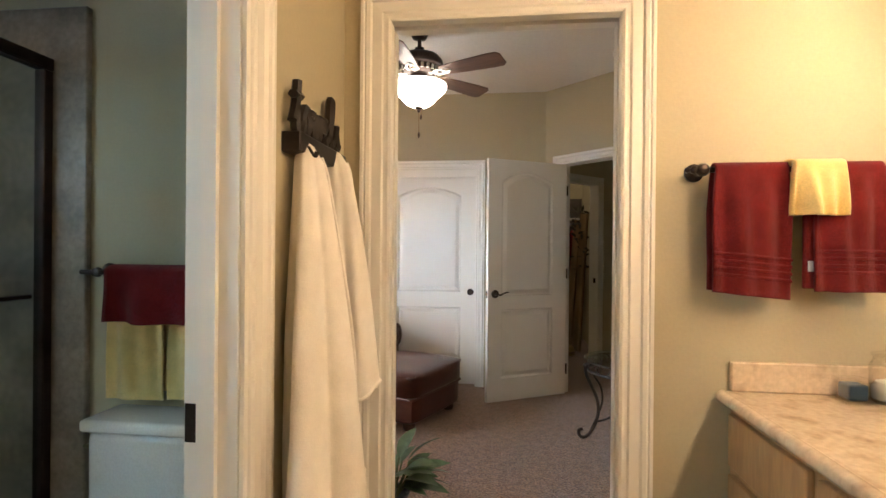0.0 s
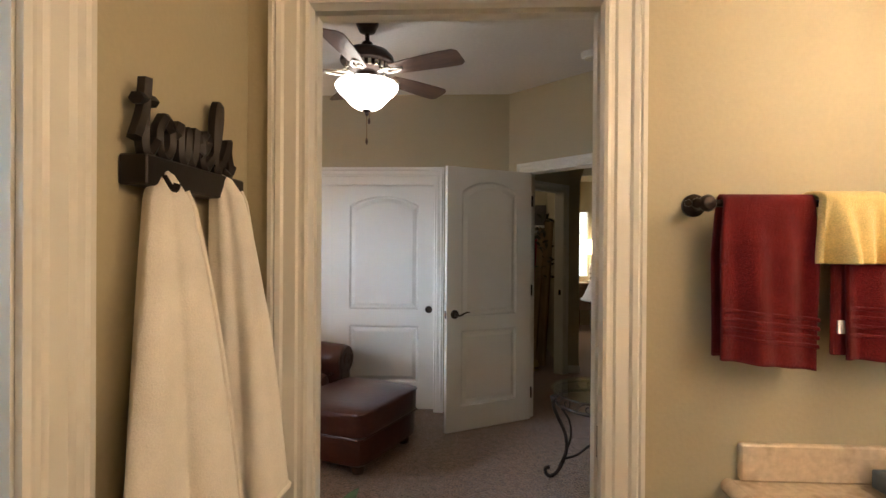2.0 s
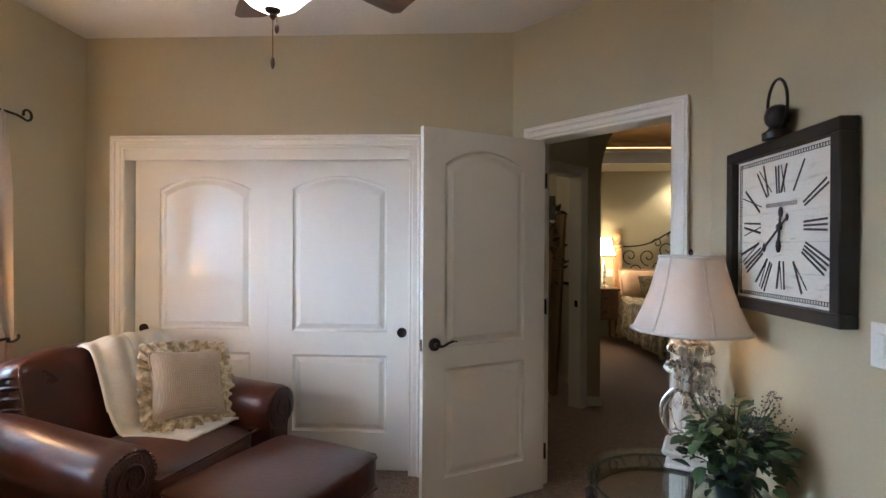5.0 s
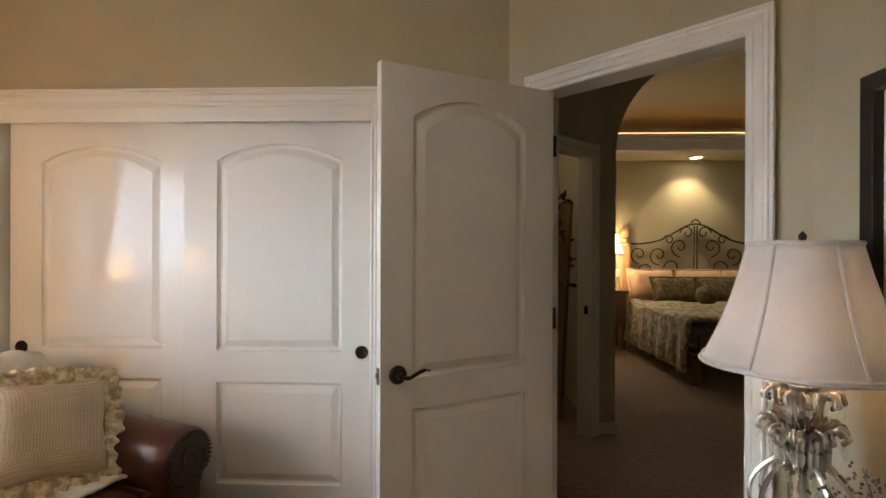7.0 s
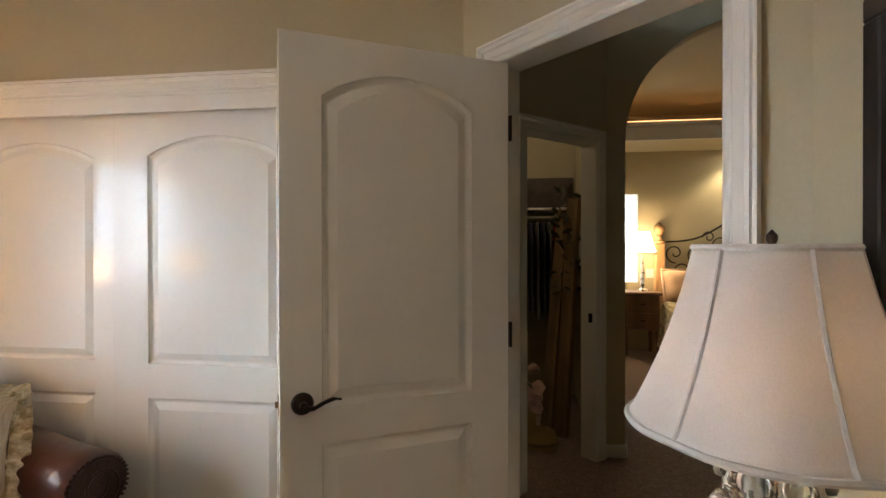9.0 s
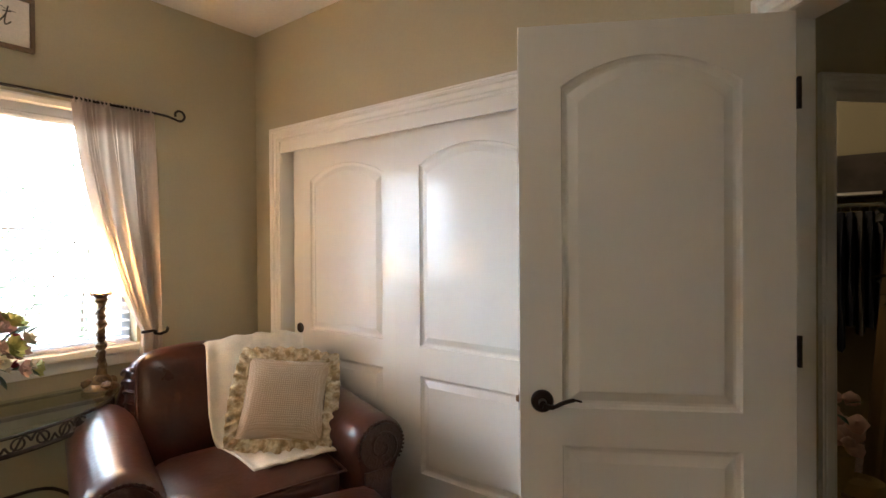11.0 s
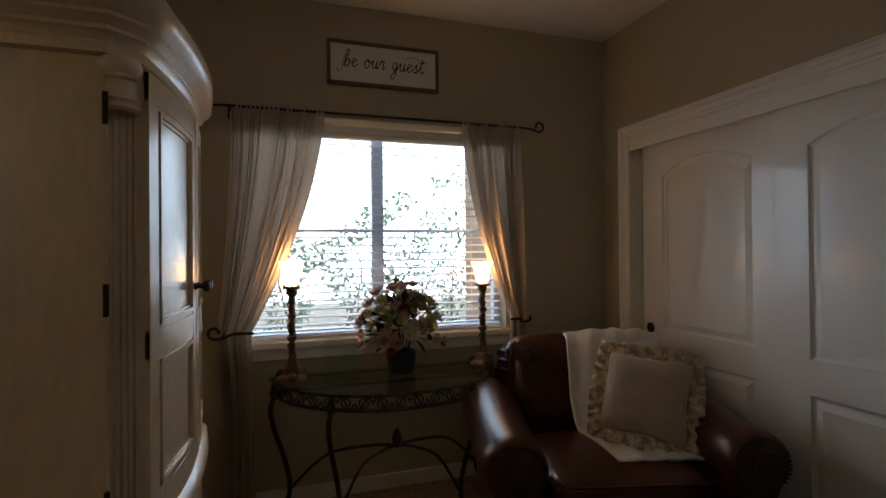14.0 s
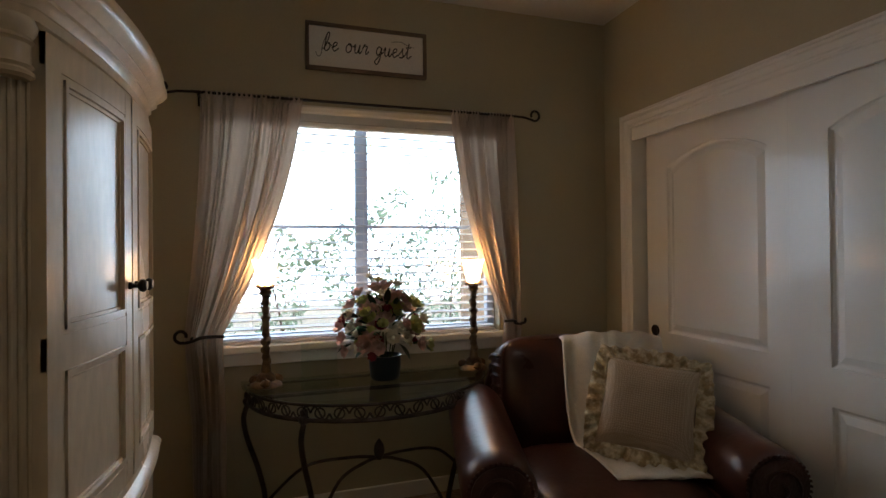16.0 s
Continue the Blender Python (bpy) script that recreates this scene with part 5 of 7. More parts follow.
def curtain(y_top0, y_top1, y_tie0, y_tie1, name):
    """A tied-back voile panel; y_top1 is the edge towards the middle of the window."""
    t = thing(name, Matrix.Identity(4), "sheer cream curtain tied back with an iron holdback", "curtain", "window curtains")
    zt, ztie, zb = 2.105, 0.945, 0.03

    def fn(u, v):
        z = zt + (zb - zt) * v
        if z > ztie:
            k = (zt - z) / (zt - ztie)
            e = k ** 1.35
            a = y_top0 + (y_tie0 - y_top0) * k ** 1.6
            b = y_top1 + (y_tie1 - y_top1) * (0.25 * k + 0.75 * k ** 1.9)
        else:
            k = (ztie - z) / (ztie - zb)
            e = 1
            a = y_tie0 + (y_top0 * 0.4 + y_tie0 * 0.6 - y_tie0) * min(1, k * 2.2)
            b = y_tie1 + (y_top1 * 0.03 + y_tie1 * 0.97 - y_tie1) * min(1, k * 2.2)
        y = a + (b - a) * u
        pinch = math.exp(-((z - ztie) / 0.12) ** 2)
        grow = 0.45 + 0.55 * min(1, v * 5)
        ph = u + 0.045 * math.sin(u * 11 + y_top0 * 7) + 0.03 * math.sin(u * 23 + v * 2)
        amp = 0.034 * (1 - 0.55 * pinch) * grow
        f = math.sin(ph * 2 * math.pi * 5.5 + 0.9 * math.sin(v * 3.2)) * (0.6 + 0.4 * math.sin(u * 9 + 2))
        f += 0.35 * math.sin(ph * 2 * math.pi * 12.5 + 2 * v) + 0.35 * (1 - min(1, v * 3)) * math.sin(ph * 2 * math.pi * 21)
        x = -2.142 + amp * f + 0.014 * noise.noise(Vector((u * 5, v * 2, y_top0))) + 0.02 * pinch
        if z > 2.085:
            x = -2.142 + 0.012 * math.sin(u * 2 * math.pi * 21)
        return Vector((x, y, z))

    thick(part("panel", sheet(bmesh.new(), fn, 150, 70), CURTAIN, t, "sheer cream voile", smooth=True), 0.0012)
    s = 1 if y_tie0 > y_tie1 else -1
    bm = bmesh.new()
    hook_end = [(-2.10, y_tie0 + s * (0.012 + a), (0.952 if s < 0 else 0.944) + b) for a, b in spiral(0, 0, 0.030 if s < 0 else 0.016, 0.020 if s < 0 else 0.012, -1.5, 3.4 if s < 0 else 0.8, 18)]
    tube(bm, [(-2.228, y_tie0 - s * 0.03, 0.945), (-2.10, y_tie0 - s * 0.03, 0.938)], 0.006, 8)
    tube(bm, curve([(-2.10, y_tie1 - s * 0.01, 0.942), (-2.09, (y_tie0 + y_tie1) / 2, 0.944), (-2.095, y_tie0 - s * 0.04, 0.93), (-2.10, y_tie0 - s * 0.01, 0.922)], 5) + hook_end, 0.0075, 8)
    part("holdback", bm, BLACKMETAL, t, "scrolled black iron holdback", smooth=True)
    return t


curtain(2.50, 2.965, 2.43, 2.592, "curtain")
curtain(4.125, 3.745, 4.135, 4.04, "curtain")
rod = thing("curtain_rod", Matrix.Identity(4), "thin black iron curtain rod with scrolled ends", "curtain rod")
part("bar", tube(bmesh.new(), [(-2.142, 2.46, 2.095), (-2.142, 4.13, 2.095)], 0.007, 10), BLACKMETAL, rod, smooth=True)
for y, s in ((4.12, 1), (2.47, -1)):
    bm = bmesh.new()
    pts = [(-2.142, y, 2.095), (-2.142, y + s * 0.07, 2.092)] + [(-2.142, y + s * (0.135 + a), 2.107 + b) for a, b in spiral(0, 0, 0.032, 0.022, -2.2, 3.6, 18)]
    tube(bm, pts, 0.0065, 8)
    part("scroll_finial", bm, BLACKMETAL, rod, smooth=True)
    bm = bmesh.new()
    tube(bm, [(-2.23, y - s * 0.02, 2.085), (-2.142, y - s * 0.02, 2.085)], 0.006, 8)
    box(bm, -2.229, -2.222, y - s * 0.02 - 0.012, y - s * 0.02 + 0.012, 2.05, 2.12)
    part("bracket", bm, BLACKMETAL, rod)

sign = thing("framed_sign", frame_of((XL, 3.307, 2.403), (0, 1), (1, 0)), "white wooden sign in a brown frame with script lettering", "wall sign")
SW, SHH = 0.322, 0.123
bm = bmesh.new()
for x0, x1, z0, z1 in ((-SW, SW, SHH - 0.018, SHH), (-SW, SW, -SHH, -SHH + 0.018), (-SW, -SW + 0.018, -SHH + 0.018, SHH - 0.018), (SW - 0.018, SW, -SHH + 0.018, SHH - 0.018)):
    box(bm, x0, x1, -0.03, -0.001, z0, z1, bevel=0.002)
part("border", bm, SIGNWOOD, sign, "brown wooden frame")
part("board", boxed(-SW + 0.017, SW - 0.017, -0.016, -0.004, -SHH + 0.017, SHH - 0.017), SIGNWHITE, sign)
for bm in script("be our guest", 0.47, 0.048, 0.0034, 0.3):
    bmesh.ops.translate(bm, vec=(0, -0.0165, -0.018), verts=bm.verts)
    part("script_letter", bm, INK, sign, "black script letter")
bm = bmesh.new()
tube(bm, curve([(-0.27, -0.0175, -0.03), (-0.262, -0.0175, -0.05), (-0.245, -0.0175, -0.045), (-0.235, -0.0175, 0.01), (-0.215, -0.0175, 0.06)], 4), 0.0016, 5)
part("flourish", bm, INK, sign)
bm = bmesh.new()
tube(bm, curve([(0.13, -0.0175, 0.062), (0.18, -0.0175, 0.068), (0.22, -0.0175, 0.05), (0.255, -0.0175, 0.045)], 4), 0.0014, 5)
part("flourish", bm, INK, sign)

# console table
con = thing("console_table", pose(-2.21, 3.30, 0), "half-round wrought iron console table with a glass top", "console table")
A, B = 0.635, 0.55


def half(r, n=40, a=A, b=B):
    return [(b * r * math.cos(t), a * r * math.sin(t)) for t in [-math.pi / 2 + math.pi * i / n for i in range(n + 1)]]


part("glass_top", slab(bmesh.new(), half(1.0), 0.690, 0.700), TABLEGLASS, con, "dark tinted half-round glass")
bm = bmesh.new()
for r, z, w in ((0.965, 0.683, 0.007), (0.95, 0.615, 0.010)):
    tube(bm, [(x + 0.012, y, z) for x, y in half(r)], w, 6)
    tube(bm, [(0.012, -A * r, z), (0.012, A * r, z)], w, 6)
part("rim", bm, IRON, con, "curved iron apron", smooth=True)
hp = half(0.955, 22)
for i in range(22):
    p, q = Vector((*hp[i], 0)), Vector((*hp[i + 1], 0))
    mid = (p + q) / 2
    d = (q - p).normalized()
    s = 1 if i % 2 else -1
    pts = []
    bm = bmesh.new()
    for a in range(15):
        w = a / 14
        pts.append((p.lerp(q, w) * 1 + Vector((0.012, 0, 0.648 + s * 0.026 * math.sin(math.pi * w * 2)))))
    tube(bm, pts, 0.0045, 5)
    tube(bm, [mid + Vector((0.012, 0, 0.648)) + d * 0.022 * math.cos(t) + Vector((0, 0, 0.022 * math.sin(t))) for t in [2 * math.pi * j / 12 for j in range(13)]], 0.004, 5)
    part("scroll", bm, IRON, con)
for i, (t, back) in enumerate(((-86, 0), (-36, 1), (36, 1), (86, 0))):
    t = radians(t)
    o = Vector((B * 0.95 * math.cos(t) + 0.012, A * 0.95 * math.sin(t), 0))
    out = Vector((math.cos(t) * 0.8 + 0.1, math.sin(t), 0)).normalized()
    bm = bmesh.new()
    leg = curve([o + Vector((0, 0, 0.60)), o + out * 0.02 + Vector((0, 0, 0.53)), o + out * -0.0 + Vector((0, 0, 0.42)), o + out * -0.045 + Vector((0, 0, 0.28)), o + out * -0.075 + Vector((0, 0, 0.14)), o + out * -0.065 + Vector((0, 0, 0.05)), o + out * -0.03 + Vector((0, 0, 0.012))], 5)
    tube(bm, leg, 0.0125, 8)
    ball(bm, o + Vector((0, 0, 0.615)), 0.024, sub=2, rough=0.4, seed=i)
    ball(bm, o + Vector((0, 0, 0.645)), 0.018, sub=2, rough=0.4, seed=i + 3)
    part("leg", bm, IRON, con, "scrolled iron leg", smooth=True)
    bm = bmesh.new()
    foot = o + out * -0.075 + Vector((0, 0, 0.10))
    c = Vector((0.26, 0, 0.345))
    tube(bm, curve([foot, foot.lerp(c, 0.35) + Vector((0, 0, 0.10)), foot.lerp(c, 0.75) + Vector((0, 0, 0.055)), c], 6), 0.008, 7)
    part("stretcher", bm, IRON, con, smooth=True)
part("finial", lathe(bmesh.new(), [(0.012, 0.335), (0.022, 0.35), (0.027, 0.38), (0.022, 0.405), (0.01, 0.425), (0.001, 0.435)], 0.26, 0, 14), IRON, con, "pine cone finial", smooth=True)


def uplight(x, y, h):
    t = thing("accent_lamp", pose(x, y, 0.70), "slim gilded candlestick lamp with a lit frosted glass shade", "lamp", "candlestick lamps")
    bm = bmesh.new()
    lathe(bm, [(0.0, 0.0), (0.075, 0.0), (0.07, 0.012), (0.045, 0.025), (0.04, 0.05), (0.024, 0.065), (0.02, 0.10)], n=20)
    for i in range(3):
        a = 2 * math.pi * i / 3
        ball(bm, (0.06 * math.cos(a), 0.06 * math.sin(a), 0.022), 0.024, sub=2, rough=0.6, seed=i)
    part("base", bm, GOLDRESIN, t, smooth=True)
    bm = bmesh.new()
    zs = [0.08 + (h - 0.12) * i / 26 for i in range(27)]
    lathe(bm, [(0.012 + 0.008 * abs(math.sin(i * 1.15)) + (0.006 if i in (9, 10, 18) else 0), z) for i, z in enumerate(zs)], n=14)
    tube(bm, [(0.02 * math.cos(k * 0.5), 0.02 * math.sin(k * 0.5), 0.09 + (h - 0.14) * k / 40) for k in range(41)], 0.005, 5)
    part("stem", bm, GOLDRESIN, t, "twisted vine stem", smooth=True)
    bm = bmesh.new()
    lathe(bm, [(0.016, h - 0.05), (0.03, h - 0.035), (0.026, h - 0.02), (0.036, h - 0.008), (0.042, h), (0.0, h)], n=18)
    for i in range(6):
        a = 2 * math.pi * i / 6
        ball(bm, (0.038 * math.cos(a), 0.038 * math.sin(a), h - 0.004), 0.010, sub=1)
    part("cup", bm, GOLDRESIN, t, smooth=True)
    part("shade", lathe(bmesh.new(), [(0.02, h), (0.034, h + 0.012), (0.042, h + 0.05), (0.05, h + 0.09), (0.062, h + 0.125), (0.058, h + 0.125), (0.04, h + 0.06), (0.0, h + 0.02)], n=28), CANDLE_GLOW, t, "lit frosted tulip glass", smooth=True)
    return t


uplight(-2.09, 2.785, 0.475)
uplight(-2.09, 3.845, 0.460)

# bouquet
rnd = random.Random(9)
bq = thing("flower_arrangement", pose(-2.04, 3.35, 0.70) @ Matrix.Scale(1.12, 4), "bouquet of pink, ivory and red silk flowers in a vase", "flowers")
part("vase", lathe(bmesh.new(), [(0.058, 0), (0.066, 0.01), (0.07, 0.06), (0.072, 0.10), (0.074, 0.105), (0.066, 0.105), (0.06, 0.02), (0.0, 0.015)], n=24), POT, bq, "dark green ribbed vase", smooth=True)


def blossom(name, material, size, petals, cup):
    bm = bmesh.new()
    for ring in range(3):
        n = petals - ring
        for i in range(n):
            a = 2 * math.pi * i / n + ring * 0.5
            rr = size * (1 - ring * 0.28)
            lf = leaf_bm(rr, rr * 0.85, -cup - 0.25 * ring, 0.25)
            bmesh.ops.transform(lf, matrix=Matrix.Rotation(a, 4, "Z") @ Matrix.Rotation(-0.2 - 0.45 * ring, 4, "Y"), verts=lf.verts)
            me = bpy.data.meshes.new("petals")
            lf.to_mesh(me)
            lf.free()
            bm.from_mesh(me)
            bpy.data.meshes.remove(me)
    ball(bm, (0, 0, size * 0.25), size * 0.35, sub=1)
    return part(name, bm, material, bq, smooth=True)


masters = [blossom("blossom", PINK, 0.058, 8, 0.5), blossom("blossom", IVORYPETAL, 0.05, 7, 0.4), blossom("blossom", ROSE, 0.042, 7, 0.6), blossom("blossom", LIMEPETAL, 0.05, 8, 0.5)]
spots = []
for i in range(105):
    a = rnd.uniform(0, 6.28)
    e = rnd.uniform(-0.5, 1.4)
    r = rnd.uniform(0.10, 0.215)
    spots.append(Vector((r * 0.62 * math.cos(a) * math.cos(e), r * math.sin(a) * math.cos(e), 0.215 + r * 0.95 * math.sin(e))))
order = [0, 1, 0, 3, 1, 0, 1, 2, 3, 0, 1, 0]
used = set()
for i, p in enumerate(spots):
    k = order[i % 12]
    m = Matrix.Translation(p) @ (p - Vector((0, 0, 0.15))).to_track_quat("Z", "Y").to_matrix().to_4x4() @ Matrix.Scale(rnd.uniform(0.6, 0.95), 4)
    if k not in used:
        masters[k].matrix_basis = m
        used.add(k)
    else:
        share("blossom", masters[k], m, bq)
for i in range(9):
    p = Vector((rnd.uniform(-0.04, 0.04), rnd.uniform(-0.07, 0.06), 0.36 + 0.012 * i))
    share("blossom", masters[1 if i % 3 else 3], Matrix.Translation(p) @ Matrix.Scale(rnd.uniform(0.35, 0.6), 4), bq)
lf = part("leaf", leaf_bm(0.075, 0.03, 0.2, 0.2), LEAFDARK, bq)
lf.matrix_basis = aim((0, 0.1, 0.2), (0, 1, 0.4))
for i in range(70):
    a = rnd.uniform(0, 6.28)
    e = rnd.uniform(-0.3, 1.4)
    d = Vector((0.6 * math.cos(a) * math.cos(e), math.sin(a) * math.cos(e), math.sin(e)))
    share("leaf", lf, aim(Vector((0, 0, 0.19)) + d * rnd.uniform(0.08, 0.18), d + Vector((0, 0, rnd.uniform(-0.3, 0.5))), rnd.uniform(-1, 1)) @ Matrix.Scale(rnd.uniform(0.6, 1.15), 4), bq)
for i in range(8):
    a = 2 * math.pi * i / 8
    part("stem", tube(bmesh.new(), [(0.02 * math.cos(a), 0.02 * math.sin(a), 0.05), (0.04 * math.cos(a), 0.06 * math.sin(a), 0.2)], 0.003, 5), STEM, bq)

pf = thing("glass_photo_stand", pose(-2.03, 3.03, 0.70, 0, 0, 0), "empty clear glass photo stand", "photo stand")
bm = boxed(-0.004, 0.004, -0.085, 0.085, 0.0, 0.20)
bmesh.ops.transform(bm, matrix=Matrix.Rotation(radians(-10), 4, "Y"), verts=bm.verts)
part("back_pane", bm, GREENGLASS, pf)
part("foot_pane", boxed(0.0, 0.07, -0.085, 0.085, 0.0, 0.008), GREENGLASS, pf)

# ---- armoire ----
arm = thing("armoire", pose(-1.110, 1.845, 0), "antique cream armoire with a bowed front and fluted corner posts", "armoire")
HW, DEP, BOW = 0.485, 0.51, 0.042


def bow(x, extra=0.0):
    return DEP + 0.055 + extra + BOW * (1 - (x / 0.43) ** 2)


def plan(grow=0.0, n=16):
    o = [(HW + grow, 0.0), (HW + grow, DEP + grow * 0.4), (0.43 + grow * 0.7, DEP + 0.055 + grow)]
    o += [(0.43 - 0.86 * i / n, bow(0.43 - 0.86 * i / n) + grow) for i in range(1, n)]
    o += [(-0.43 - grow * 0.7, DEP + 0.055 + grow), (-HW - grow, DEP + grow * 0.4), (-HW - grow, 0.0)]
    return o


def stacked(levels):
    rings = [[Vector((x, y, z)) for x, y in plan(g)] for g, z in levels]
    return ring_mesh(bmesh.new(), rings)


part("carcass", stacked([(-0.012, 0.05), (-0.012, 1.80)]), CREAM, arm, smooth=False)
part("plinth", stacked([(0.02, 0.0), (0.02, 0.09), (0.012, 0.10), (0.006, 0.12), (-0.01, 0.125)]), CREAM, arm)
part("waist_moulding", stacked([(-0.01, 0.60), (0.006, 0.605), (0.014, 0.62), (0.010, 0.632), (0.028, 0.65), (0.034, 0.665), (0.026, 0.68), (0.008, 0.69), (0.004, 0.705), (-0.01, 0.71)]), CREAM, arm, smooth=True)
part("cornice", stacked([(-0.01, 1.775), (0.004, 1.78), (0.006, 1.80), (0.0, 1.808), (0.004, 1.82), (0.012, 1.828), (0.010, 1.838), (0.028, 1.855), (0.026, 1.864), (0.044, 1.88), (0.056, 1.90), (0.056, 1.92), (0.03, 1.925)]), CREAM, arm, "stepped crown moulding", smooth=True)


def bowed(bm, x0, x1, z0, z1, d0, d1, n=10):
    rings = []
    for i in range(n + 1):
        x = x0 + (x1 - x0) * i / n
        rings.append([Vector((x, bow(x, d0), z0)), Vector((x, bow(x, d1), z0)), Vector((x, bow(x, d1), z1)), Vector((x, bow(x, d0), z1))])
    return ring_mesh(bm, rings)


for s in (1, -1):
    a, b = sorted((s * 0.006, s * 0.4285))
    dr = part("cabinet_door", bowed(bmesh.new(), a, b, 0.72, 1.765, -0.012, 0.004), CREAM, arm)
    for z0, z1 in ((0.72, 0.775), (1.10, 1.165), (1.70, 1.765)):
        part("rail", bowed(bmesh.new(), a, b, z0, z1, 0.003, 0.014), CREAM, dr)
    for x0, x1 in ((a, a + 0.05), (b - 0.05, b)):
        part("stile", bowed(bmesh.new(), x0, x1, 0.72, 1.765, 0.003, 0.0145, 4), CREAM, dr)
    for z0, z1 in ((0.775, 1.10), (1.165, 1.70)):
        bm = bmesh.new()
        for k, (d, h) in enumerate(((0.0, 0.012), (0.010, 0.017), (0.018, 0.009))):
            bowed(bm, a + 0.05 + d, b - 0.05 - d, z0 + d, z0 + d + 0.011, 0.003, h)
            bowed(bm, a + 0.05 + d, b - 0.05 - d, z1 - d - 0.011, z1 - d, 0.003, h)
            bowed(bm, a + 0.05 + d, a + 0.061 + d, z0 + d, z1 - d, 0.003, h, 2)
            bowed(bm, b - 0.061 - d, b - 0.05 - d, z0 + d, z1 - d, 0.003, h, 2)
        part("panel_moulding", bm, CREAM, dr)
        part("raised_panel", bowed(bmesh.new(), a + 0.082, b - 0.082, z0 + 0.032, z1 - 0.032, 0.003, 0.0055), CREAM, dr)
    bm = bmesh.new()
    lathe(bm, [(0.010, 0), (0.010, 0.006), (0.006, 0.01), (0.006, 0.02), (0.016, 0.028), (0.018, 0.036), (0.012, 0.044), (0.0, 0.046)], n=16)
    bmesh.ops.transform(bm, matrix=pose(s * 0.032, bow(0.03, 0.014), 1.244, -90), verts=bm.verts)
    part("knob", bm, BLACKMETAL, dr, "dark round knob", smooth=True)
    for z in (0.80, 1.245, 1.66):
        bm = bmesh.new()
        tube(bm, [(s * (HW + 0.004), DEP - 0.002, z - 0.035), (s * (HW + 0.004), DEP - 0.002, z + 0.035)], 0.006, 8)
        part("hinge", bm, BLACKMETAL, arm, "dark hinge", smooth=True)
    for z0, z1 in ((0.14, 0.36), (0.375, 0.595)):
        if s > 0:
            part("drawer_front", bowed(bmesh.new(), -0.41, 0.41, z0, z1, -0.012, 0.010, 16), CREAM, arm)
    c0, c1 = Vector((s * HW, DEP, 0)), Vector((s * 0.43, DEP + 0.055, 0))
    n2 = Vector((s * 0.7, 0.7, 0))
    for i in range(5):
        p = c0.lerp(c1, (i + 0.5) / 5)
        part("flute", tube(bmesh.new(), [p + n2 * -0.0135 + Vector((0, 0, 0.72)), p + n2 * -0.0135 + Vector((0, 0, 1.69))], 0.0048, 8), CREAM, arm, smooth=True)
    cc = c0.lerp(c1, 0.5)
    part("capital", lathe(bmesh.new(), [(0.034, 1.662), (0.041, 1.668), (0.041, 1.676), (0.036, 1.681), (0.041, 1.687), (0.036, 1.694), (0.036, 1.728), (0.042, 1.734), (0.037, 1.742), (0.044, 1.752), (0.047, 1.764), (0.042, 1.778)], cc.x - n2.x * 0.018, cc.y - n2.y * 0.018, 20), CREAM, arm, "turned capital", smooth=True)
    part("post_foot", lathe(bmesh.new(), [(0.036, 0.70), (0.045, 0.712), (0.038, 0.725), (0.043, 0.74), (0.036, 0.755)], cc.x - n2.x * 0.018, cc.y - n2.y * 0.018, 20), CREAM, arm, smooth=True)

# floor plant beside the armoire
fp = thing("floor_plant", pose(-0.41, 2.36, 0), "low leafy green plant in a dark pot on the carpet", "plant")
part("pot", lathe(bmesh.new(), [(0.06, 0), (0.065, 0.01), (0.085, 0.13), (0.092, 0.15), (0.08, 0.15), (0.075, 0.13), (0.0, 0.125)], n=24), POT, fp, smooth=True)
rnd = random.Random(2)
lp = part("leaf", leaf_bm(0.20, 0.078, 0.45, 0.25), LEAF, fp, smooth=True)
lp.matrix_basis = aim((0, 0, 0.2), (1, 0, 0.8))
for i in range(46):
    a = rnd.uniform(0, 6.28)
    up = rnd.uniform(0.15, 1.3)
    base = Vector((0.03 * math.cos(a), 0.03 * math.sin(a), 0.13))
    p = base + Vector((0.06 * math.cos(a), 0.06 * math.sin(a), 0.03 + 0.10 * up))
    share("leaf", lp, aim(p, (math.cos(a), math.sin(a), up), rnd.uniform(-0.6, 0.6)) @ Matrix.Scale(rnd.uniform(0.55, 1.05), 4), fp)
    if i % 4 == 0:
        part("stem", tube(bmesh.new(), [base, p], 0.004, 5), STEM, fp)

# ---- garden outside the window ----
rnd = random.Random(7)
verts, faces = [], []
for i in range(30000):
    y = rnd.uniform(0.5, 9.5)
    crest = 1.55 + 0.45 * noise.noise(Vector((y * 0.9, 3.1, 0))) + (0.75 if y > 4.6 else 0.75 * max(0.0, (y - 3.4) / 1.2)) + 0.25 * noise.noise(Vector((y * 4, 0, 2)))
    z = rnd.uniform(-0.2, 1) ** 1 * crest
    x = -5.2 + rnd.uniform(-0.55, 0.55)
    if noise.noise(Vector((y * 2.6, z * 2.6, 7))) < -0.22 + 0.1 * z:
        continue
    s = rnd.uniform(0.018, 0.048)
    u = Vector((rnd.gauss(0, 1), rnd.gauss(0, 1), rnd.gauss(0, 1))).normalized()
    w = u.cross(Vector((rnd.gauss(0, 1), rnd.gauss(0, 1), rnd.gauss(0, 1)))).normalized()
    c = Vector((x, y, z))
    k = len(verts)
    verts += [c - u * s, c + w * s * 0.5, c + u * s, c - w * s * 0.5]
    faces.append((k, k + 1, k + 2, k + 3))
me = bpy.data.meshes.new("hedge_leaves")
me.from_pydata([tuple(v) for v in verts], [], faces)
me.materials.append(SHRUB)
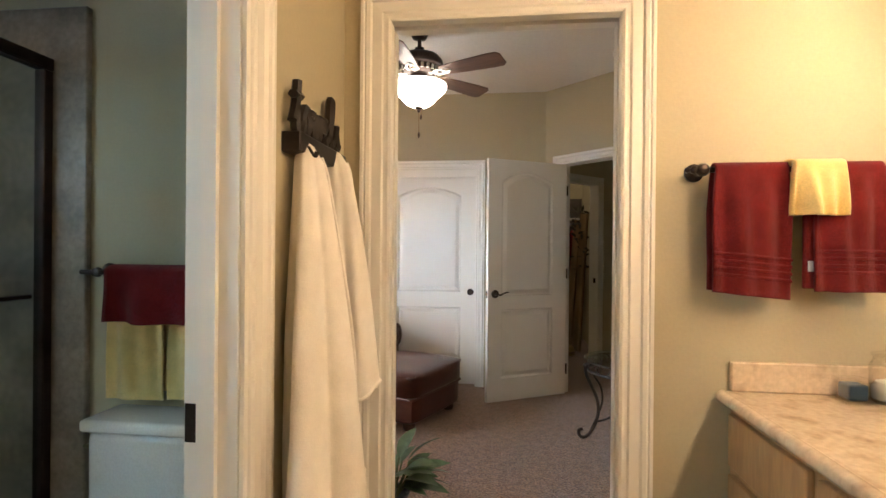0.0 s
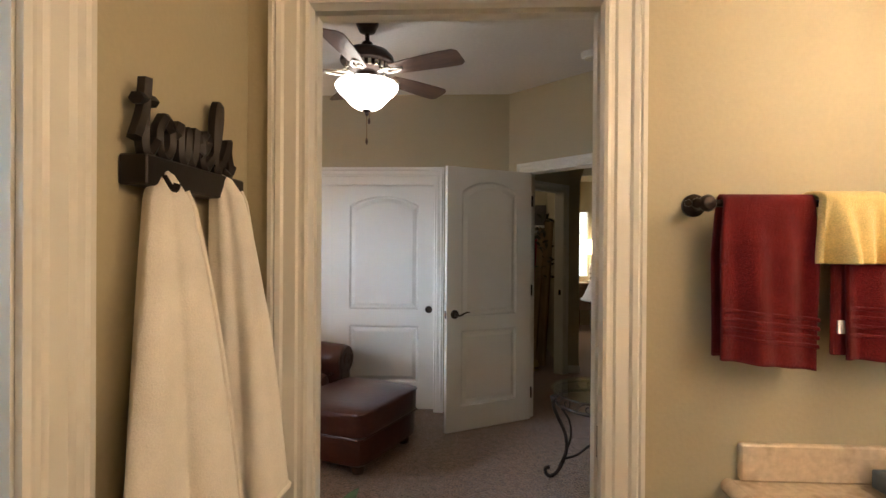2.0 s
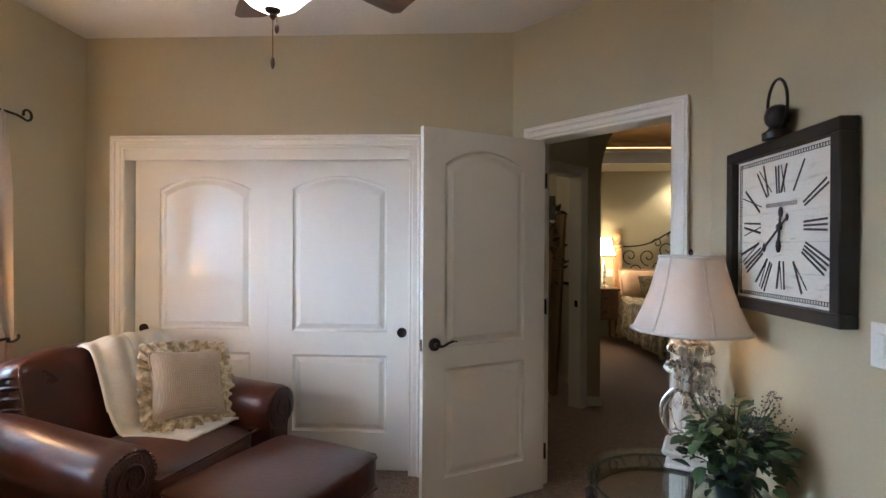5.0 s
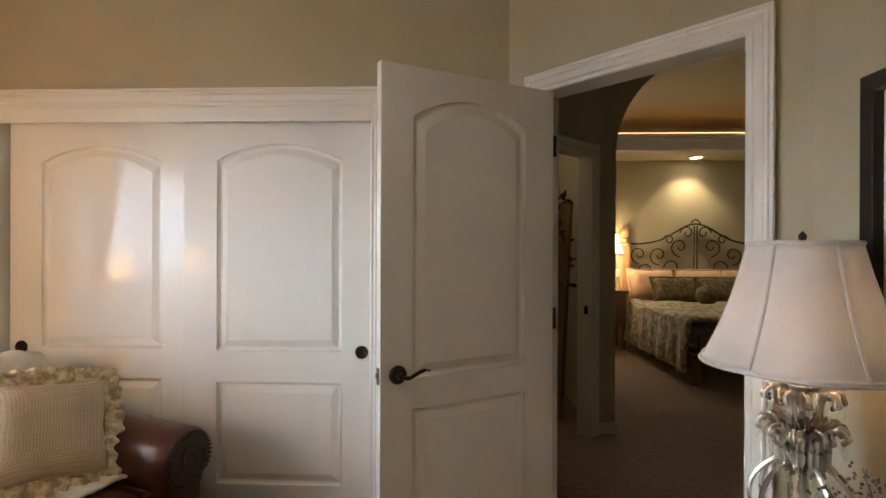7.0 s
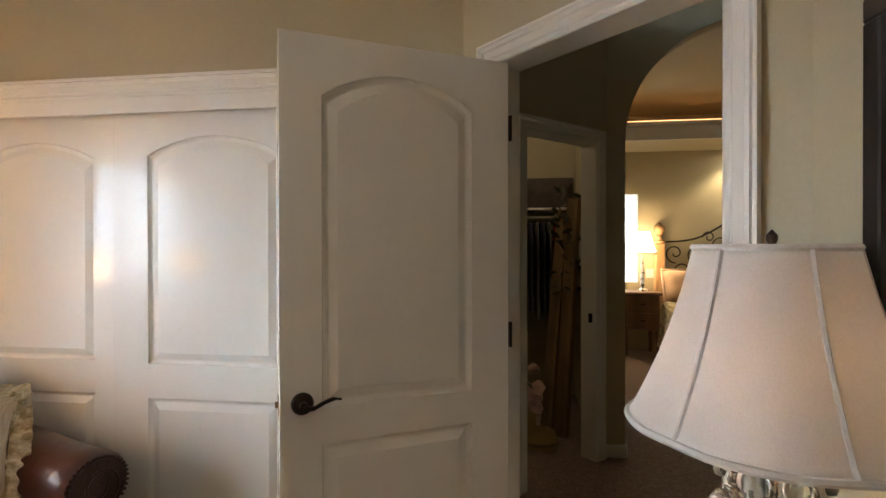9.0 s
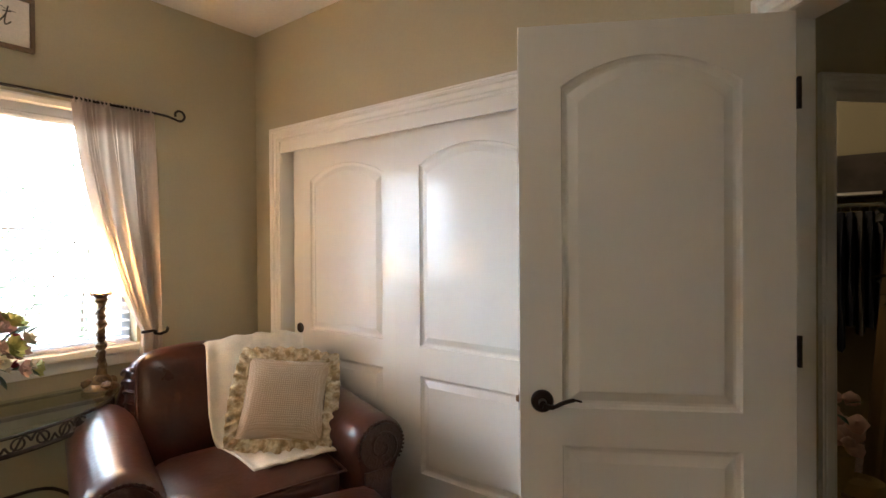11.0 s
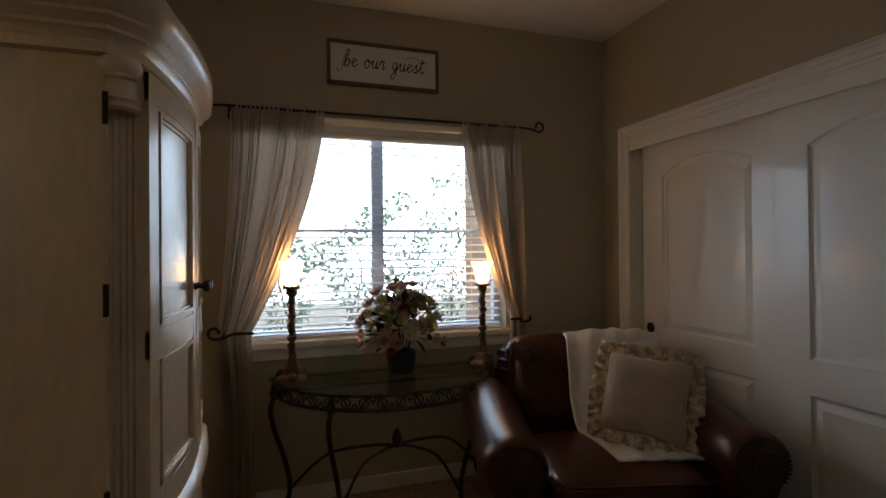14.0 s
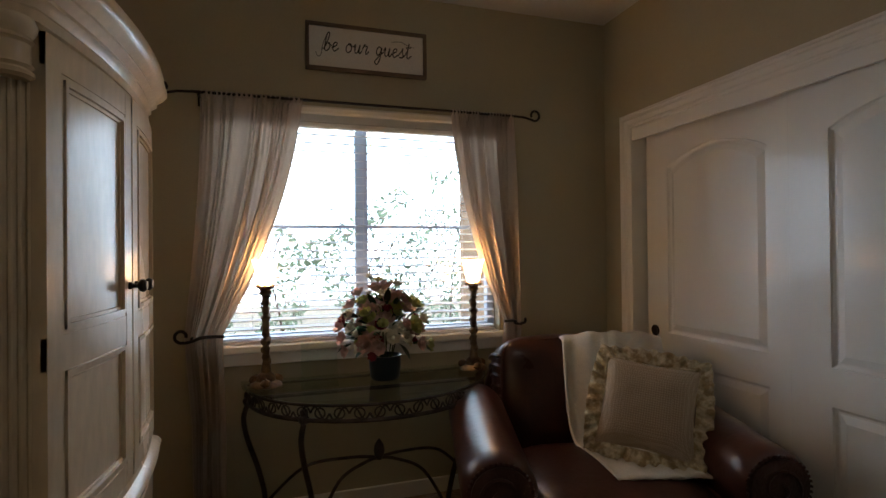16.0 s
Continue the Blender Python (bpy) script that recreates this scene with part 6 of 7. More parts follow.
hedge = tagged(new("shrub_foliage", me), "sunlit green garden shrubs outside the window", "shrub", kind="stuff")
for i in range(14):
    y = 0.9 + i * 0.62
    bm = bmesh.new()
    tube(bm, curve([(-5.2, y, -0.25), (-5.15, y + 0.1, 0.5), (-5.25, y + rnd.uniform(-0.3, 0.3), 1.2), (-5.2, y + rnd.uniform(-0.5, 0.5), 2.0)], 4), [0.022 - 0.0015 * j for j in range(13)], 5)
    tube(bm, curve([(-5.15, y + 0.1, 0.5), (-5.0, y + 0.4, 1.0), (-5.1, y + 0.7, 1.5)], 4), 0.008, 5)
    tagged(part("shrub_stem", bm, FEET), "thin brown garden shrub stem", "shrub", "garden shrub stems")
structure("backdrop", boxed(-16.05, -16, -25, 32, -0.25, 16), glow("bright_hazy_sky", (0.58, 0.79, 1.0), 6.3), "bright hazy sky beyond the garden")

# ---- bathroom ----
van = thing("vanity_cabinet", pose(0.80, YF - 0.005, 0), "honey oak bathroom vanity cabinet", "vanity")
part("body", boxed(0.0, 0.488, -2.4, 0, 0.10, 0.825), OAK, van)
part("toe_kick", boxed(0.06, 0.488, -2.4, 0, 0, 0.10), OAK, van)
for k, (a, b) in enumerate(((-0.43, -0.03), (-0.88, -0.47), (-1.33, -0.92), (-1.78, -1.37))):
    for z0, z1, nm in ((0.645, 0.80, "drawer_front"), (0.13, 0.62, "cabinet_door")):
        bm = boxed(-0.02, -0.001, a, b, z0, z1, bevel=0.004, seg=2)
        d = part(nm, bm, OAK, van)
        if nm == "cabinet_door":
            part("raised_panel", boxed(-0.026, -0.019, a + 0.06, b - 0.06, z0 + 0.06, z1 - 0.06, bevel=0.005), OAK, d)
ct = tagged(part("countertop", bmesh.new(), MARBLE), "beige cultured marble vanity countertop", "countertop")
bm = bmesh.new()
box(bm, 0.772, 1.288, -0.7, YF - 0.002, 0.826, 0.862, bevel=0.012, seg=3)
bm.to_mesh(ct.data)
bm.free()
part("front_edge", tube(bmesh.new(), [(0.776, -0.69, 0.843), (0.776, YF - 0.003, 0.843)], 0.0195, 14), MARBLE, ct, smooth=True)
bs = tagged(part("backsplash", boxed(0.795, 1.288, YF - 0.022, YF - 0.002, 0.8625, 0.952, bevel=0.004), MARBLE), "veined beige marble backsplash", "backsplash")
tagged(part("backsplash", boxed(1.27, 1.288, -0.7, YF - 0.023, 0.8625, 0.952, bevel=0.004), MARBLE), "veined beige marble backsplash", "backsplash")
sk = thing("sink", pose(1.02, 1.00, 0.862), "white oval drop-in porcelain sink", "sink")
part("basin", lathe(bmesh.new(), [(0.175, 0.0), (0.182, 0.008), (0.176, 0.014), (0.165, 0.012), (0.15, 0.004), (0.12, -0.0), (0.0, -0.0)], n=40, sx=0.95, sy=1.2), CERAMIC, sk, smooth=True)
part("drain", lathe(bmesh.new(), [(0.022, 0.001), (0.02, 0.003), (0.0, 0.003)], n=16), CHROME, sk)
ob = thing("glass_votive", pose(1.10, 1.60, 0.862), "square clear glass votive with a blue candle", "candle holder")
bm = bmesh.new()
for a in ((-0.04, -0.034, -0.04, 0.04), (0.034, 0.04, -0.04, 0.04), (-0.034, 0.034, -0.04, -0.034), (-0.034, 0.034, 0.034, 0.04)):
    box(bm, a[0], a[1], a[2], a[3], 0.0, 0.066)
box(bm, -0.034, 0.034, -0.034, 0.034, 0, 0.008)
part("glass_cup", bm, GLASS, ob)
part("candle", boxed(-0.026, 0.026, -0.026, 0.026, 0.0085, 0.052, bevel=0.004), BLUECANDLE, ob, "dark blue candle")
jar = thing("apothecary_jar", pose(1.205, 1.60, 0.862), "clear glass jar with cotton rounds", "jar")
part("glass_body", lathe(bmesh.new(), [(0.05, 0), (0.056, 0.01), (0.056, 0.10), (0.045, 0.122), (0.045, 0.128), (0.043, 0.122), (0.053, 0.10), (0.053, 0.01), (0.0, 0.008)], n=28), GLASS, jar, smooth=True)
part("lid", lathe(bmesh.new(), [(0.0, 0.13), (0.05, 0.13), (0.05, 0.138), (0.02, 0.146), (0.016, 0.158), (0.0, 0.162)], n=24), GLASS, jar, smooth=True)
part("cotton", lathe(bmesh.new(), [(0.0, 0.01), (0.048, 0.01), (0.05, 0.04), (0.04, 0.058), (0.0, 0.062)], n=20), COTTON, jar, smooth=True)
jar2 = thing("trinket_bowl", pose(1.215, 1.46, 0.862), "low green glass bowl with a metal rim", "bowl")
part("bowl", lathe(bmesh.new(), [(0.05, 0), (0.062, 0.008), (0.064, 0.075), (0.061, 0.075), (0.058, 0.01), (0.0, 0.008)], n=28), GREENGLASS, jar2, smooth=True)
part("rim", tube(bmesh.new(), [(0.064 * math.cos(a), 0.064 * math.sin(a), 0.078) for a in [2 * math.pi * i / 32 for i in range(33)]], 0.004, 6), CHROME, jar2)
part("lid_knob", lathe(bmesh.new(), [(0.0, 0.075), (0.055, 0.08), (0.02, 0.095), (0.012, 0.11), (0.0, 0.115)], n=20), CHROME, jar2, smooth=True)
out = thing("wall_outlet", frame_of((XR, 1.60, 1.11), (0, -1), (-1, 0)), "ivory duplex outlet on the wall", "outlet")
part("plate", boxed(-0.037, 0.037, -0.006, 0, -0.06, 0.06, bevel=0.003), PLASTIC, out)
for z in (-0.02, 0.02):
    part("socket", boxed(-0.016, 0.016, -0.008, -0.006, z - 0.013, z + 0.013, bevel=0.002), PLASTIC, out)
mi = thing("vanity_mirror", Matrix.Identity(4), "large frameless vanity mirror", "mirror")
part("mirror_glass", boxed(1.282, 1.289, -0.7, 1.545, 0.98, 1.86, bevel=0.002), MIRROR, mi)
part("edge_clip", boxed(1.278, 1.289, 1.20, 1.22, 1.855, 1.87), CHROME, mi)
vl = thing("vanity_light", pose(XR, 0.27, 1.985), "bronze bath light bar with frosted globe bulbs", "vanity light")
part("backplate", boxed(-0.03, 0, -1.05, 1.05, -0.05, 0.05, bevel=0.006), BRONZE, vl)
# Added unseen plate: keeps the bulbs from overlighting the upper wall.
part("added_light_shield", boxed(-0.15, 0, -1.05, 0.96, 0.054, 0.066, bevel=0.004), BRONZE, vl, "added bronze plate blocking upward bulb light")
for k in range(6):
    y = -0.90 + k * 0.37
    part("socket", lathe(bmesh.new(), [(0.03, 0), (0.03, 0.015), (0.02, 0.02)], n=18), BRONZE, vl).matrix_basis = pose(-0.03, y, 0, 0, -90, 0)
    g = bmesh.new()
    ball(g, (-0.085, y, 0), 0.05, sub=3)
    part("globe_bulb", g, BULB_GLOW, vl, "lit frosted globe bulb", smooth=True)


def hung_towel(name, m, w, front, back, material, label, group="", bands=True, flare=0.0, hem=0.0):
    """A folded towel over a bar at the local origin: hangs along local -z, front towards local -y."""
    t = thing(name, m, label, "towel", group)
    r = 0.017

    def fn(u, v):
        total = front + back + math.pi * r
        s = v * total
        if s < front:
            y, z = -r, -(front - s)
        elif s < front + math.pi * r:
            a = (s - front) / r
            y, z = -r * math.cos(a), r * math.sin(a)
        else:
            y, z = r, -(s - front - math.pi * r)
        drop = min(1, -z / 0.12) if z < 0 else 0
        x = (u - 0.5) * (w + flare * drop * 2) * (1 - 0.03 * (1 - drop))
        fold = drop * (0.009 * math.sin(u * 8 + 1.3) + 0.007 * math.sin(u * 17 + z * 4) + 0.006 * noise.noise(Vector((u * 5, z * 5, w * 20))))
        return Vector((x, y + fold - (0.006 * drop if y < 0 else -0.002), z + (hem * (u - 0.5) if s < front * 0.6 else 0)))

    b = thick(part("cloth", sheet(bmesh.new(), fn, 36, 90), material, t, smooth=True), 0.009)
    if bands:
        for k in range(4):
            zz = -front + 0.055 + k * 0.02

            def bfn(u, v, zz=zz):
                p = fn(u, max(0.0, (front + zz) / (front + back + math.pi * r)))
                a = 2 * math.pi * v
                return p + Vector((0, -0.006 + 0.004 * math.cos(a), 0.005 * math.sin(a)))
            part("woven_band", sheet(bmesh.new(), bfn, 36, 8), material, t, smooth=True)
    return t


bar = thing("towel_bar", Matrix.Identity(4), "oil-rubbed bronze towel bar", "towel bar", "towel bars")
part("bar", tube(bmesh.new(), [(0.66, 1.60, 1.527), (1.225, 1.60, 1.527)], 0.0085, 12), BRONZE, bar, smooth=True)
for x, s in ((0.685, -1), (1.20, 1)):
    bm = bmesh.new()
    lathe(bm, [(0.028, 0), (0.028, 0.008), (0.016, 0.016), (0.011, 0.03), (0.011, 0.06), (0.018, 0.068), (0.02, 0.08), (0.014, 0.092), (0.0, 0.094)], n=20)
    bmesh.ops.transform(bm, matrix=pose(x, YF - 0.001, 1.527, 90), verts=bm.verts)
    ball(bm, (x + s * 0.022, 1.60, 1.527), 0.013, sub=2)
    ball(bm, (x + s * 0.042, 1.60, 1.527), 0.009, sub=2)
    part("post", bm, BRONZE, bar, smooth=True)
hung_towel("bath_towel", pose(0.815, 1.60, 1.527), 0.205, 0.368, 0.355, REDTOWEL, "dark red terry towel with banded hem on a bar", "red towels", flare=0.003, hem=-0.02)
t2 = hung_towel("bath_towel", pose(1.08, 1.60, 1.527), 0.175, 0.352, 0.345, REDTOWEL, "dark red terry towel hanging skewed on a bar", "red towels", flare=0.008)
part("rear_fold", boxed(-0.118, -0.05, -0.006, 0.006, -0.345, -0.02, bevel=0.004), REDTOWEL, t2)
part("care_tag", boxed(-0.107, -0.088, -0.0095, -0.0065, -0.295, -0.265), TAG, t2, "small white care tag")
hung_towel("wash_cloth", pose(0.98, 1.598, 1.533) @ Matrix.Scale(2.4, 4, (0, 1, 0)), 0.135, 0.142, 0.135, YELTOWEL, "pale yellow folded washcloth over red towels", bands=False, flare=0.004)

# lettered hook rack with hanging towels
hk = thing("towel_hook_rack", frame_of((-0.43, 1.335, 1.508), (0, 1), (1, 0)), "black iron hook rack with cut-out towels lettering", "hook rack")
part("shelf_box", boxed(-0.145, 0.21, -0.05, -0.001, 0.012, 0.062, bevel=0.003), BLACKMETAL, hk)
for bm in script("towels", 0.335, 0.071, 0.0108, 1.25, 0.05):
    bmesh.ops.translate(bm, vec=(0.022, -0.028, 0.066), verts=bm.verts)
    part("letter", bm, BLACKMETAL, hk, "thick black script letter", smooth=True)
for x in (-0.10, 0.125):
    bm = bmesh.new()
    tube(bm, curve([(x, -0.05, 0.03), (x, -0.062, 0.012), (x, -0.070, 0.008), (x, -0.074, 0.018)], 5), 0.006, 8)
    part("hook", bm, BLACKMETAL, hk, smooth=True)


def hanging_bath_towel(y0, z0, drop, y_lo, y_hi, bulge, label, seed, folds):
    """A towel gathered on a hook, fanning out downwards in deep folds."""
    t = thing("hand_towel", Matrix.Identity(4), label, "towel", "cream towels on hooks")

    def fn(u, v):
        k = v ** 0.75
        a = 2 * math.pi * u
        yc = y0 + ((y_lo + y_hi) / 2 - y0) * k
        hw = 0.028 + ((y_hi - y_lo) / 2 - 0.028) * k
        xw = 0.026 + (bulge - 0.026) * k
        if v < 0.05:
            hw, xw = hw * math.sqrt(v / 0.05 + 0.01), xw * math.sqrt(v / 0.05 + 0.2)
        f = 1 + (0.08 + 0.24 * k) * math.sin(a * folds + seed + 1.2 * v) + 0.12 * k * math.sin(a * 7 + 3 * seed + 2 * v) + 0.10 * noise.noise(Vector((math.cos(a) * 2.5, math.sin(a) * 2.5, v * 2 + seed * 5)))
        z = z0 - drop * v + 0.02 * math.sin(a * 3 + seed) * v
        x = -0.425 + 0.012 + xw + xw * f * math.cos(a) * 0.95
        return Vector((max(-0.424, x), yc + hw * f * math.sin(a), z + (0.012 * math.cos(a) if v < 0.02 else 0)))

    part("cloth", sheet(bmesh.new(), fn, 120, 60), WHITETOWEL, t, smooth=True)
    edge = [fn(u / 120, 1.0) for u in range(121)]
    part("hem", tube(bmesh.new(), edge, 0.006, 6), WHITETOWEL, t)
    bm = bmesh.new()
    seam = [fn(0.06 + 0.02 * math.sin(v * 0.3), v / 30) + Vector((0.004, 0, 0)) for v in range(1, 31)]
    part("selvedge", tube(bm, seam, 0.005, 6), WHITETOWEL, t)


hanging_bath_towel(1.245, 1.545, 0.90, 1.07, 1.43, 0.088, "long cream terry towel hanging from an iron hook", 0.6, 4)
hanging_bath_towel(1.462, 1.562, 0.69, 1.43, 1.615, 0.074, "shorter cream terry towel on the second hook", 2.1, 3)

# ---- toilet room ----
bar2 = thing("towel_bar", Matrix.Identity(4), "dark bronze towel bar in the toilet room", "towel bar", "towel bars")
part("bar", tube(bmesh.new(), [(-1.335, 1.61, 1.197), (-0.66, 1.61, 1.197)], 0.0085, 12), BRONZE, bar2, smooth=True)
for x in (-1.275, -0.70):
    bm = bmesh.new()
    lathe(bm, [(0.03, 0), (0.03, 0.008), (0.018, 0.018), (0.012, 0.03), (0.012, 0.05), (0.018, 0.06), (0.014, 0.075), (0.0, 0.078)], n=20)
    bmesh.ops.transform(bm, matrix=pose(x, YF - 0.001, 1.197, 90), verts=bm.verts)
    part("post", bm, BRONZE, bar2, smooth=True)
hung_towel("bath_towel", pose(-1.125, 1.61, 1.197) @ Matrix.Scale(0.6, 4, (0, 1, 0)), 0.205, 0.425, 0.4, YELTOWEL, "pale yellow terry towel under a dark red towel", "yellow towels", bands=False)
hung_towel("bath_towel", pose(-0.885, 1.61, 1.197) @ Matrix.Scale(0.6, 4, (0, 1, 0)), 0.24, 0.42, 0.4, YELTOWEL, "pale yellow terry towel under a dark red towel", "yellow towels", bands=False)
hung_towel("bath_towel", pose(-0.975, 1.61, 1.204) @ Matrix.Scale(2.6, 4, (0, 1, 0)), 0.47, 0.168, 0.16, REDTOWEL, "dark red towel folded over two yellow towels", bands=False)
to = thing("toilet", pose(-0.985, 1.655, 0), "white porcelain toilet with a lidded tank", "toilet")
bm = boxed(-0.225, 0.225, -0.165, 0.0, 0.38, 0.695, bevel=0.025, seg=3)
part("tank", bm, CERAMIC, to, smooth=True)
bm = boxed(-0.238, 0.238, -0.182, 0.005, 0.697, 0.738, bevel=0.014, seg=3)
part("tank_lid", bm, CERAMIC, to, smooth=True)
part("flush_lever", tube(bmesh.new(), [(-0.226, -0.14, 0.64), (-0.245, -0.14, 0.64), (-0.245, -0.08, 0.632)], 0.008, 8), CHROME, to, smooth=True)
part("bowl", lathe(bmesh.new(), [(0.10, 0), (0.11, 0.02), (0.10, 0.12), (0.15, 0.30), (0.185, 0.38), (0.19, 0.40), (0.0, 0.40)], 0, -0.42, 32, 0, 1, 1.3), CERAMIC, to, smooth=True)
part("seat_lid", lathe(bmesh.new(), [(0.19, 0.402), (0.192, 0.42), (0.18, 0.43), (0.0, 0.432)], 0, -0.42, 32, 0, 1, 1.3), CERAMIC, to, smooth=True)
# shower
bm = bmesh.new()
box(bm, -2.5, -1.352, YF - 0.028, YF - 0.0005, 0, 2.13, bevel=0.004)
structure("wall_tile", bm, TILE, "brown travertine shower wall")
she = thing("shower_enclosure", Matrix.Identity(4), "bronze-framed glass shower enclosure", "shower")
bm = bmesh.new()
box(bm, -1.52, -1.475, -0.2, 1.646, 1.90, 1.945, bevel=0.004)
part("head_rail", bm, BRONZE, she)
part("wall_post", boxed(-1.52, -1.48, 1.61, 1.6465, 0.10, 1.90, bevel=0.003), BRONZE, she)
part("door_stile", boxed(-1.512, -1.488, 1.10, 1.13, 0.10, 1.90), BRONZE, she)
p = part("glass_panel", boxed(-1.503, -1.497, -0.2, 1.61, 0.10, 1.90), TABLEGLASS, she)
part("pull_bar", tube(bmesh.new(), [(-1.47, 1.20, 1.115), (-1.47, 1.55, 1.115)], 0.008, 8), BRONZE, she, smooth=True)
part("curb", boxed(-1.56, -1.44, -0.2, 1.647, 0, 0.10), TILE, she)

# ---- far bedroom ----
bed = thing("bed", pose(3.60, 9.92, 0), "wooden post bed with an iron scroll headboard and floral quilt", "bed")
part("mattress", soft_box(bmesh.new(), -0.93, 0.93, -2.2, -0.05, 0.30, 0.60, 0.03, n=5), WHITECLOTH, bed, smooth=True)


def quilt_fn(u, v):
    y = -2.28 + 1.85 * v
    s = (u - 0.5) * 2
    w = 1.06
    if abs(s) < 0.62:
        x, z = s / 0.62 * w, 0.66
    else:
        k = (abs(s) - 0.62) / 0.38
        x, z = math.copysign(w + 0.05 * k + 0.025 * math.sin(v * 40) * k, s), 0.66 - 0.53 * k
    return Vector((x, y, z + 0.035 * noise.noise(Vector((u * 8, v * 8, 2)))))


thick(part("quilt", sheet(bmesh.new(), quilt_fn, 50, 40), QUILT, bed, "ruffled floral quilt", smooth=True), 0.03)
for x in (-1.0, 1.0):
    h = 1.71
    bm = bmesh.new()
    box(bm, x - 0.06, x + 0.06, -0.08, 0.04, 0, h - 0.30, bevel=0.006)
    lathe(bm, [(0.05, h - 0.30), (0.08, h - 0.285), (0.08, h - 0.265), (0.045, h - 0.24), (0.05, h - 0.21), (0.03, h - 0.18), (0.055, h - 0.15), (0.075, h - 0.11), (0.07, h - 0.07), (0.035, h - 0.03), (0.0, h)], x, -0.02, 18)
    part("post", bm, OAK, bed, "turned bed post", smooth=True)
    part("foot_leg", boxed(x - 0.05, x + 0.05, -2.29, -2.19, 0, 0.32, bevel=0.006), BEDWOOD, bed)
part("side_rail", boxed(-1.0, -0.96, -2.25, 0.0, 0.25, 0.36), BEDWOOD, bed)
part("foot_rail", boxed(-0.95, 0.95, -2.26, -2.20, 0.25, 0.5), BEDWOOD, bed)
bm = bmesh.new()
tube(bm, [(x, -0.02, 1.44 + 0.29 * math.exp(-(x / 0.40) ** 2)) for x in [-0.95 + 0.05 * i for i in range(39)]], 0.013, 6)
for sd_ in (-1, 1):
    for cx, cz, r, a0, a1 in ((0.22, 1.40, 0.14, -1.6, 6.2), (0.52, 1.28, 0.14, -1.6, 6.2), (0.80, 1.29, 0.13, -1.6, 6.2), (0.12, 1.60, 0.10, 0, 7.0), (0.38, 1.50, 0.08, 0, 7.0), (0.33, 1.10, 0.12, 0, 6.0), (0.70, 1.06, 0.11, 0, 6.0)):
        tube(bm, [(sd_ * x, -0.02, z) for x, z in spiral(cx, cz, r, 0.02, a0, a1, 26)], 0.009, 5)
    tube(bm, [(sd_ * 0.02, -0.02, 0.7), (sd_ * 0.02, -0.02, 1.70)], 0.009, 5)
tube(bm, [(x, -0.02, 1.74 + 0.05 * math.cos(x / 0.07 * 1.57)) for x in [-0.07 + 0.01 * i for i in range(15)]], 0.010, 6)
tube(bm, [(-0.95, -0.02, 0.92), (0.95, -0.02, 0.92)], 0.010, 6)
part("headboard", bm, BLACKMETAL, bed, "scrolled dark iron headboard")


def bed_pillow(name, m, w, h, t, material, label):
    o = thing(name, m, label, "pillow", "bed pillows")
    part("cover", pillow_bm(w, h, t, 10), material, o, smooth=True)
    bm = bmesh.new()
    tube(bm, [(a * w * 0.5, b * h * 0.5, 0) for a, b in ((-1, -1), (1, -1), (1, 1), (-1, 1), (-1, -1))], 0.018, 6)
    part("edging", bm, material, o)


for x in (2.88, 3.55, 4.15):
    bed_pillow("bed_pillow", pose(x, 9.62, 0.87, 66, 0, 0), 0.62, 0.46, 0.18, SHAM, "peach striped pillow sham against the headboard")
bed_pillow("bed_pillow", pose(3.12, 9.42, 0.82, 58, 0, 4), 0.62, 0.38, 0.16, OLIVE, "olive brocade pillow in front of the shams")
bed_pillow("bed_pillow", pose(3.72, 9.42, 0.82, 58, 0, -3), 0.58, 0.38, 0.16, OLIVE, "olive brocade pillow in front of the shams")
bol = thing("bolster", pose(3.42, 9.15, 0.78), "round grey-green bolster pillow on the bed", "pillow")
bm = bmesh.new()
ball(bm, (0, 0, 0), 0.13, sx=1.1, sub=3, rough=0.1)
part("cover", bm, OLIVE, bol, smooth=True)
ns = thing("nightstand", pose(2.28, 9.66, 0) @ Matrix.Diagonal((1, 1, 1.1, 1)), "brown wooden nightstand with a drawer", "nightstand")
part("top", boxed(-0.24, 0.24, -0.22, 0.22, 0.70, 0.735, bevel=0.008), BEDWOOD, ns)
part("body", boxed(-0.21, 0.21, -0.19, 0.19, 0.30, 0.70), BEDWOOD, ns)
for z in (0.33, 0.52):
    d = part("drawer_front", boxed(-0.19, 0.19, -0.205, -0.19, z, z + 0.165, bevel=0.004), BEDWOOD, ns)
    part("pull", boxed(-0.03, 0.03, -0.222, -0.205, z + 0.075, z + 0.09), BRONZE, d)
for x in (-0.19, 0.19):
    for y in (-0.17, 0.17):
        part("leg", lathe(bmesh.new(), [(0.015, 0), (0.02, 0.1), (0.028, 0.3)], x, y, 10), BEDWOOD, ns)
bl = thing("bedside_lamp", pose(2.33, 9.66, 0.8095), "crystal bedside lamp with a lit fringed shade", "table lamp")
part("base", lathe(bmesh.new(), [(0.07, 0), (0.065, 0.02), (0.02, 0.04), (0.03, 0.10), (0.018, 0.14), (0.032, 0.2), (0.018, 0.26), (0.03, 0.32), (0.01, 0.36), (0.01, 0.45)], n=16), SILVER, bl, smooth=True)
part("shade", bell([(0.165, 0.50), (0.15, 0.54), (0.125, 0.62), (0.10, 0.70), (0.09, 0.76)], 36, 8), BEDLAMP_GLOW, bl, "glowing cream fringed shade", smooth=True)
bm = bmesh.new()
for i in range(40):
    a = 2 * math.pi * i / 40
    tube(bm, [(0.164 * math.cos(a), 0.164 * math.sin(a), 0.505), (0.166 * math.cos(a), 0.166 * math.sin(a), 0.465)], 0.003, 4)
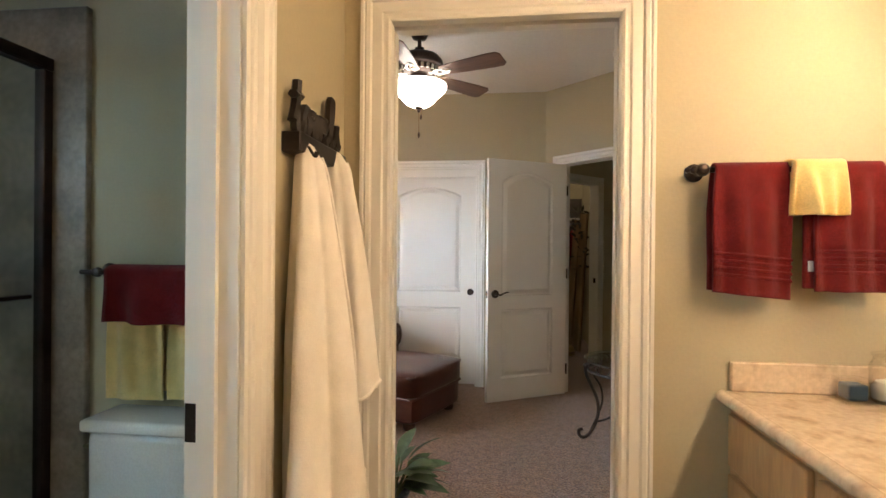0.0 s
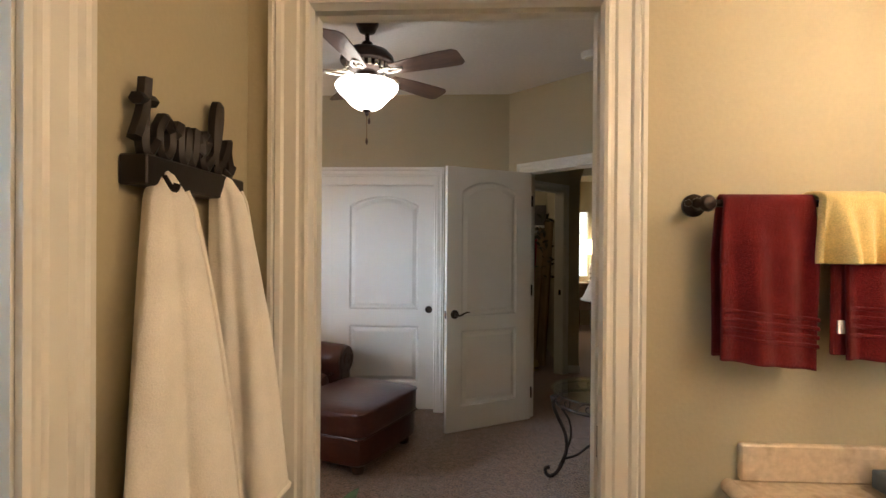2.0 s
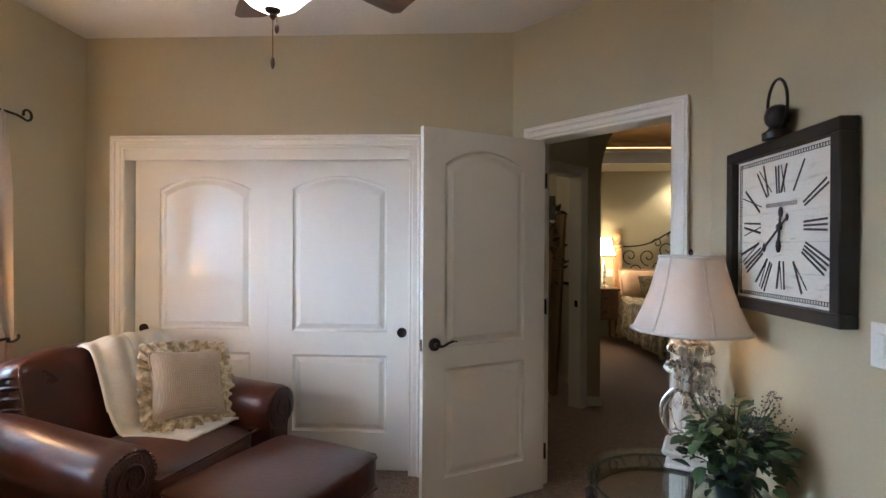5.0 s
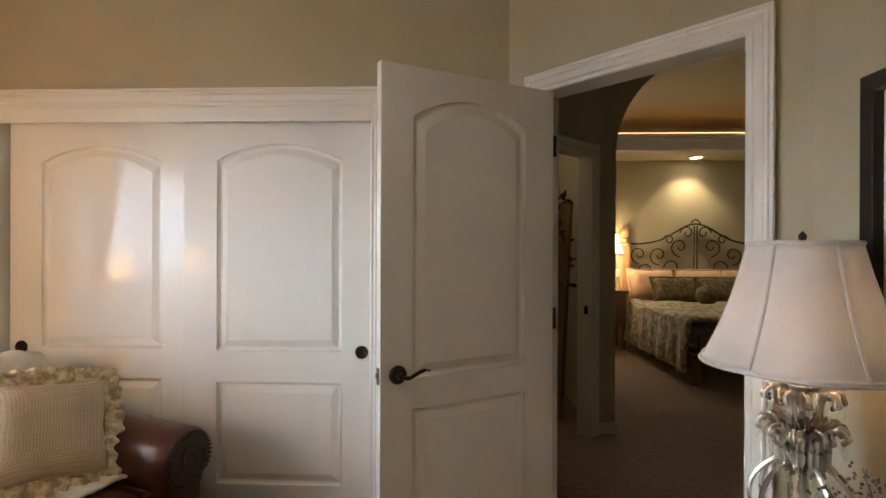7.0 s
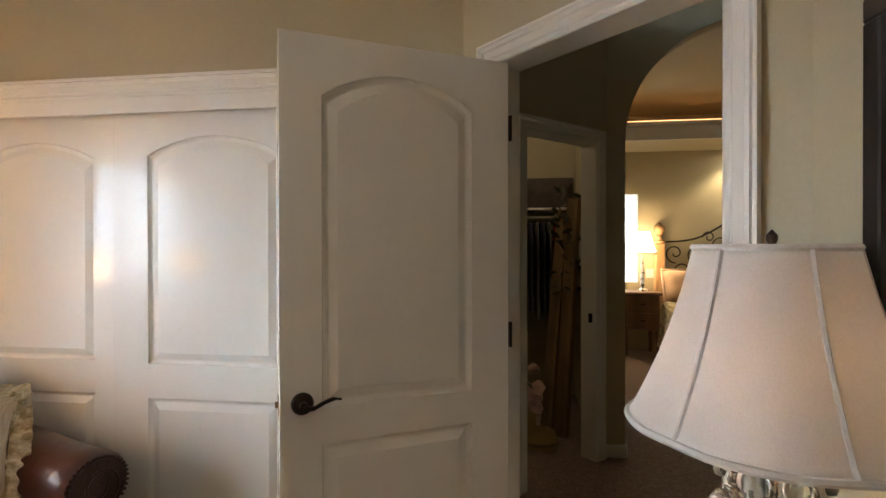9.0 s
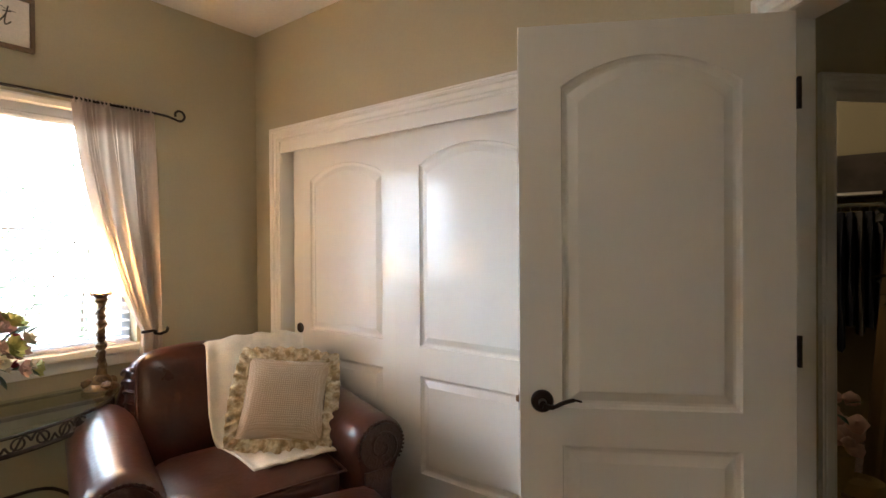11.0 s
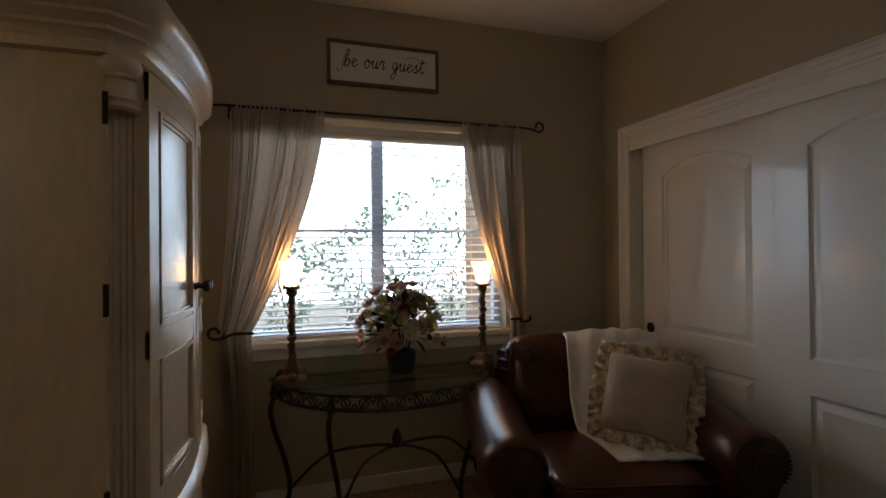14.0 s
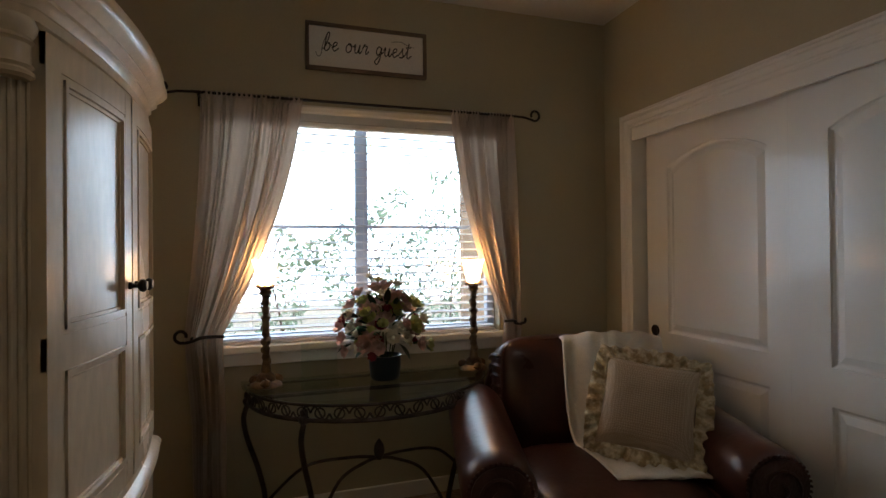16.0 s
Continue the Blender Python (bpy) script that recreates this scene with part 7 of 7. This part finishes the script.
part("fringe", bm, GOLDRESIN, bl, "beaded fringe")
ph = thing("bedside_switch", frame_of((2.50, 9.95, 1.02), (1, 0), (0, -1)), "white wall outlet plate behind the nightstand", "outlet")
part("plate", boxed(-0.06, 0.06, -0.008, 0, -0.06, 0.06, bevel=0.003), WHITEPLASTIC, ph)
part("socket", boxed(-0.02, 0.02, -0.011, -0.008, -0.04, 0.04), WHITEPLASTIC, ph)
can = thing("recessed_light", pose(3.50, 9.68, 2.645), "lit recessed ceiling downlight with a white ring", "ceiling light")
part("trim_ring", lathe(bmesh.new(), [(0.095, 0), (0.095, -0.008), (0.07, -0.01), (0.07, 0)], n=28), WHITEPLASTIC, can)
part("lens", lathe(bmesh.new(), [(0.068, -0.002), (0.066, -0.006), (0.0, -0.007)], n=24), CAN_GLOW, can, "glowing lens")
w2 = setting("window_2", "far bedroom window with white slatted blinds", "window")
part("window_frame", boxed(1.55, 2.34, 10.05, 10.08, 1.47, 1.50), VINYL, w2)
s2 = None
for i in range(22):
    m = pose(1.945, 9.985, 0.93 + i * 0.053, 12, 0, 0)
    if s2 is None:
        s2 = part("slat", boxed(-0.39, 0.39, -0.024, 0.024, -0.0015, 0.0015), BLIND, w2)
        s2.matrix_basis = m
    else:
        share("slat", s2, m, w2)
structure("backdrop_far", boxed(1.0, 3.0, 10.6, 10.65, 0.2, 3.0), glow("bright_far_sky", (0.9, 0.95, 1.0), 0.35), "bright daylight beyond the far window")

# ---- walk-in closet ----
cs = thing("closet_shelf", Matrix.Identity(4), "dark closet shelf with a hanging rod", "shelf")
part("board", boxed(-0.69, 1.23, 7.32, 7.69, 1.70, 1.72), TRIM, cs)
# Dome added out of view to go with the closet's point lamp.
fx = thing("added_closet_fixture", pose(0.3, 6.7, ZC), "unseen white dome light added to the closet ceiling", "ceiling light")
part("ceiling_plate", lathe(bmesh.new(), [(0.09, -0.002), (0.09, -0.02), (0.03, -0.03), (0.015, -0.10), (0.0, -0.105)], n=24), WHITEPLASTIC, fx, smooth=True)
part("rod", tube(bmesh.new(), [(-0.69, 7.42, 1.64), (1.23, 7.42, 1.64)], 0.014, 10), WHITEPLASTIC, cs, smooth=True)
# Plain dark panel covers the wall band above the shelf.
part("storage_panel", boxed(-0.69, 1.23, 7.66, 7.695, 1.72, 2.02), GREYCLOTH, cs, "plain dark panel above the shelf")
rnd = random.Random(11)
cols = [DARKCLOTH, GREYCLOTH, DARKCLOTH, GREYCLOTH, REDCLOTH, WHITECLOTH, DARKCLOTH, DARKCLOTH, GREYCLOTH, DARKCLOTH]
for i in range(16):
    x = 0.32 + i * 0.052
    c = cols[i % 10]
    g = thing("hanging_garment", pose(x, 7.42, 1.64), {"red_cloth": "red garment hanging on the closet rod", "white_cloth": "off-white garment hanging on the closet rod"}.get(c.name, "dark garment hanging on the closet rod"), "clothes", "hanging clothes")
    ln = rnd.uniform(0.75, 1.0)

    def gfn(u, v, ln=ln, i=i):
        a = 2 * math.pi * u
        w = (0.10 + 0.13 * min(1, v * 5)) * (1 + 0.05 * math.sin(v * 9 + i))
        return Vector((0.02 * math.cos(a) + 0.008 * math.sin(v * 7 + a * 3), w * math.sin(a), -0.05 - ln * v))
    part("cloth", sheet(bmesh.new(), gfn, 16, 12), c, g, smooth=True)
    part("hanger", tube(bmesh.new(), [(0, 0, 0.012), (0.0, 0.012, 0.0), (0, 0, -0.03), (0, 0, -0.06)], 0.003, 5), CHROME, g)
for i, (x, y, tx, ty, h) in enumerate(((0.92, 6.62, 1.06, 6.80, 1.66), (1.02, 6.56, 1.13, 6.72, 1.74))):
    pk = thing("leaning_plank", Matrix.Identity(4), "long ochre wooden plank leaning in the closet", "plank", "leaning planks")
    d = Vector((tx - x, ty - y, h))
    bm = bmesh.new()
    tube(bm, [Vector((x, y, 0.012)), Vector((x, y, 0)) + d], 0.052, 4, 0.35)
    part("board", bm, GOLDPLANK, pk)
    part("edge_strip", tube(bmesh.new(), [Vector((x + 0.02, y - 0.02, 0.012)), Vector((x + 0.02, y - 0.02, 0)) + d * 0.99], 0.02, 4), GOLDPLANK, pk)
gl = thing("greenery_bundle", pose(1.09, 6.74, 0), "dark dried greenery bundle leaning in the closet", "dried greenery")
bm = bmesh.new()
tube(bm, [(0, 0.06, 0), (0.02, 0.08, 1.0), (0.0, 0.05, 1.75)], 0.012, 6)
part("stick", bm, FEET, gl)
lfm = part("leaf", leaf_bm(0.10, 0.035, 0.2, 0.2), mat("dried_leaf", (0.06, 0.055, 0.03), rough=0.7, random_tint=0.4), gl)
lfm.matrix_basis = aim((0, 0, 1.8), (0.3, -1, 0.3))
for i in range(90):
    p = Vector((rnd.uniform(-0.1, 0.06), rnd.uniform(-0.1, 0.08), rnd.uniform(1.0, 1.78)))
    share("leaf", lfm, aim(p, (rnd.uniform(-1, 1), rnd.uniform(-1, 1), rnd.uniform(-0.6, 0.8)), rnd.uniform(-1, 1)), gl)
pf2 = thing("silk_flowers", pose(0.70, 6.42, 0), "pink silk flowers piled in a basket on the closet floor", "flowers")
part("basket", lathe(bmesh.new(), [(0.10, 0), (0.12, 0.01), (0.14, 0.24), (0.13, 0.24), (0.0, 0.2)], n=20), STRAW, pf2, smooth=True)
fm = part("blossom", ball(bmesh.new(), (0, 0, 0), 0.045, sub=2, rough=0.5), PINK, pf2, smooth=True)
fm.matrix_basis = pose(0, 0, 0.34)
for i in range(26):
    share("blossom", fm, Matrix.Translation((rnd.uniform(-0.13, 0.17), rnd.uniform(-0.12, 0.12), rnd.uniform(0.27, 0.52))) @ Matrix.Rotation(rnd.uniform(0, 6), 4, "Z") @ Matrix.Scale(rnd.uniform(0.7, 1.2), 4), pf2)
lf3 = part("leaf", leaf_bm(0.09, 0.03, 0.2, 0.2), LEAFDARK, pf2)
lf3.matrix_basis = aim((0.1, 0, 0.4), (1, -0.5, 0.3))
for i in range(16):
    a = rnd.uniform(0, 6.28)
    share("leaf", lf3, aim((0.1 * math.cos(a), 0.1 * math.sin(a), rnd.uniform(0.26, 0.5)), (math.cos(a), math.sin(a), rnd.uniform(-0.2, 0.6))), pf2)
ht = thing("straw_hat", pose(0.86, 6.42, 0.0), "yellow straw hat lying on the closet floor", "hat")
part("crown", lathe(bmesh.new(), [(0.12, 0), (0.125, 0.03), (0.10, 0.10), (0.06, 0.115), (0.05, 0.09), (0.0, 0.085)], n=28), STRAW, ht, smooth=True)
part("band", tube(bmesh.new(), [(0.122 * math.cos(a), 0.122 * math.sin(a), 0.035) for a in [2 * math.pi * i / 28 for i in range(29)]], 0.012, 6), GOLDPLANK, ht)
